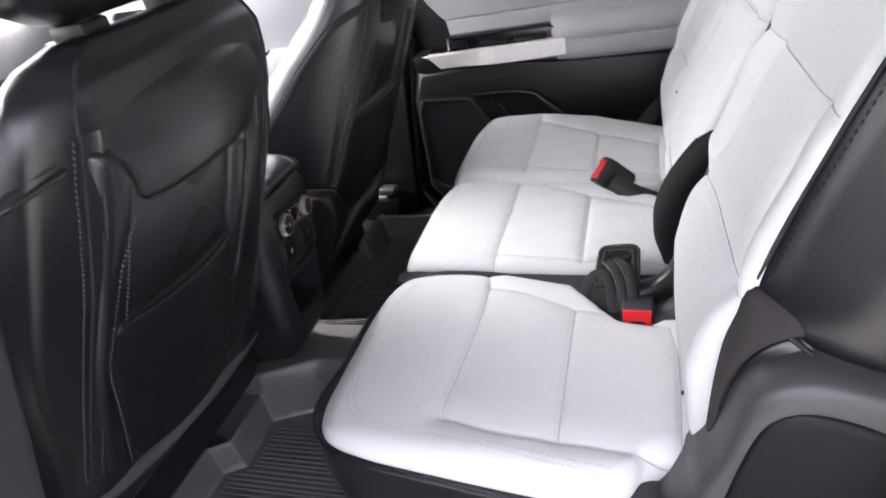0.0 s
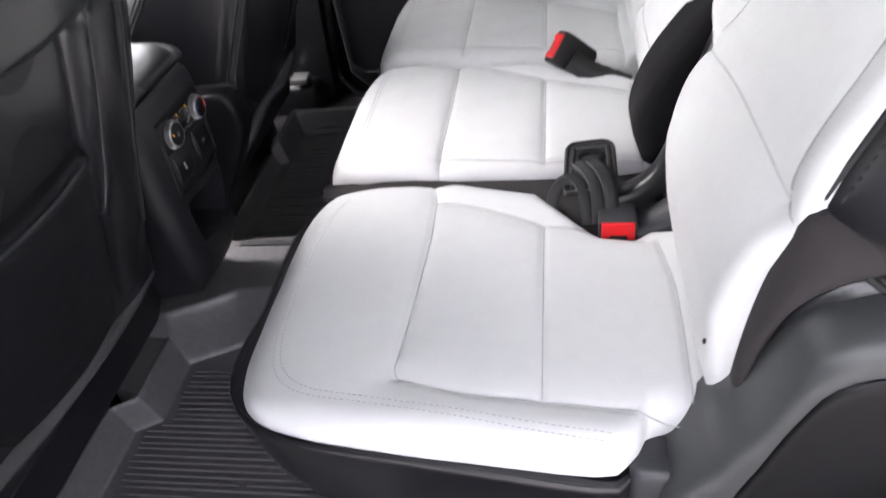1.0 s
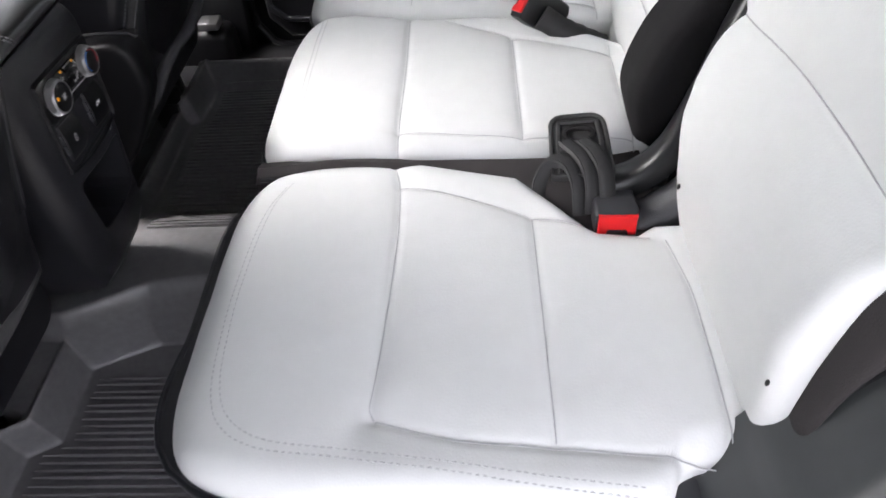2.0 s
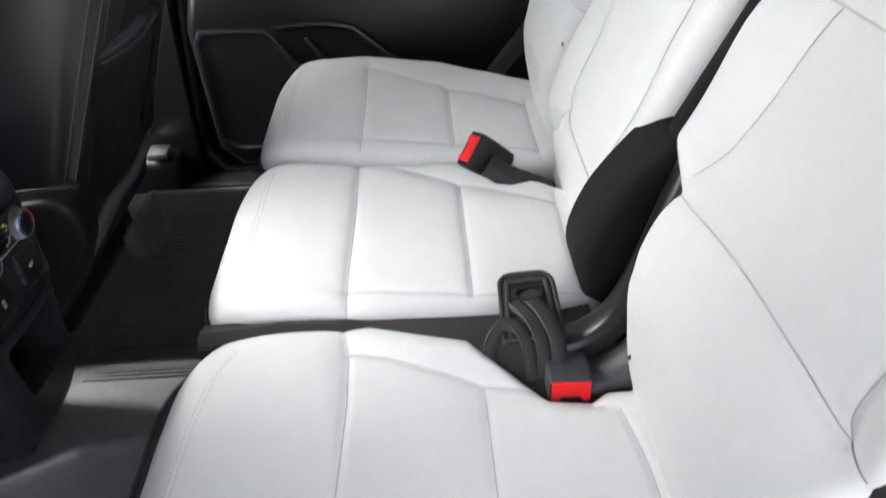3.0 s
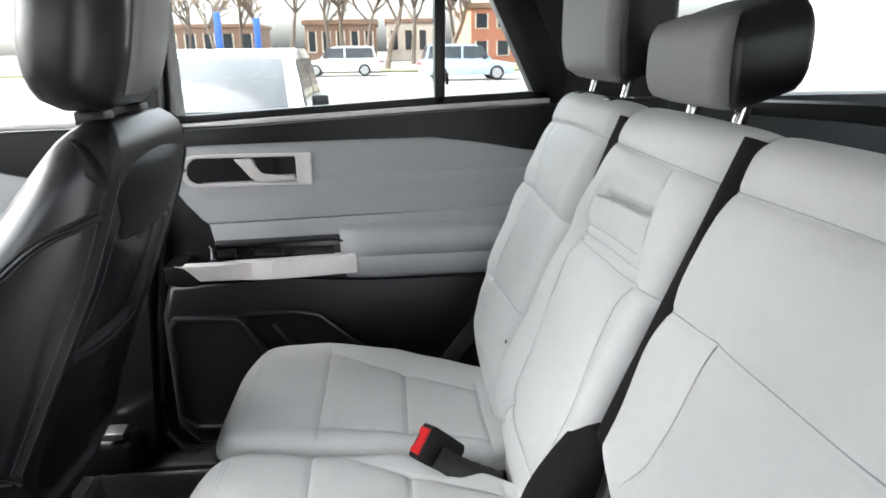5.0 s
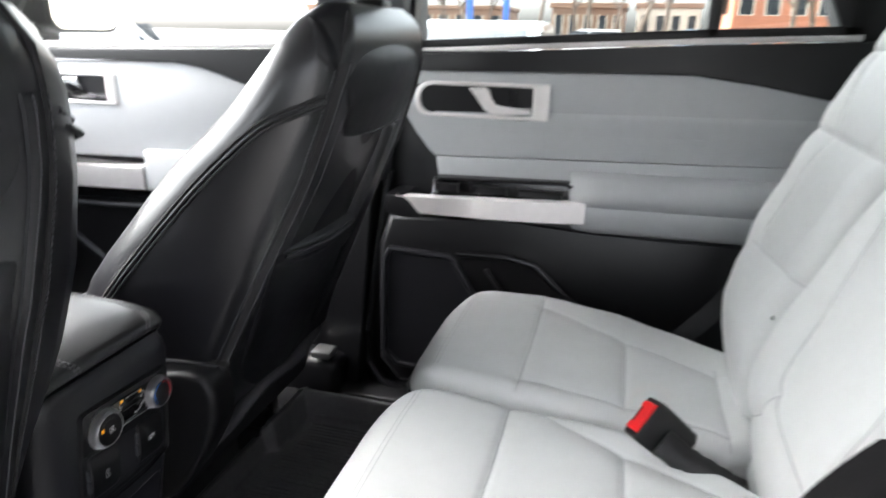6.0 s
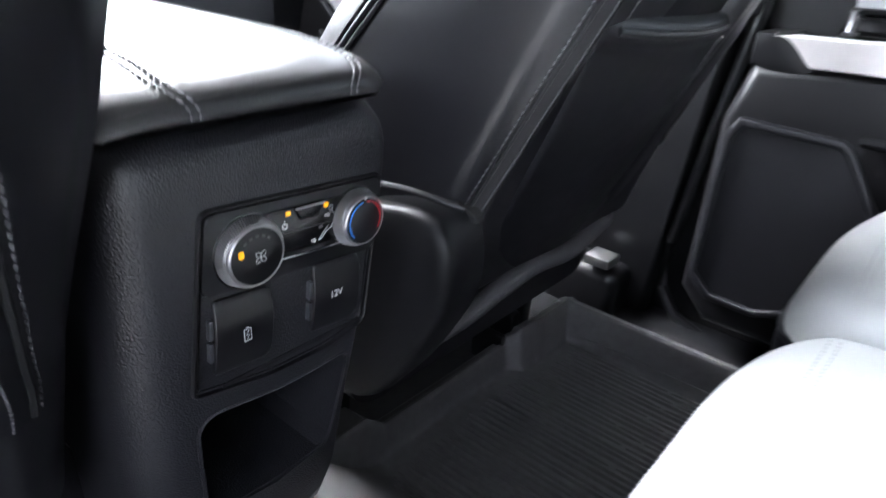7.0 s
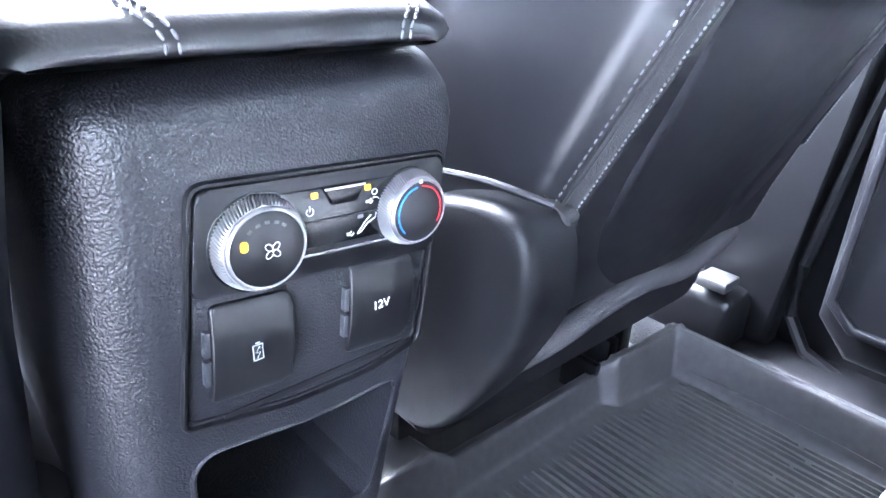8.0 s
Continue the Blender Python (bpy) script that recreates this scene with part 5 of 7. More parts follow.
lever = plate("handle_lever", [(-0.320, 0.795), (-0.287, 0.797), (-0.279, 0.791), (-0.274, 0.772), (-0.267, 0.763), (-0.256, 0.760), (-0.199, 0.761), (-0.196, 0.750), (-0.262, 0.746), (-0.277, 0.748), (-0.289, 0.756), (-0.300, 0.772)], 0.005, 0.015, D, SILVER, door, "bright chrome lever", bevel=0.004, seg=3)
plate("handle_pin", rounded(-0.242, -0.226, 0.757, 0.795, 0.003, 4), 0.005, 0.009, D, GLOSS, door)
# lower panel with map pocket and loudspeaker
plate("lower_panel", [(-0.515, 0.17), (-0.47, 0.12), (0.25, 0.12), (0.48, 0.30), (0.60, 0.40), (0.60, 0.530), (-0.06, 0.520), (-0.25, 0.532), (-0.49, 0.530), (-0.515, 0.45)], -0.10, 0.001, LOW, SMOOTH, door, "black plastic lower panel", bevel=0.018, seg=4)
sp_out = [(-0.500, 0.430), (-0.486, 0.4545), (-0.352, 0.4495), (-0.338, 0.440), (-0.290, 0.365), (-0.270, 0.28), (-0.30, 0.20), (-0.40, 0.165), (-0.470, 0.168), (-0.505, 0.20)]
c0 = (-0.395, 0.31)
sp_in = [(c0[0] + (x - c0[0]) * 0.90, c0[1] + (z - c0[1]) * 0.92) for x, z in sp_out]
ring_plate("speaker_frame", sp_out, sp_in, -0.002, 0.013, LOW, PLASTIC, door)
plate("speaker_grille", sp_in, -0.002, 0.004, LOW, PLASTIC, door, "fine black loudspeaker grille")
plate("map_pocket", [(-0.335, 0.425), (-0.325, 0.447), (-0.225, 0.449), (-0.17, 0.440), (-0.09, 0.372), (0.0, 0.30), (0.05, 0.15), (-0.24, 0.15), (-0.25, 0.30)], -0.004, 0.002, LOW, FELT, door)
bm = bmesh.new()
tube(bm, [LOW @ Vector(p) for p in ((-0.335, 0.452, 0.004), (-0.225, 0.456, 0.008), (-0.168, 0.446, 0.010), (-0.09, 0.378, 0.012), (0.0, 0.305, 0.012), (0.06, 0.24, 0.010))], 0.0065, 8)
part("pocket_rim", bm, SMOOTH, door)
bm = bmesh.new()
tube(bm, [LOW @ Vector(p) for p in ((-0.27, 0.425, 0.006), (-0.21, 0.345, 0.01), (-0.19, 0.30, 0.01))], 0.0045, 6)
part("pocket_rib", bm, SMOOTH, door)
# door seal round the front lower edge
bm = bmesh.new()
tube(bm, [(-0.485, 1.70, 0.62), (-0.512, 1.695, 0.45), (-0.535, 1.69, 0.25), (-0.535, 1.69, 0.17), (-0.505, 1.69, 0.125), (-0.45, 1.69, 0.105), (-0.30, 1.69, 0.10), (0.2, 1.69, 0.10)], 0.009, 8)
part("door_seal", bm, SMOOTH, door)
# window frame, post and glass
bm = bmesh.new()
for pts in ([(-0.465, 0.87), (-0.445, 0.87), (-0.425, 1.20), (-0.445, 1.20)], [(0.100, 0.885), (0.122, 0.885), (0.127, 1.20), (0.103, 1.20)], [(0.325, 0.89), (0.42, 0.89), (0.26, 1.20), (0.175, 1.20)], [(-0.445, 1.17), (0.21, 1.17), (0.20, 1.22), (-0.445, 1.22)]):
    slab(bm, pts, -0.075, -0.03, D, 0.004)
part("window_frame", bm, SMOOTH, door)
for name, pts in (("window_pane", [(-0.455, 0.86), (0.11, 0.89), (0.115, 1.19), (-0.435, 1.19)]), ("quarter_pane", [(0.11, 0.89), (0.37, 0.89), (0.22, 1.19), (0.115, 1.19)])):
    plate(name, pts, -0.064, -0.060, D, REARGLASS, door, "grey tinted side glass")
bm = bmesh.new()
box(bm, (0.125, 1.736, 0.935), (0.131, 1.742, 0.96), 0.002)
part("lock_pin", bm, SMOOTH, door)

# B-pillar trim with the belt slot beside the passenger seat
pillar = thing("pillar_trim", (-0.55, 1.68, 0.1), "dark grey pillar trim with a belt guide slot", "pillar trim", kind="structure")
plate("upper_cover", [(-0.62, 0.60), (-0.49, 0.60), (-0.452, 0.92), (-0.44, 1.20), (-0.56, 1.20), (-0.60, 0.92)], -0.03, 0.02, D, GREY_PLASTIC, pillar, bevel=0.012, seg=3)
plate("lower_cover", [(-0.68, 0.06), (-0.555, 0.06), (-0.545, 0.30), (-0.505, 0.60), (-0.62, 0.60), (-0.66, 0.30)], -0.03, 0.025, D, SMOOTH, pillar, bevel=0.012, seg=3)
bm = bmesh.new()
box(bm, D @ Vector((-0.535, 0.90, 0.019)), D @ Vector((-0.515, 1.10, 0.024)), 0.002)
part("belt_slot", bm, GLOSS, pillar)
sill = boxes("trim_far", [((-0.90, 1.63, 0.05), (0.62, 1.735, 0.115))], SMOOTH, r=0.012)
tagged(sill, "black plastic sill trim below the far doors", "sill trim", kind="structure")

# ---- far front door ----
fd = thing("door_2", (-1.1, 1.74, 0.1), "closed front passenger door with pale vinyl and silver handle", "car door", kind="structure")
F = SIDE_FAR @ Matrix.Translation((0, 0, -0.05))
plate("core", [(-1.66, 0.10), (-0.64, 0.10), (-0.62, 0.84), (-1.66, 0.80)], -0.08, -0.004, F, SMOOTH, fd, bevel=0.004)
plate("upper_trim", [(-1.66, 0.81), (-1.02, 0.828), (-0.95, 0.812), (-0.835, 0.778), (-0.64, 0.735), (-0.62, 0.860), (-1.66, 0.838)], -0.02, 0.010, F, SMOOTH, fd, bevel=0.008, seg=3)
plate("window_strip", [(-1.66, 0.838), (-0.62, 0.860), (-0.62, 0.872), (-1.66, 0.852)], -0.03, -0.004, F, SILVER, fd, bevel=0.002)
plate("vinyl_panel", [(-1.62, 0.806), (-1.62, 0.58), (-0.64, 0.60), (-0.64, 0.732), (-0.835, 0.774), (-0.95, 0.808), (-1.02, 0.823)], -0.02, 0.004, F, DOORSKIN, fd, "pale grey vinyl field", bevel=0.004)
plate("armrest", [(-1.12, 0.616), (-1.12, 0.515), (-0.66, 0.53), (-0.66, 0.632)], -0.02, 0.03, F, DOORSKIN, fd, "pale grey armrest", bevel=0.014, seg=3)
plate("pull_bar", [(-1.50, 0.655), (-1.475, 0.605), (-1.43, 0.556), (-1.374, 0.514), (-1.12, 0.520), (-1.12, 0.578), (-1.348, 0.566), (-1.415, 0.61), (-1.46, 0.66)], 0.0, 0.034, F, SILVER, fd, "satin silver pull bar", bevel=0.004)
plate("switch_tray", [(-1.40, 0.605), (-1.345, 0.569), (-1.12, 0.580), (-1.13, 0.596), (-1.33, 0.590), (-1.39, 0.618)], -0.01, 0.010, F, GLOSS, fd, bevel=0.002)
plate("hand_hole", [(-1.44, 0.54), (-1.36, 0.482), (-1.13, 0.49), (-1.12, 0.515), (-1.37, 0.51)], -0.01, 0.012, F, GLOSS, fd, bevel=0.004)
bm = bmesh.new()
tube(bm, [F @ Vector(p) for p in ((-1.50, 0.59, 0.010), (-1.44, 0.525, 0.014), (-1.37, 0.472, 0.016), (-1.25, 0.470, 0.016), (-0.70, 0.50, 0.014))], 0.006, 8)
part("hand_hole_rim", bm, GREY_PLASTIC, fd)
bm = bmesh.new()
tube(bm, [F @ Vector(p) for p in ((-1.46, 0.46, 0.004), (-1.40, 0.40, 0.008), (-1.30, 0.33, 0.010), (-1.22, 0.22, 0.010))], 0.006, 8)
part("pocket_rim", bm, GREY_PLASTIC, fd)
plate("lower_panel", [(-1.64, 0.12), (-0.66, 0.12), (-0.66, 0.53), (-1.14, 0.51), (-1.64, 0.54)], -0.03, 0.002, F, SMOOTH, fd, bevel=0.006)
o2 = rounded(-1.46, -1.185, 0.716, 0.790, (0.006, 0.034, 0.030, 0.006), 8)
i2 = rounded(-1.448, -1.215, 0.724, 0.782, (0.004, 0.027, 0.024, 0.004), 8)
ring_plate("handle_bezel", o2, i2, -0.002, 0.010, F, SILVER, fd, "satin silver bezel")
plate("handle_recess", i2, -0.004, 0.0055, F, SMOOTH, fd)
plate("handle_lever", [(-1.345, 0.777), (-1.29, 0.777), (-1.275, 0.738), (-1.222, 0.738), (-1.22, 0.730), (-1.30, 0.728), (-1.325, 0.745)], 0.002, 0.014, F, CHROME, fd, "bright chrome lever", bevel=0.004, seg=3)
bm = bmesh.new()
for pts in ([(-1.66, 0.84), (-1.62, 0.84), (-1.20, 1.20), (-1.26, 1.20)], [(-0.64, 0.86), (-0.60, 0.86), (-0.57, 1.20), (-0.61, 1.20)], [(-1.25, 1.17), (-0.58, 1.17), (-0.58, 1.22), (-1.25, 1.22)]):
    slab(bm, pts, -0.06, -0.02, F, 0.004)
part("window_frame", bm, SMOOTH, fd)
g = plate("window_pane", [(-1.64, 0.84), (-0.61, 0.86), (-0.59, 1.19), (-1.22, 1.19)], -0.045, -0.041, F, GLASS, fd, "clear side glass")
g.visible_shadow = False

# ---- driver's door ----
nd = thing("door_3", (-1.15, 0.13, 0.1), "closed driver's door with pale vinyl and black lower panel", "car door", kind="structure")
plate("core", [(-1.66, 0.078), (-0.725, 0.078), (-0.725, 0.85), (-1.66, 0.82)], -0.08, -0.004, SIDE_NEAR, SMOOTH, nd, bevel=0.004)
plate("vinyl_panel", [(-1.62, 0.62), (-0.75, 0.64), (-0.75, 0.74), (-0.95, 0.805), (-1.62, 0.80)], -0.02, 0.006, SIDE_NEAR, DOORSKIN, nd, "pale grey vinyl field", bevel=0.004)
plate("armrest", [(-1.15, 0.52), (-0.78, 0.53), (-0.78, 0.625), (-1.15, 0.61)], -0.02, 0.035, SIDE_NEAR, DOORSKIN, nd, "pale grey armrest", bevel=0.014, seg=3)

# swung-out rear door beside the camera's opening, unseen, added to screen off skylight
od = thing("door_4", (-0.63, 0.08, 0.1), "unseen open rear car door swung outwards, added to screen light, pale vinyl with black trim", "car door", kind="structure")
O = Matrix.Translation((-0.63, 0.10, 0)) @ Matrix.Rotation(radians(-56), 4, "Z") @ Matrix(((1, 0, 0, 0), (0, 0, 1, 0), (0, 1, 0, 0), (0, 0, 0, 1)))
plate("core", [(0.02, 0.10), (0.92, 0.10), (1.10, 0.40), (1.10, 0.88), (0.04, 0.86)], -0.12, -0.004, O, SMOOTH, od, bevel=0.006)
plate("vinyl_panel", [(0.08, 0.66), (1.06, 0.69), (1.06, 0.74), (0.80, 0.80), (0.60, 0.83), (0.08, 0.82)], -0.02, 0.006, O, DOORSKIN, od, "pale grey vinyl field", bevel=0.004)
plate("armrest", [(0.40, 0.52), (1.06, 0.53), (1.06, 0.65), (0.42, 0.63)], -0.02, 0.035, O, DOORSKIN, od, "pale grey armrest", bevel=0.014, seg=3)
bm = bmesh.new()
for pts in ([(0.04, 0.86), (0.09, 0.86), (0.10, 1.20), (0.06, 1.20)], [(0.62, 0.88), (0.645, 0.88), (0.645, 1.20), (0.62, 1.20)], [(0.95, 0.88), (1.08, 0.88), (0.80, 1.23), (0.70, 1.20)], [(0.06, 1.19), (0.76, 1.19), (0.78, 1.24), (0.06, 1.24)]):
    slab(bm, pts, -0.09, -0.045, O, 0.004)
part("window_frame", bm, SMOOTH, od)
for name, pts in (("window_pane", [(0.08, 0.86), (0.63, 0.88), (0.63, 1.20), (0.09, 1.20)]), ("quarter_pane", [(0.64, 0.88), (1.0, 0.88), (0.75, 1.20), (0.64, 1.20)])):
    plate(name, pts, -0.07, -0.066, O, REARGLASS, od, "grey tinted side glass")

# wing mirror outside the front door
mirror = thing("wing_mirror", (-1.42, 1.93, 0.84), "body-coloured wing mirror outside the front passenger door", "mirror")
bm = bmesh.new()
rows = []
for x, k in ((-1.60, 0.5), (-1.57, 0.85), (-1.50, 1.0), (-1.462, 1.0), (-1.458, 0.97)):
    rows.append([(x, 1.975 + a * k, 0.955 + b * k) for a, b in rounded(-0.125, 0.125, -0.08, 0.08, 0.045, 6)])
loft(bm, rows)
part("housing", bm, SMOOTH, mirror)
bm = bmesh.new()
loft(bm, [[(x, 1.975 + a, 0.955 + b) for a, b in rounded(-0.115, 0.115, -0.07, 0.07, 0.04, 6)] for x in (-1.462, -1.455)])
part("mirror_glass", bm, CHROME, mirror, "silvered mirror glass")
bm = bmesh.new()
box(bm, (-1.55, 1.80, 0.85), (-1.50, 1.93, 0.90), 0.015)
part("arm", bm, SMOOTH, mirror)

# ---- buckles, straps and hinge covers between the seats ----
def buckle(label, m, fat=1.0, shell=None):
    """A belt buckle: its red button faces along +a of the frame m."""
    b = thing("belt_buckle", m.translation, label, "seat belt buckle", "belt buckles")
    bm = bmesh.new()
    loft(bm, [[m @ Vector((x, y, z)) for y, z in rounded(-w * fat, w * fat, -t * fat, t * fat, 0.004, 5)] for x, w, t in ((-0.066, 0.015, 0.008), (-0.060, 0.0195, 0.011), (-0.02, 0.0215, 0.0125), (-0.004, 0.0215, 0.0125), (0.0, 0.0205, 0.0115))])
    part("casing", bm, shell or GREY_PLASTIC, b, "dark plastic casing")
    bm = bmesh.new()
    pts = [(-0.0185, -0.0115), (0.0185, -0.0115), (0.0185, 0.0105), (0.0115, 0.0105), (0.0095, 0.0045), (-0.0095, 0.0045), (-0.0115, 0.0105), (-0.0185, 0.0105)]
    loft(bm, [[m @ Vector((x, y * k, z * k)) for y, z in pts] for x, k in ((-0.012, 1), (0.002, 1), (0.0035, 0.95))])
    part("button", bm, RED, b, "bright red release button")
    return b


def aimed(at, ahead, up):
    a = Vector(ahead).normalized()
    b = Vector(up).cross(a).normalized()
    return frame_of(Vector(at), a, b, a.cross(b))


buckle("black belt buckle with a red button lying on the seat", aimed((0.094, 0.739, 0.4435), (-0.03, -1, 0.12), (0.0, -0.12, -1)))
buckle("black belt buckle with a red button between the seats", aimed((0.028, 1.105, 0.493), (-0.75, -0.158, 0.64), (-0.42, 0.85, -0.28)), 1.18, SMOOTH)
# boot and webbing behind the second buckle
bm = bmesh.new()
boot = smooth_line([(0.050, 1.098, 0.472), (0.075, 1.092, 0.456), (0.105, 1.088, 0.444), (0.135, 1.086, 0.432)], 0.006)
tube(bm, [tuple(p) for p in boot], 0.021, 12, flat=0.75, taper=[0.98 + 0.04 * math.sin(k * 2.1) - 0.010 * k for k in range(len(boot))])
tagged(part("belt_strap", bm, WEB), "black belt strap between two seat cushions", "belt strap")

# gap between the near and the middle seat: black fabric, its strap and loops
gap = thing("gap_cover", (-0.05, 0.84, 0.40), "dark fabric gap cover between two rear seats", "seat trim")
bm = bmesh.new()
loft(bm, [[(x, y0, 0.385), (x, y0 - 0.004, 0.428), (x, (y0 + y1) / 2, 0.440 - 0.004 * math.sin(x * 40)), (x, y1 + 0.004, 0.43), (x, y1, 0.385)] for x, y0, y1 in ((-0.285, 0.835, 0.862), (-0.2, 0.832, 0.866), (-0.1, 0.83, 0.866), (0.0, 0.80, 0.862), (0.06, 0.75, 0.862), (0.14, 0.72, 0.87))])
part("fabric", bm, GAPCLOTH, gap)
bm = bmesh.new()
tube(bm, [(-0.28, 0.835, 0.430), (-0.1, 0.832, 0.433), (0.0, 0.802, 0.433), (0.06, 0.752, 0.432)], 0.003, 6)
part("piping", bm, BLACK, gap)
strap = thing("belt_holder", (0.06, 0.80, 0.45), "folded black webbing holder with an elastic loop on the seat", "belt holder")
S = aimed((0.066, 0.832, 0.466), (0.03, 1, 0.10), (-0.10, -0.1, 1))
bm = bmesh.new()
tongue = [(y, x * (1 - 1.6 * max(0, y))) for x, y in rounded(-0.033, 0.030, -0.045, 0.046, (0.013, 0.016, 0.004, 0.004), 6)]
slab(bm, tongue, -0.003, 0.002, S, 0.002)
flap = part("tongue", bm, WEB, strap)
bm = bmesh.new()
tube(bm, [S @ Vector((a * 0.95, b * 0.94, 0.0025)) for a, b in tongue + tongue[:1]], 0.0024, 6)
part("binding", bm, WEB, flap)
for rim in ([(0.034, -0.022), (0.034, 0.018)], [(0.034, -0.022), (0.0, -0.024), (-0.04, -0.022)], [(0.034, 0.018), (0.0, 0.020), (-0.04, 0.020)], [(-0.006, -0.024), (-0.009, 0.0), (-0.006, 0.021)]):
    bm = bmesh.new()
    tube(bm, [S @ Vector((a, b, 0.0028)) for a, b in smooth_line(rim, 0.006)], 0.0030, 6, flat=0.7)
    part("inner_band", bm, WEB, flap)
bm = bmesh.new()
tube(bm, [S @ Vector((0.014 + 0.0105 * math.cos(w), -0.002 + 0.0150 * math.sin(w), 0.003)) for w in np.linspace(0, 2 * math.pi, 21)], 0.0030, 6)
part("eyelet", bm, FELT, flap)
for pts, wide in (([(0.020, 0.772, 0.434), (0.024, 0.793, 0.456), (0.038, 0.806, 0.468), (0.053, 0.799, 0.468), (0.060, 0.779, 0.458), (0.062, 0.762, 0.434)], 0.0075),
                  ([(0.052, 0.832, 0.472), (0.066, 0.803, 0.475), (0.073, 0.781, 0.465), (0.074, 0.762, 0.436)], 0.0080),
                  ([(0.070, 0.832, 0.473), (0.080, 0.806, 0.477), (0.087, 0.785, 0.469), (0.089, 0.765, 0.444), (0.089, 0.757, 0.430)], 0.0085)):
    line = [tuple(p) for p in smooth_line(pts, 0.005)]
    bm = bmesh.new()
    tube(bm, line, wide, 10, flat=0.34, up=(0.2, -0.6, 0.8))
    loop = part("loop", bm, WEB, strap)
    bm = bmesh.new()
    tube(bm, [(x - wide * 0.8, y - 0.001, z + 0.0016) for x, y, z in line], 0.0013, 5)
    part("edge_piping", bm, WEB, loop)

# black felt cover on the middle backrest's flank, with the plastic bracket round its foot
hinge = thing("hinge_cover", (0.2, 0.86, 0.46), "black felt hinge cover on the side of the middle backrest", "seat trim")
bm = bmesh.new()
prof = smooth_line([(0.130, 0.452), (0.116, 0.505), (0.130, 0.563), (0.160, 0.612), (0.186, 0.641), (0.204, 0.646), (0.226, 0.615), (0.247, 0.575), (0.255, 0.54), (0.235, 0.46), (0.18, 0.425), (0.130, 0.452)], 0.012)[:-1]
cx, cz = prof.mean(0)
loft(bm, [[(cx + (x - cx) * k, y, cz + (z - cz) * k) for x, z in prof] for y, k in ((0.905, 1.0), (0.868, 1.0), (0.855, 0.97), (0.848, 0.88), (0.846, 0.7))])
part("felt", bm, FELT, hinge, angle=60)
bm = bmesh.new()
arm = smooth_line([(0.085, 0.800, 0.444), (0.118, 0.801, 0.454), (0.146, 0.803, 0.483), (0.166, 0.808, 0.538), (0.184, 0.818, 0.598), (0.205, 0.832, 0.65)], 0.010)
# a ridged channel: lit upper face, a hollow below it
rows = []
for k, p in enumerate(arm):
    d = Vector(arm[min(k + 1, len(arm) - 1)] - arm[max(k - 1, 0)]).normalized()
    side = Vector((0, 1, 0))
    up = side.cross(d).normalized() * (-1 if side.cross(d).z < 0 else 1)
    up = up if up.x < 0 or up.z > 0 else -up
    rows.append([Vector(p) + side * q + up * h for q, h in ((-0.020, -0.012), (-0.021, 0.002), (-0.018, 0.009), (-0.011, 0.012), (0.004, 0.010), (0.016, 0.004), (0.020, -0.006), (0.014, -0.014), (-0.004, -0.010), (-0.014, -0.014))])
loft(bm, rows)
part("bracket", bm, SMOOTH, hinge, "curved black plastic bracket", angle=50)
bm = bmesh.new()
tube(bm, [tuple(p) for p in smooth_line([(0.112, 0.762, 0.418), (0.140, 0.764, 0.430), (0.172, 0.768, 0.458), (0.196, 0.776, 0.50)], 0.008)], 0.024, 12, flat=0.85)
box(bm, (0.112, 0.752, 0.395), (0.20, 0.812, 0.430), 0.010, 3)
part("foot", bm, GREY_PLASTIC, hinge)
# dark strip between the backrests
bm = bmesh.new()
loft(bm, [[BACK @ Vector((a, y, h)) for y, h in ((0.840, 0.02), (0.846, BACK_SINK - 0.016), (0.858, BACK_SINK - 0.006), (0.872, BACK_SINK - 0.006), (0.886, BACK_SINK - 0.013), (0.892, 0.02))] for a in np.linspace(0.15, 0.50, 14)])
part("strip", bm, FELT, hinge)
bm = bmesh.new()
loft(bm, [[BACK @ Vector((a, y + 1.174, h)) for y, h in ((-0.022, 0.02), (-0.020, BACK_SINK - 0.014), (0.0, BACK_SINK - 0.010), (0.020, BACK_SINK - 0.014), (0.022, 0.02))] for a in np.linspace(0.13, 0.49, 14)])
part("gap_strip", bm, FELT, mid_seat, "dark fabric in the gap beside the backrest")

# black flank of the near seat with its plastic hinge housing
flank = thing("seat_side_trim", (0.25, 0.47, 0.2), "black leather flank and moulded hinge housing of the near rear seat", "seat trim")


def puffed(name, pts, levels, mat, parent, label="", lean=0.0, step=0.012):
    """A padded plate in the car's long plane: an outline (x, z), rounded towards the door through levels of (y, shrink)."""
    ring = smooth_line(pts + pts[:1], step)[:-1]
    cx, cz = ring.mean(0)
    bm = bmesh.new()
    loft(bm, [[(cx + (x - cx) * k, y + lean * (z - 0.65), cz + (z - cz) * k) for x, z in ring] for y, k in levels])
    return part(name, bm, mat, parent, label, angle=60)


EDGE = curve_of([(0.47, 0.160), (0.53, 0.165), (0.588, 0.172), (0.65, 0.190), (0.724, 0.218), (0.80, 0.248), (0.838, 0.264), (0.92, 0.297), (0.98, 0.325)])  # x of the leather's edge by height
EDGE_Y = curve_of([(0.47, 0.509), (0.53, 0.519), (0.588, 0.527), (0.65, 0.521), (0.724, 0.529), (0.838, 0.532), (0.98, 0.55)])
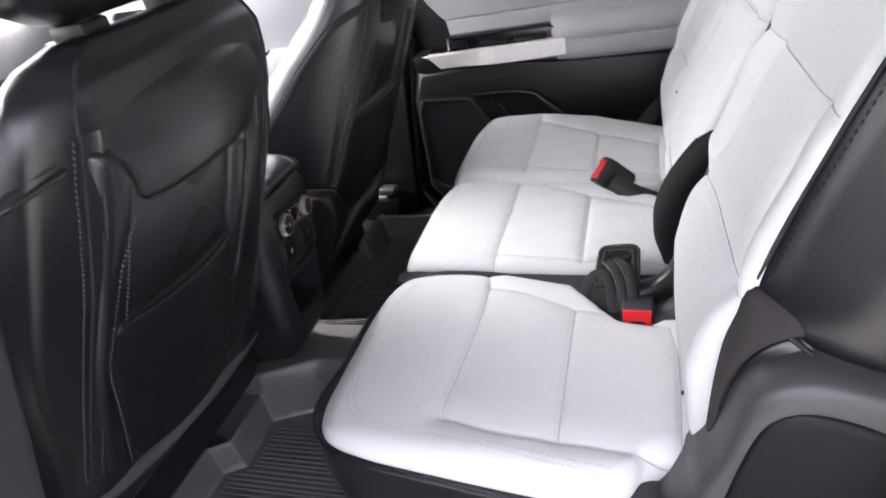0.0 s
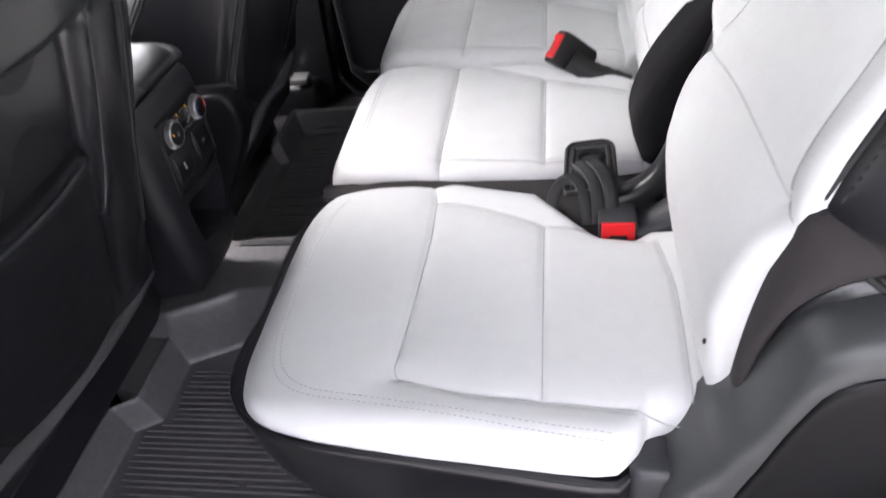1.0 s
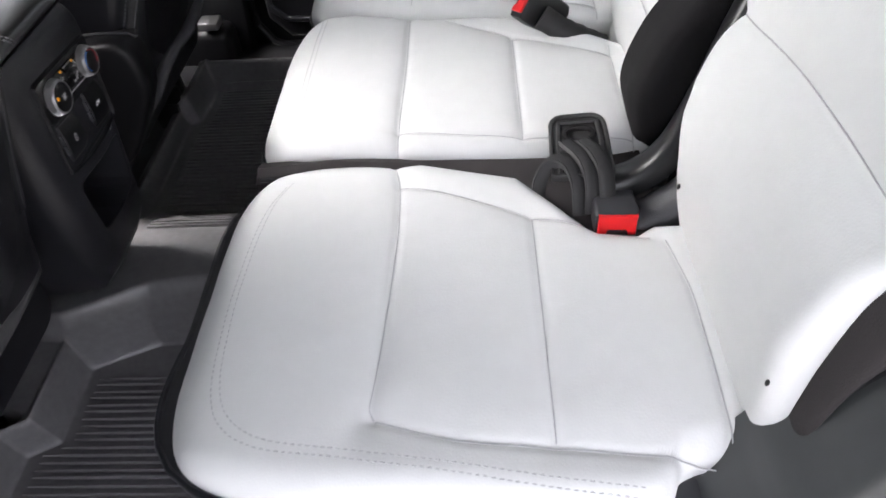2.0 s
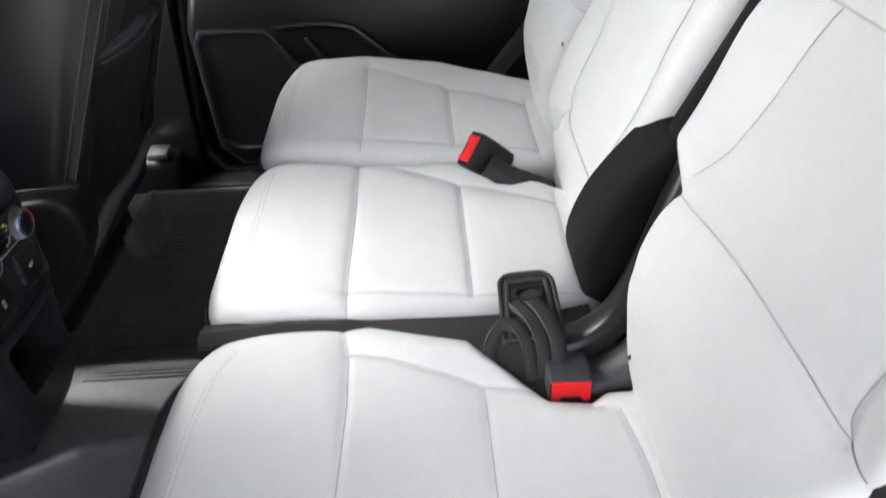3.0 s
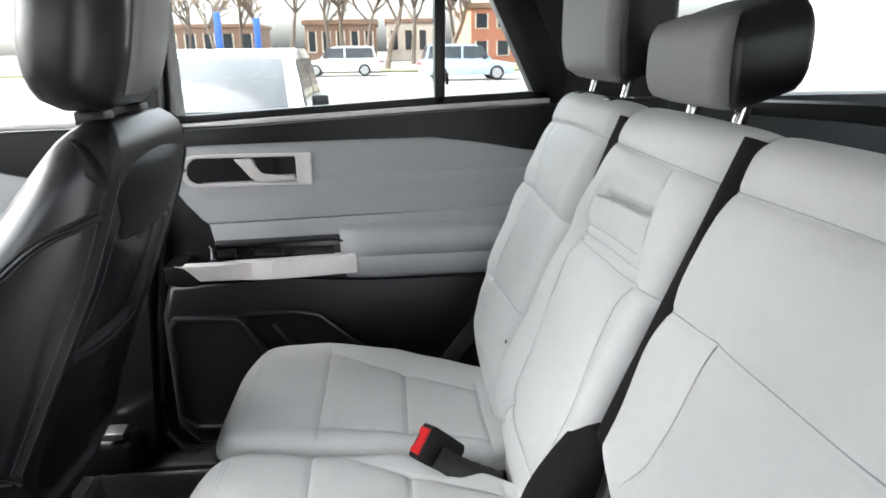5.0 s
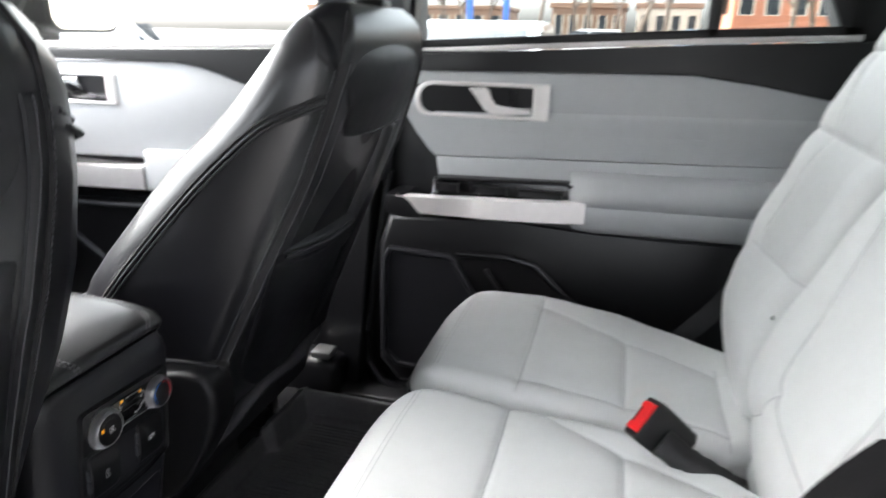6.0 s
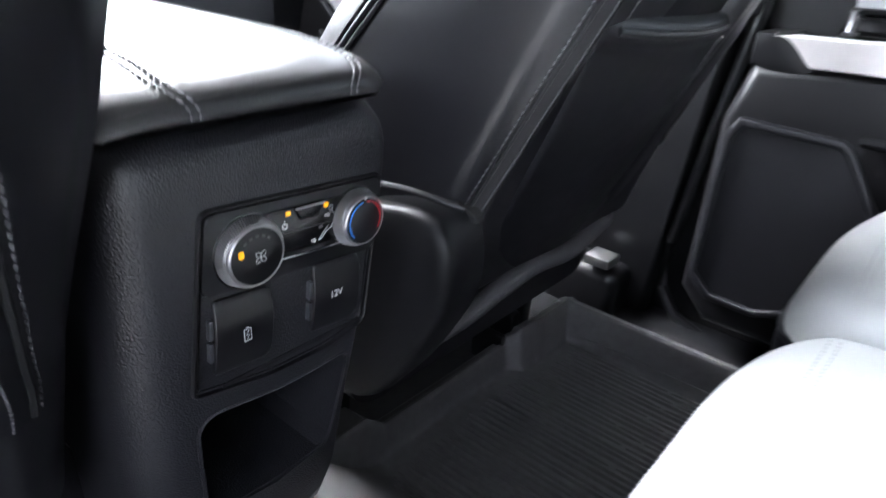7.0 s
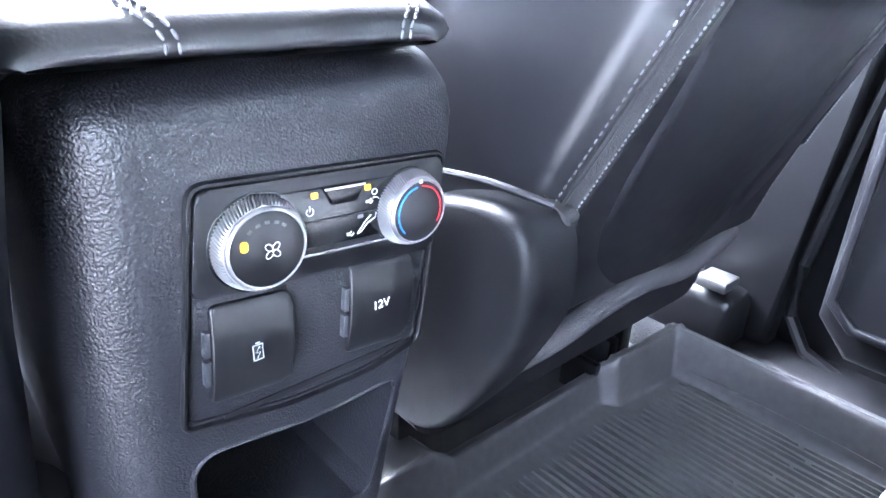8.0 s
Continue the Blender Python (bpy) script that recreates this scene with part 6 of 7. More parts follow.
bulge = [(0.0, 0.010, 0.655), (0.004, 0.0, 0.651), (0.012, -0.011, 0.643), (0.024, -0.022, 0.632), (0.040, -0.034, 0.620), (0.058, -0.044, 0.610), (0.08, -0.052, 0.603), (0.11, -0.058, 0.598), (0.15, -0.061, 0.598), (0.20, -0.058, 0.605), (0.24, -0.045, 0.622), (0.255, 0.02, 0.63)]
bm = bmesh.new()
rows = []
for k, v in enumerate((0, 0, 0.012, 0.03, 0.06, 0.12, 0.2, 0.3, 0.4, 0.5, 0.6, 0.7, 0.8, 0.9, 0.96, 1.0)):
    row = []
    for off, out, foot in bulge:
        z = foot + (0.965 - foot) * v
        tuck = (0.022, 0.006, 0.002, 0, 0, 0, 0, 0, 0, 0, 0, 0, 0, 0.006, 0.02, 0.05)[k]
        row.append((float(EDGE(z)) + off, float(EDGE_Y(z)) + out + tuck * min(1, off / 0.03), z + (0.003 if k == 0 else 0)))
    rows.append(row)
loft(bm, rows, cap=False, closed=False)
side_top = part("bolster_side", bm, BLACK, flank, "black leather bolster side", angle=60)
side_top.modifiers.new("thickness", "SOLIDIFY").thickness = 0.004
thread = [(float(EDGE(z)) + 0.0085, float(EDGE_Y(z)) - 0.0075, z) for z in np.linspace(0.66, 0.95, 36)]
stitches("stitching", [thread], BLACK_SEAM, side_top, 0.004, 0.0035, 0.0011)
bm = bmesh.new()
tube(bm, [(float(EDGE(foot)) + off, float(EDGE_Y(foot)) + out - 0.002, foot - 0.001) for off, out, foot in bulge[1:-1]], 0.0028, 6)
tube(bm, [(float(EDGE(z)) + 0.003, float(EDGE_Y(z)) + 0.0005, z) for z in np.linspace(0.49, 0.95, 50)], 0.0022, 6)
part("piping", bm, BLACK_SEAM, flank)
# leather below the bolster, a second fold behind it
inner = [(0.165, 0.490, 0.492), (0.168, 0.491, 0.520), (0.173, 0.492, 0.553), (0.181, 0.491, 0.582), (0.194, 0.490, 0.602), (0.214, 0.488, 0.618), (0.25, 0.490, 0.622), (0.30, 0.492, 0.615), (0.36, 0.492, 0.60)]
outer = [(float(EDGE(z)), float(EDGE_Y(z)) + 0.003, z) for z in (0.484, 0.515, 0.555, 0.595, 0.625, 0.65)] + [(0.21, 0.509, 0.648), (0.25, 0.510, 0.648), (0.30, 0.510, 0.645), (0.36, 0.510, 0.64)]


def fold(name, a, b, swell, mat, parent):
    """A soft strip of leather between two edges, swelling towards the door."""
    a, b = smooth_line(a, 0.008), smooth_line(b, 0.008)
    bm = bmesh.new()
    rows = []
    for t in np.linspace(0, 1, 30):
        p, q = (Vector([np.interp(t, np.linspace(0, 1, len(c)), c[:, k]) for k in range(3)]) for c in (a, b))
        bulge_at = lambda u: p.lerp(q, u) + Vector((-0.4, -0.9, 0.1)) * swell * math.sin(math.pi * min(1, max(0, u))) ** 0.6
        rows.append([p + Vector((0.02, 0.02, 0))] + [bulge_at(u) for u in (0, 0.06, 0.14, 0.25, 0.4, 0.55, 0.7, 0.82, 0.92, 1)] + [q + Vector((0.02, 0.02, 0))])
    loft(bm, rows)
    return part(name, bm, mat, parent, angle=60)


fold("lower_leather", outer, inner, 0.010, GAPCLOTH, flank)
fold("leather_fold", [(x + 0.002, y + 0.004, z - 0.002) for x, y, z in inner], [(x + 0.010, y - 0.004, z - 0.016) for x, y, z in inner], 0.003, BLACK, flank)
puffed("hinge_housing", [(0.108, 0.30), (0.110, 0.36), (0.113, 0.400), (0.131, 0.435), (0.142, 0.452), (0.150, 0.478), (0.162, 0.502), (0.174, 0.545), (0.184, 0.576), (0.200, 0.597), (0.235, 0.611), (0.265, 0.607), (0.31, 0.590), (0.38, 0.54), (0.44, 0.44), (0.46, 0.3), (0.44, 0.15), (0.30, 0.12), (0.13, 0.15), (0.110, 0.21)],
       ((0.53, 0.985), (0.492, 1.0), (0.480, 1.003), (0.462, 0.998), (0.453, 0.988), (0.447, 0.970), (0.4435, 0.945), (0.442, 0.90), (0.441, 0.5), (0.441, 0.2)), HOUSING, flank, "moulded grey plastic hinge housing")
# darker plate over the outer side, which puts the housing's shade into colour
puffed("shaded_face", [(0.150, 0.25), (0.158, 0.40), (0.172, 0.47), (0.186, 0.53), (0.200, 0.565), (0.225, 0.580), (0.258, 0.575), (0.30, 0.555), (0.36, 0.505), (0.41, 0.42), (0.43, 0.3), (0.41, 0.17), (0.30, 0.14), (0.17, 0.16)],
       ((0.460, 1.0), (0.4405, 1.0), (0.4385, 0.985), (0.4375, 0.95), (0.437, 0.5), (0.437, 0.2)), COVER, flank, "outer face of the housing, its shade given by a darker colour")
bm = bmesh.new()
box(bm, (0.086, 0.462, 0.25), (0.128, 0.505, 0.412), 0.009, 3)
part("housing_toe", bm, GREY_PLASTIC, flank)
bm = bmesh.new()
box(bm, (-0.24, 0.455, 0.13), (0.12, 0.80, 0.26), 0.02, 3)
part("seat_frame", bm, GREY_PLASTIC, flank, "dark plastic seat frame")

# seat frames of the other two places
for owner, y0, y1 in ((mid_seat, 0.87, 1.17), (far_seat, 1.20, 1.48)):
    boxes("seat_frame", [((-0.22, y0, 0.06), (0.16, y1, 0.25))], GREY_PLASTIC, owner, r=0.02)

# belt at the far seat's outer side and belt beside the near hinge housing
bm = bmesh.new()
loft(bm, [[(x - 0.004, y, z - w), (x + 0.004, y, z - w), (x + 0.004, y + 0.004, z + w), (x - 0.004, y + 0.004, z + w)] for x, y, z, w in ((0.08, 1.47, 0.40, 0.02), (0.15, 1.50, 0.47, 0.022), (0.23, 1.54, 0.58, 0.024), (0.33, 1.60, 0.80, 0.024), (0.37, 1.64, 0.95, 0.024))])
tagged(part("seat_belt", bm, WEB), "black seat belt beside the far rear seat", "seat belt", "seat belts")
bm = bmesh.new()
loft(bm, [[(x - 0.024, y, z), (x + 0.024, y, z + 0.01), (x + 0.024, y + 0.002, z + 0.01), (x - 0.024, y + 0.002, z)] for x, y, z in ((0.285, 0.36, 0.25), (0.32, 0.355, 0.40), (0.37, 0.35, 0.56), (0.46, 0.32, 0.85), (0.50, 0.28, 1.1))])
tagged(part("seat_belt", bm, WEB), "black seat belt beside the near rear seat", "seat belt", "seat belts")
# small black buttons on the backrests
for at in ((0.138, 0.728, 0.500), (0.138, 0.513, 0.528), (0.160, 1.190, 0.595)):
    bm = bmesh.new()
    bmesh.ops.create_uvsphere(bm, u_segments=12, v_segments=8, radius=0.0024, matrix=Matrix.Translation(at) @ Matrix.Diagonal((0.6, 0.7, 1.3, 1)))
    tagged(part("seat_button", bm, SMOOTH), "small black plastic button at the edge of a backrest", "button", "seat buttons")

# parcel cover frame behind the seats
bm = bmesh.new()
tube(bm, [(0.56, 0.35, 0.90), (0.52, 0.6, 0.935), (0.53, 1.0, 0.935), (0.58, 1.4, 0.91)], 0.012, 8)
tube(bm, [(0.66, 0.35, 0.90), (0.64, 0.7, 0.92), (0.66, 1.2, 0.91)], 0.01, 8)
tagged(part("cargo_net_rail", bm, SMOOTH), "thin black rails behind the rear seats", "rail")

# ---- rubber mat ----
mat = thing("floor_mat", (-0.45, 0.95, 0.02), "black ribbed rubber floor mat with raised edges", "floor mat")
MAT_Z = 0.130


def mat_height(x, y):
    rise = lambda v, a, b: np.clip((v - a) / (b - a), 0, 1) ** 2 * (3 - 2 * np.clip((v - a) / (b - a), 0, 1))
    # low wall at the front, stepping round the seat rails, with the carpet's well ahead of it
    foot = np.interp(y, (0.28, 0.655, 0.675, 0.79, 0.80, 1.13, 1.36, 1.372, 1.41, 1.425, 1.6), (-0.627, -0.627, -0.590, -0.592, -0.60, -0.613, -0.611, -0.594, -0.590, -0.588, -0.588))
    deep = foot - x
    tall = np.interp(y, (0.28, 1.10, 1.13, 1.355, 1.375, 1.6), (0.060, 0.060, 0.034, 0.034, 0.060, 0.060))
    shelf = np.interp(y, (0.28, 0.685, 0.70, 1.09, 1.11, 1.6), (0.026, 0.026, 0.075, 0.075, 0.026, 0.026))  # depth of the wall's top
    h = 0.060 * rise(y, 1.480, 1.493) + 0.06 * rise(-y, -0.315, -0.285)
    h = np.maximum(h, tall * rise(deep, 0.0, 0.014)) + 0.004 * np.exp(-(((deep - 0.013) / 0.004) ** 2)) - 0.11 * rise(deep, shelf, shelf + 0.012)
    h = h + 0.003 * np.exp(-(((y - 1.493) / 0.004) ** 2))
    # hump over the tunnel
    base = np.interp(x, (-0.66, -0.594, -0.504, -0.2), (0.788, 0.785, 0.826, 0.833))
    ridge = np.interp(x, (-0.66, -0.60, -0.56, -0.495, -0.40, -0.2), (0.800, 0.800, 0.818, 0.853, 0.866, 0.870))
    side = np.clip((y - base) / (ridge + 0.008 - base), 0, 1)
    hump = 0.105 * (1 - (1 - side) ** 2.2) * (1 - rise(y, 0.955, 1.115))
    return np.maximum(h, hump)


nx, ny = 240, 520
X, Y = np.meshgrid(np.linspace(-0.78, -0.20, nx), np.linspace(0.27, 1.505, ny), indexing="ij")
Z = np.maximum(MAT_Z + mat_height(X, Y), 0.106)
idx = np.arange(nx * ny).reshape(nx, ny)
quads = np.stack([idx[:-1, :-1], idx[1:, :-1], idx[1:, 1:], idx[:-1, 1:]], -1).reshape(-1, 4)
low = nx * ny
verts = [tuple(p) for p in np.stack([X, Y, Z], -1).reshape(-1, 3)] + [(-0.78, 0.27, 0.102), (-0.20, 0.27, 0.102), (-0.20, 1.505, 0.102), (-0.78, 1.505, 0.102)]
raw("sheet", verts, [tuple(map(int, q)) for q in quads] + [(low, low + 1, low + 2, low + 3)], RUBBER, mat)
rng = random.Random(4)
bm = bmesh.new()
y = 0.33
while y < 1.474:
    y += 0.0102
    if 0.778 < y < 0.955:
        continue  # the tunnel's steep flank is smooth
    start = float(np.interp(y, (0.655, 0.675, 0.776, 0.874, 1.08, 1.10, 1.36, 1.372), (-0.612, -0.578, -0.578, -0.535, -0.535, -0.592, -0.592, -0.574))) + rng.uniform(0, 0.005)
    runs, at = [], start
    while at < -0.24:
        # ribs break off and go on a little aside
        end = min(-0.22, at + rng.uniform(0.10, 0.42))
        runs.append((at, end, rng.choice((0, 0, 0.0015))))
        at = end + rng.uniform(0.003, 0.012)
    for p, q, aside in runs:
        xs = np.linspace(p, q, 7)
        zz = [MAT_Z + float(mat_height(np.array(v), np.array(y + aside))) for v in xs]
        if max(abs(a - b) for a, b in zip(zz, zz[1:])) > 0.008:
            continue
        w = 0.0025
        loft(bm, [[(x, y + aside - w * k, z - 0.001), (x, y + aside - w * 0.5 * k, z + 0.0046 * k), (x, y + aside + w * 0.5 * k, z + 0.0046 * k), (x, y + aside + w * k, z - 0.001)] for x, z, k in zip(xs, zz, (0.5, 1, 1, 1, 1, 1, 0.5))])
tagged(part("ribs", bm, RUBBER, mat), kind="stuff")
# metal rail ends on the floor
for y in (1.36, 0.45):
    bm = bmesh.new()
    box(bm, (-0.675, y - 0.006, 0.10), (-0.622, y + 0.006, 0.180), 0.004)
    box(bm, (-0.675, y + 0.035, 0.10), (-0.634, y + 0.056, 0.192), 0.005)
    tagged(part("rail_end", bm, SMOOTH), "black seat rail bracket standing behind the mat", "rail cap", "rail caps")
bm = bmesh.new()
box(bm, (-0.645, 1.612, 0.198), (-0.60, 1.655, 0.216), 0.004)
tagged(part("belt_anchor", bm, STEEL), "bright steel belt anchor plate at the pillar foot", "anchor")
bm = bmesh.new()
box(bm, (-0.72, 1.618, 0.02), (-0.585, 1.70, 0.192), 0.02, 3)
cover = thing("anchor_cover", (-0.65, 1.66, 0.02), "rounded black plastic cover at the pillar foot", "trim cover")
part("cover", bm, SMOOTH, cover)
bm = bmesh.new()
box(bm, (-0.735, 1.612, 0.02), (-0.575, 1.705, 0.085), 0.012, 3)
part("skirt", bm, GREY_PLASTIC, cover)
# near pillar trim and driver's belt
bm = bmesh.new()
loft(bm, [[(x + a, y + b, z) for a, b in rounded(-0.05, 0.03, -0.06, 0.012, 0.012, 4)] for x, y, z in ((-0.45, 0.228, 0.10), (-0.41, 0.228, 0.50), (-0.348, 0.228, 0.65), (-0.268, 0.228, 0.844), (-0.25, 0.228, 0.90))])
tagged(part("trim_near", bm, GREY_PLASTIC), "dark grey trim of the pillar beside the driver's seat", "pillar trim", kind="structure")

# ---- outside: car park under an overcast sky ----
ASPHALT = material("pale_worn_asphalt", (0.15, 0.147, 0.14), 0.9, grain=0.004, grain_size=0.02, tint=0.18, patch=3.0)
GRASS = material("dry_grass", (0.13, 0.12, 0.06), 0.95, grain=0.02, grain_size=0.08, tint=0.3, patch=2.0)
BRICKY = material("orange_brick", (0.42, 0.17, 0.10), 0.85, grain=0.004, grain_size=0.05, tint=0.15, patch=1.0)
BROWN = material("brown_brick", (0.20, 0.12, 0.08), 0.85, grain=0.004, grain_size=0.05, tint=0.15, patch=1.0)
CREAM = material("cream_render", (0.55, 0.50, 0.42), 0.85, grain=0.003, grain_size=0.05, tint=0.08, patch=2.0)
BARK = material("grey_bark", (0.12, 0.09, 0.07), 0.9, grain=0.005, grain_size=0.03, tint=0.25, patch=0.3)
TWIG = material("bare_twigs", (0.20, 0.14, 0.09), 0.9, tint=0.3, patch=0.4)
TYRE = material("tyre_rubber", (0.02, 0.02, 0.02), 0.8, tint=0.2)
BLUESIGN = material("blue_sign_paint", (0.03, 0.12, 0.45), 0.4, tint=0.05)
PANE = material("dark_window_glass", (0.03, 0.035, 0.04), 0.08, tint=0.1)
LAMPRED = material("red_tail_lamp", (0.5, 0.02, 0.02), 0.2, tint=0.05)

bm = bmesh.new()
bmesh.ops.create_grid(bm, x_segments=40, y_segments=40, size=600, matrix=Matrix.Translation((0, 0, GROUND_Z)))
ground = tagged(part("ground", bm, ASPHALT), "grey worn asphalt of a car park", "ground", kind="structure")
verge = boxes("pavement", [((-120, 46, GROUND_Z), (120, 58, GROUND_Z + 0.14))], GRASS, r=0.03)
tagged(verge, "strip of dry grass behind a kerb", "verge", kind="structure")


def parked_car(label, paint, m, tall=1.7, long=4.7, boxy=True):
    """A parked car, its nose towards +x of the frame m, wheels on the ground."""
    car = thing("parked_car", m.translation, label, "car", "parked cars")
    w, L = 0.92, long / 2
    belt = tall * 0.58
    deck = [(-L, 0.45), (-L + 0.05, belt * 0.95), (-L + 0.12, belt), (L * 0.42, belt), (L - 0.35, belt * 0.86), (L - 0.06, belt * 0.70), (L, 0.45), (L - 0.05, 0.28), (-L + 0.05, 0.28)]
    bm = bmesh.new()
    loft(bm, [[m @ Vector((x * k, y, 0.28 + (z - 0.28) * q)) for x, z in deck] for y, k, q in ((-w, 0.97, 0.9), (-w + 0.06, 1, 1), (w - 0.06, 1, 1), (w, 0.97, 0.9))])
    bmesh.ops.bevel(bm, geom=[e for e in bm.edges if e.is_manifold and e.calc_face_angle(0) > 0.5], offset=0.05, segments=2, affect="EDGES")
    part("body", bm, paint, car)
    back = -L + (0.18 if boxy else 0.75)
    cab = [(back, belt - 0.02), (back + 0.22, tall - 0.06), (back + 0.5, tall), (L * 0.05, tall), (L * 0.22, tall - 0.08), (L * 0.52, belt - 0.02)]
    bm = bmesh.new()
    loft(bm, [[m @ Vector((x, y * (1 - 0.16 * (z - belt) / (tall - belt)), z)) for x, z in cab] for y in (-w + 0.04, w - 0.04)])
    bmesh.ops.bevel(bm, geom=[e for e in bm.edges if e.is_manifold and e.calc_face_angle(0) > 0.4], offset=0.05, segments=2, affect="EDGES")
    part("cabin", bm, paint, car)
    x0, x1, xm = back + 0.28, L * 0.40, -L * 0.12
    for e in (-1, 1):
        for a, b in ((x0, xm - 0.05), (xm + 0.05, x1)):
            bm = bmesh.new()
            lean = lambda z: (w - 0.035) * (1 - 0.16 * (z - belt) / (tall - belt)) * e + e * 0.006
            za, zb = belt + 0.05, tall - 0.12
            pts = [(a - (0.0 if a > x0 else 0.12), za), (b + (0.1 if b == x1 else 0), za), (b - (0.2 if b == x1 else 0), zb), (a, zb)]
            loft(bm, [[m @ Vector((x, lean(z) + d * e, z)) for x, z in pts] for d in (-0.01, 0.01)])
            part("side_window", bm, PANE, car)
    for name, (xa, za), (xb, zb) in (("windscreen", (L * 0.52, belt + 0.02), (L * 0.24, tall - 0.10)), ("rear_window", (back - 0.005, belt + 0.05), (back + 0.17, tall - 0.12))):
        s_ = 1 if name == "windscreen" else -1
        bm = bmesh.new()
        loft(bm, [[m @ Vector((xa + s_ * d, -0.72, za)), m @ Vector((xa + s_ * d, 0.72, za)), m @ Vector((xb + s_ * d, 0.62, zb)), m @ Vector((xb + s_ * d, -0.62, zb))] for d in (-0.02, 0.02)])
        part(name, bm, PANE, car)
    for x in (-L * 0.60, L * 0.62):
        for e in (-1, 1):
            q = m @ Matrix.Translation((x, e * (w - 0.09), 0.35)) @ Matrix.Rotation(radians(90), 4, "X")
            wheel = [(0.35, -0.11), (0.355, -0.05), (0.355, 0.05), (0.35, 0.11), (0.25, 0.115), (0.24, 0.09)]
            bm = bmesh.new()
            loft(bm, [[q @ Vector((r * math.cos(a), r * math.sin(a), h)) for a in np.linspace(0, 2 * math.pi, 24, endpoint=False)] for r, h in [(0.24, -0.09), (0.25, -0.115)] + wheel])
            tyre = part("wheel", bm, TYRE, car)
            bm = bmesh.new()
            for h in (-0.10, 0.10):
                bmesh.ops.create_cone(bm, cap_ends=True, segments=20, radius1=0.235, radius2=0.235, depth=0.02, matrix=q @ Matrix.Translation((0, 0, h)))
            for k in range(5):
                for h in (-0.113, 0.113):
                    box(bm, (0.03, -0.035, h - 0.008), (0.22, 0.035, h + 0.008), 0.0, 1, q @ Matrix.Rotation(k * 2 * math.pi / 5, 4, "Z"))
            part("rim", bm, STEEL, tyre, "grey alloy rim")
    for e in (-1, 1):
        for name, x, z, mt in (("headlight", L - 0.16, belt * 0.74, CHROME), ("tail_lamp", -L + 0.04, belt * 0.8, LAMPRED)):
            bm = bmesh.new()
            box(bm, (x - 0.08, e * 0.68 - 0.16, z - 0.07), (x + 0.08, e * 0.68 + 0.16, z + 0.07), 0.03, 2, m)
            part(name, bm, mt, car)
        bm = bmesh.new()
        box(bm, (L * 0.33, e * (w + 0.10) - 0.09, belt), (L * 0.33 + 0.1, e * (w + 0.10) + 0.09, belt + 0.15), 0.03, 2, m)
        part("door_mirror", bm, SMOOTH, car)
    return car


paint = lambda name, c, metal=0.0: material(name, c, 0.28, metal=metal, coat=1.0, tint=0.03)
SILVERP, WHITEP, DARKP, BLUEP = paint("pale_silver_paint", (0.62, 0.66, 0.66), 0.3), paint("white_paint", (0.62, 0.62, 0.61)), paint("dark_blue_paint", (0.05, 0.07, 0.11)), paint("pale_blue_paint", (0.34, 0.42, 0.52), 0.3)
at = lambda x, y, turn: Matrix.Translation((x, y, GROUND_Z)) @ Matrix.Rotation(radians(turn), 4, "Z")
parked_car("pale silver car parked opposite, its bonnet towards the lane", SILVERP, at(-1.75, 8.3, -88), 1.50, 4.6, False)
parked_car("white car parked beside the front of the car", WHITEP, at(-5.2, 5.2, 0), 1.5, 4.6, False)
parked_car("white estate car in the far row", WHITEP, at(-2.6, 41.0, 180), 1.72)
parked_car("dark blue saloon in the far row", DARKP, at(-7.0, 42.5, 175), 1.5, 4.5, False)
parked_car("white saloon in the far row", WHITEP, at(-9.8, 44.5, 170), 1.5, 4.5, False)
parked_car("pale blue estate car in the far row", BLUEP, at(4.0, 33.5, 2), 1.72, 4.6)
parked_car("white van-like car in the far row", WHITEP, at(11.5, 47.0, 90), 1.8)
parked_car("white car at the end of the far row", WHITEP, at(16.5, 46.0, 90), 1.6)


def building(label, wall, lo, hi, rows, cols, roofed=0.6):
    b = thing("building", ((lo[0] + hi[0]) / 2, lo[1], GROUND_Z), label, "building", "buildings")
    bm = bmesh.new()
    box(bm, (*lo, GROUND_Z), hi, 0.05, 1)
    part("wall", bm, wall, b)
    bm = bmesh.new()
    box(bm, (lo[0] - 0.3, lo[1] - 0.3, hi[2] - 0.05), (hi[0] + 0.3, hi[1] + 0.3, hi[2] + roofed), 0.08, 1)
    part("roof", bm, BROWN, b)
    wx, wz = (hi[0] - lo[0]) / cols, (hi[2] - GROUND_Z) / rows
    for r in range(rows):
        for c in range(cols):
            x, z = lo[0] + (c + 0.5) * wx, GROUND_Z + (r + 0.55) * wz
            bm = bmesh.new()
            box(bm, (x - wx * 0.28, lo[1] - 0.06, z - wz * 0.26), (x + wx * 0.28, lo[1] + 0.05, z + wz * 0.26))
            win = part("window", bm, PANE, b)
            bm = bmesh.new()
            for d in (-1, 1):
                box(bm, (x + d * wx * 0.28 - 0.08, lo[1] - 0.12, z - wz * 0.28), (x + d * wx * 0.28 + 0.08, lo[1], z + wz * 0.28))
            box(bm, (x - wx * 0.3, lo[1] - 0.14, z - wz * 0.29), (x + wx * 0.3, lo[1], z - wz * 0.26))
            part("window_frame", bm, CREAM, win)
    return b


building("orange brick building beyond the car park", BRICKY, (9.5, 74), (19, 90, 0)[:2] + (5.2,), 2, 4)
building("brown low building behind bare trees", BROWN, (-10, 88), (-1, 100, 0)[:2] + (4.2,), 1, 5)
building("long brown commercial building far off", BROWN, (-60, 120), (-22, 135, 0)[:2] + (5.0,), 1, 12)
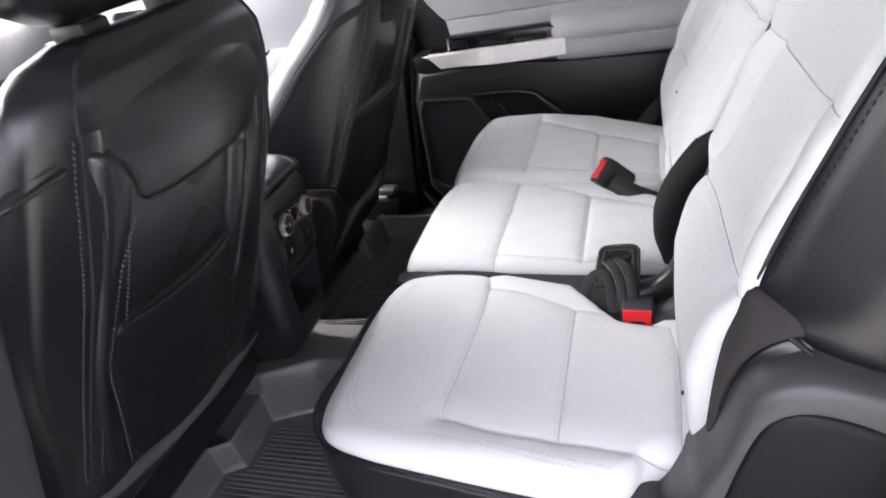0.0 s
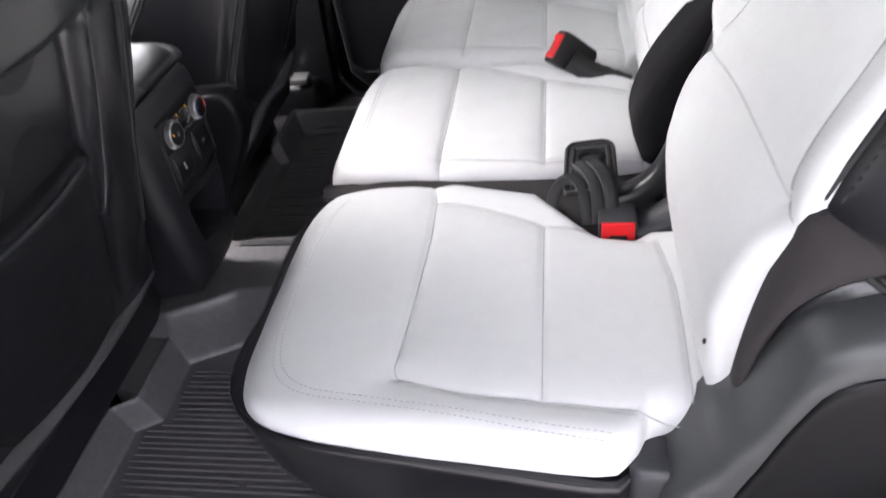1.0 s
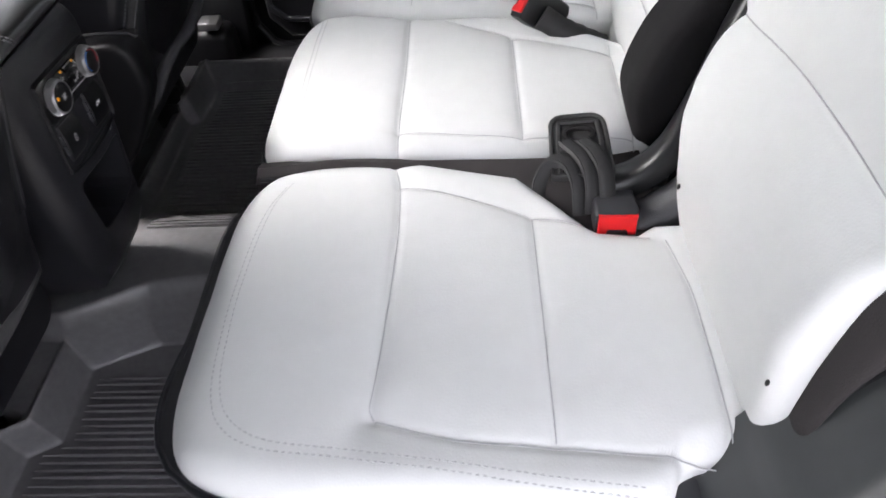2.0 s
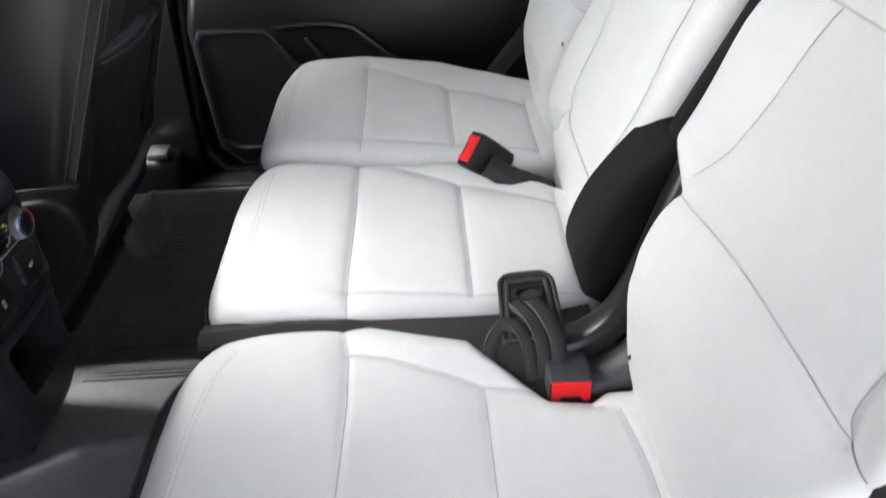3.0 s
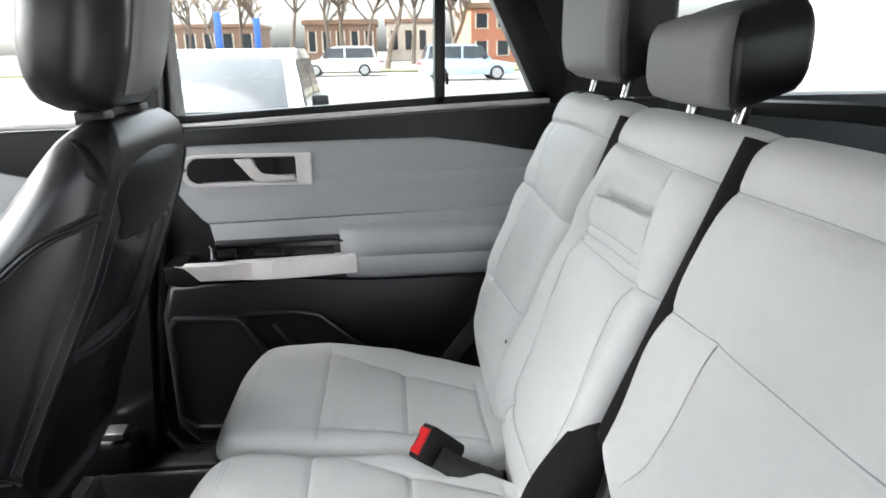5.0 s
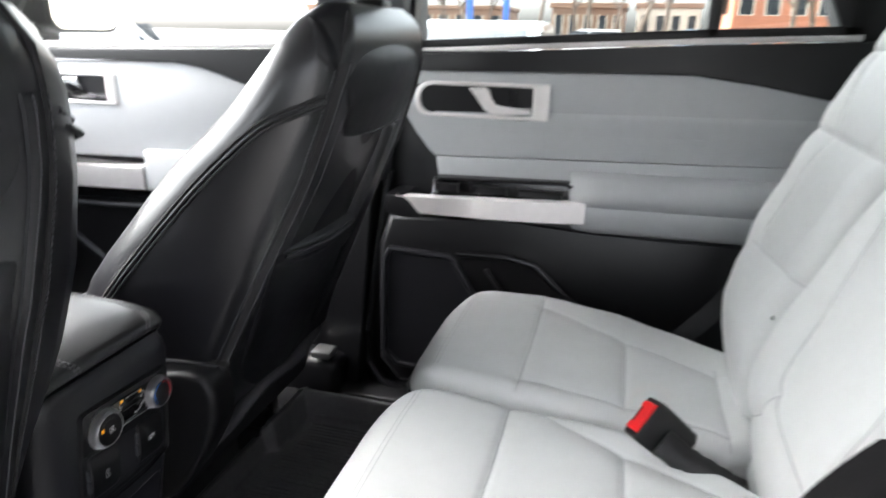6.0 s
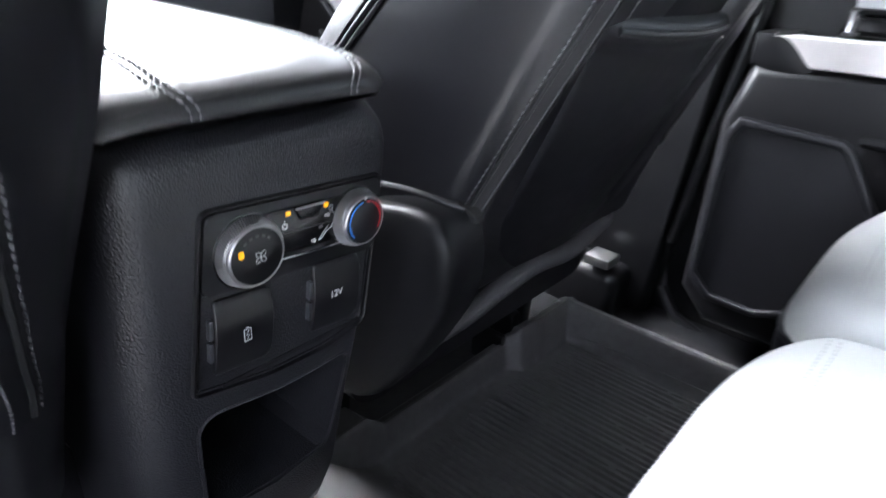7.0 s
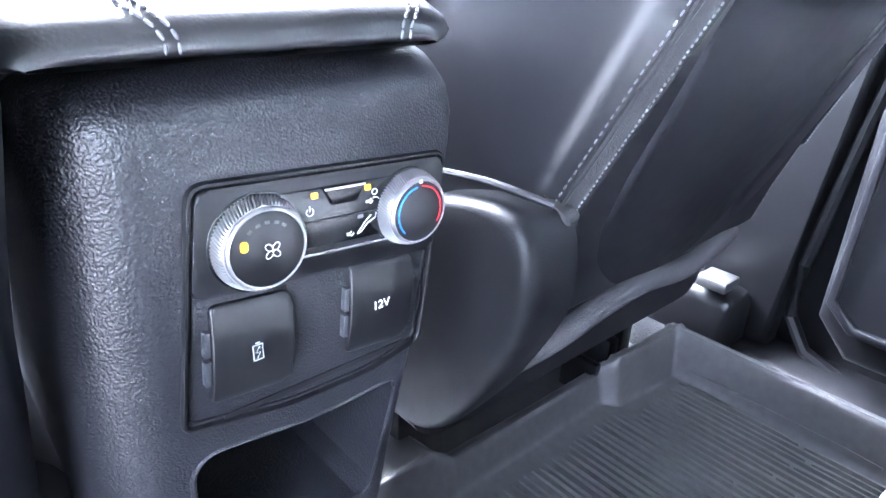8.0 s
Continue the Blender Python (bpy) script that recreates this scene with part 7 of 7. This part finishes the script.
building("cream building among the trees", CREAM, (0.5, 96), (8.5, 106, 0)[:2] + (4.6,), 1, 4)
building("grey shop building behind the car park", CREAM, (30, 30), (70, 50, 0)[:2] + (6.0,), 1, 8)


def bare_tree(x, y, tall, seed):
    """A leafless tree: trunk, limbs and a cloud of fine twigs."""
    r = random.Random(seed)
    t = thing("tree", (x, y, GROUND_Z), "bare winter tree with fine brown twigs", "tree", "bare trees")
    wood, tw_v, tw_f = bmesh.new(), [], []

    def grow(p, d, length, rad, level):
        pts, q = [p], d
        for _ in range(4):
            q = (q + Vector((r.uniform(-1, 1), r.uniform(-1, 1), r.uniform(-0.3, 0.7))) * 0.18).normalized()
            pts.append(pts[-1] + q * length / 4)
        if level < 3:
            tube(wood, pts, rad, 6, taper=[1, 0.9, 0.8, 0.68, 0.55], up=(0.3, 0.9, 0.1))
        else:
            for a, b in zip(pts, pts[1:]):
                side = (b - a).cross(Vector((0.2, 0.9, 0.3))).normalized() * rad
                k = len(tw_v)
                tw_v.extend([a - side, a + side, b + side * 0.6, b - side * 0.6, a + side.cross(b - a).normalized() * rad, b + side.cross(b - a).normalized() * rad * 0.6])
                tw_f.extend([(k, k + 1, k + 2, k + 3), (k + 1, k + 4, k + 5, k + 2), (k + 4, k, k + 3, k + 5)])
        if level < 4:
            for _ in range((6, 5, 4, 3)[level]):
                i = r.choice((2, 3, 4)) if level else r.choice((3, 4, 4))
                nd = (q + Vector((r.uniform(-1, 1), r.uniform(-1, 1), r.uniform(-0.2, 0.9)))).normalized()
                grow(pts[i], nd, length * r.uniform(0.5, 0.75), rad * 0.5, level + 1)

    grow(Vector((x, y, GROUND_Z)), Vector((0, 0, 1)), tall * 0.42, tall * 0.022, 0)
    part("trunk", wood, BARK, t)
    raw("crown", tw_v, tw_f, TWIG, t, "fine bare twigs", smooth=False)


for k, (x, y, tall) in enumerate(((0.2, 50, 11), (-3.5, 62, 12.5), (5.5, 58, 12), (10.5, 52, 10.5), (-9, 66, 12), (-15, 62, 9), (-20, 72, 10), (-25, 76, 11), (14, 60, 12), (-13, 72, 11), (3, 70, 13), (8, 74, 13), (-6, 78, 13), (-18, 88, 13), (18, 66, 12), (-2, 84, 14))):
    bare_tree(x, y, tall, 20 + k)

for x, y, w, tall, mt, label in ((-16.2, 52, 0.42, 9.0, CREAM, "pale lamp post pillar at the car park's edge"), (-13.6, 58, 0.5, 4.6, BLUESIGN, "blue sign pillar at the car park's edge"), (-10.8, 60, 0.5, 4.2, BLUESIGN, "short blue sign pillar")):
    p = thing("sign_post", (x, y, GROUND_Z), label, "post", "posts")
    bm = bmesh.new()
    box(bm, (x - w / 2, y - w / 2, GROUND_Z), (x + w / 2, y + w / 2, GROUND_Z + tall), 0.05, 2)
    part("shaft", bm, mt, p)
    bm = bmesh.new()
    box(bm, (x - w, y - w, GROUND_Z), (x + w, y + w, GROUND_Z + 0.3), 0.05, 2)
    part("base", bm, CREAM, p)
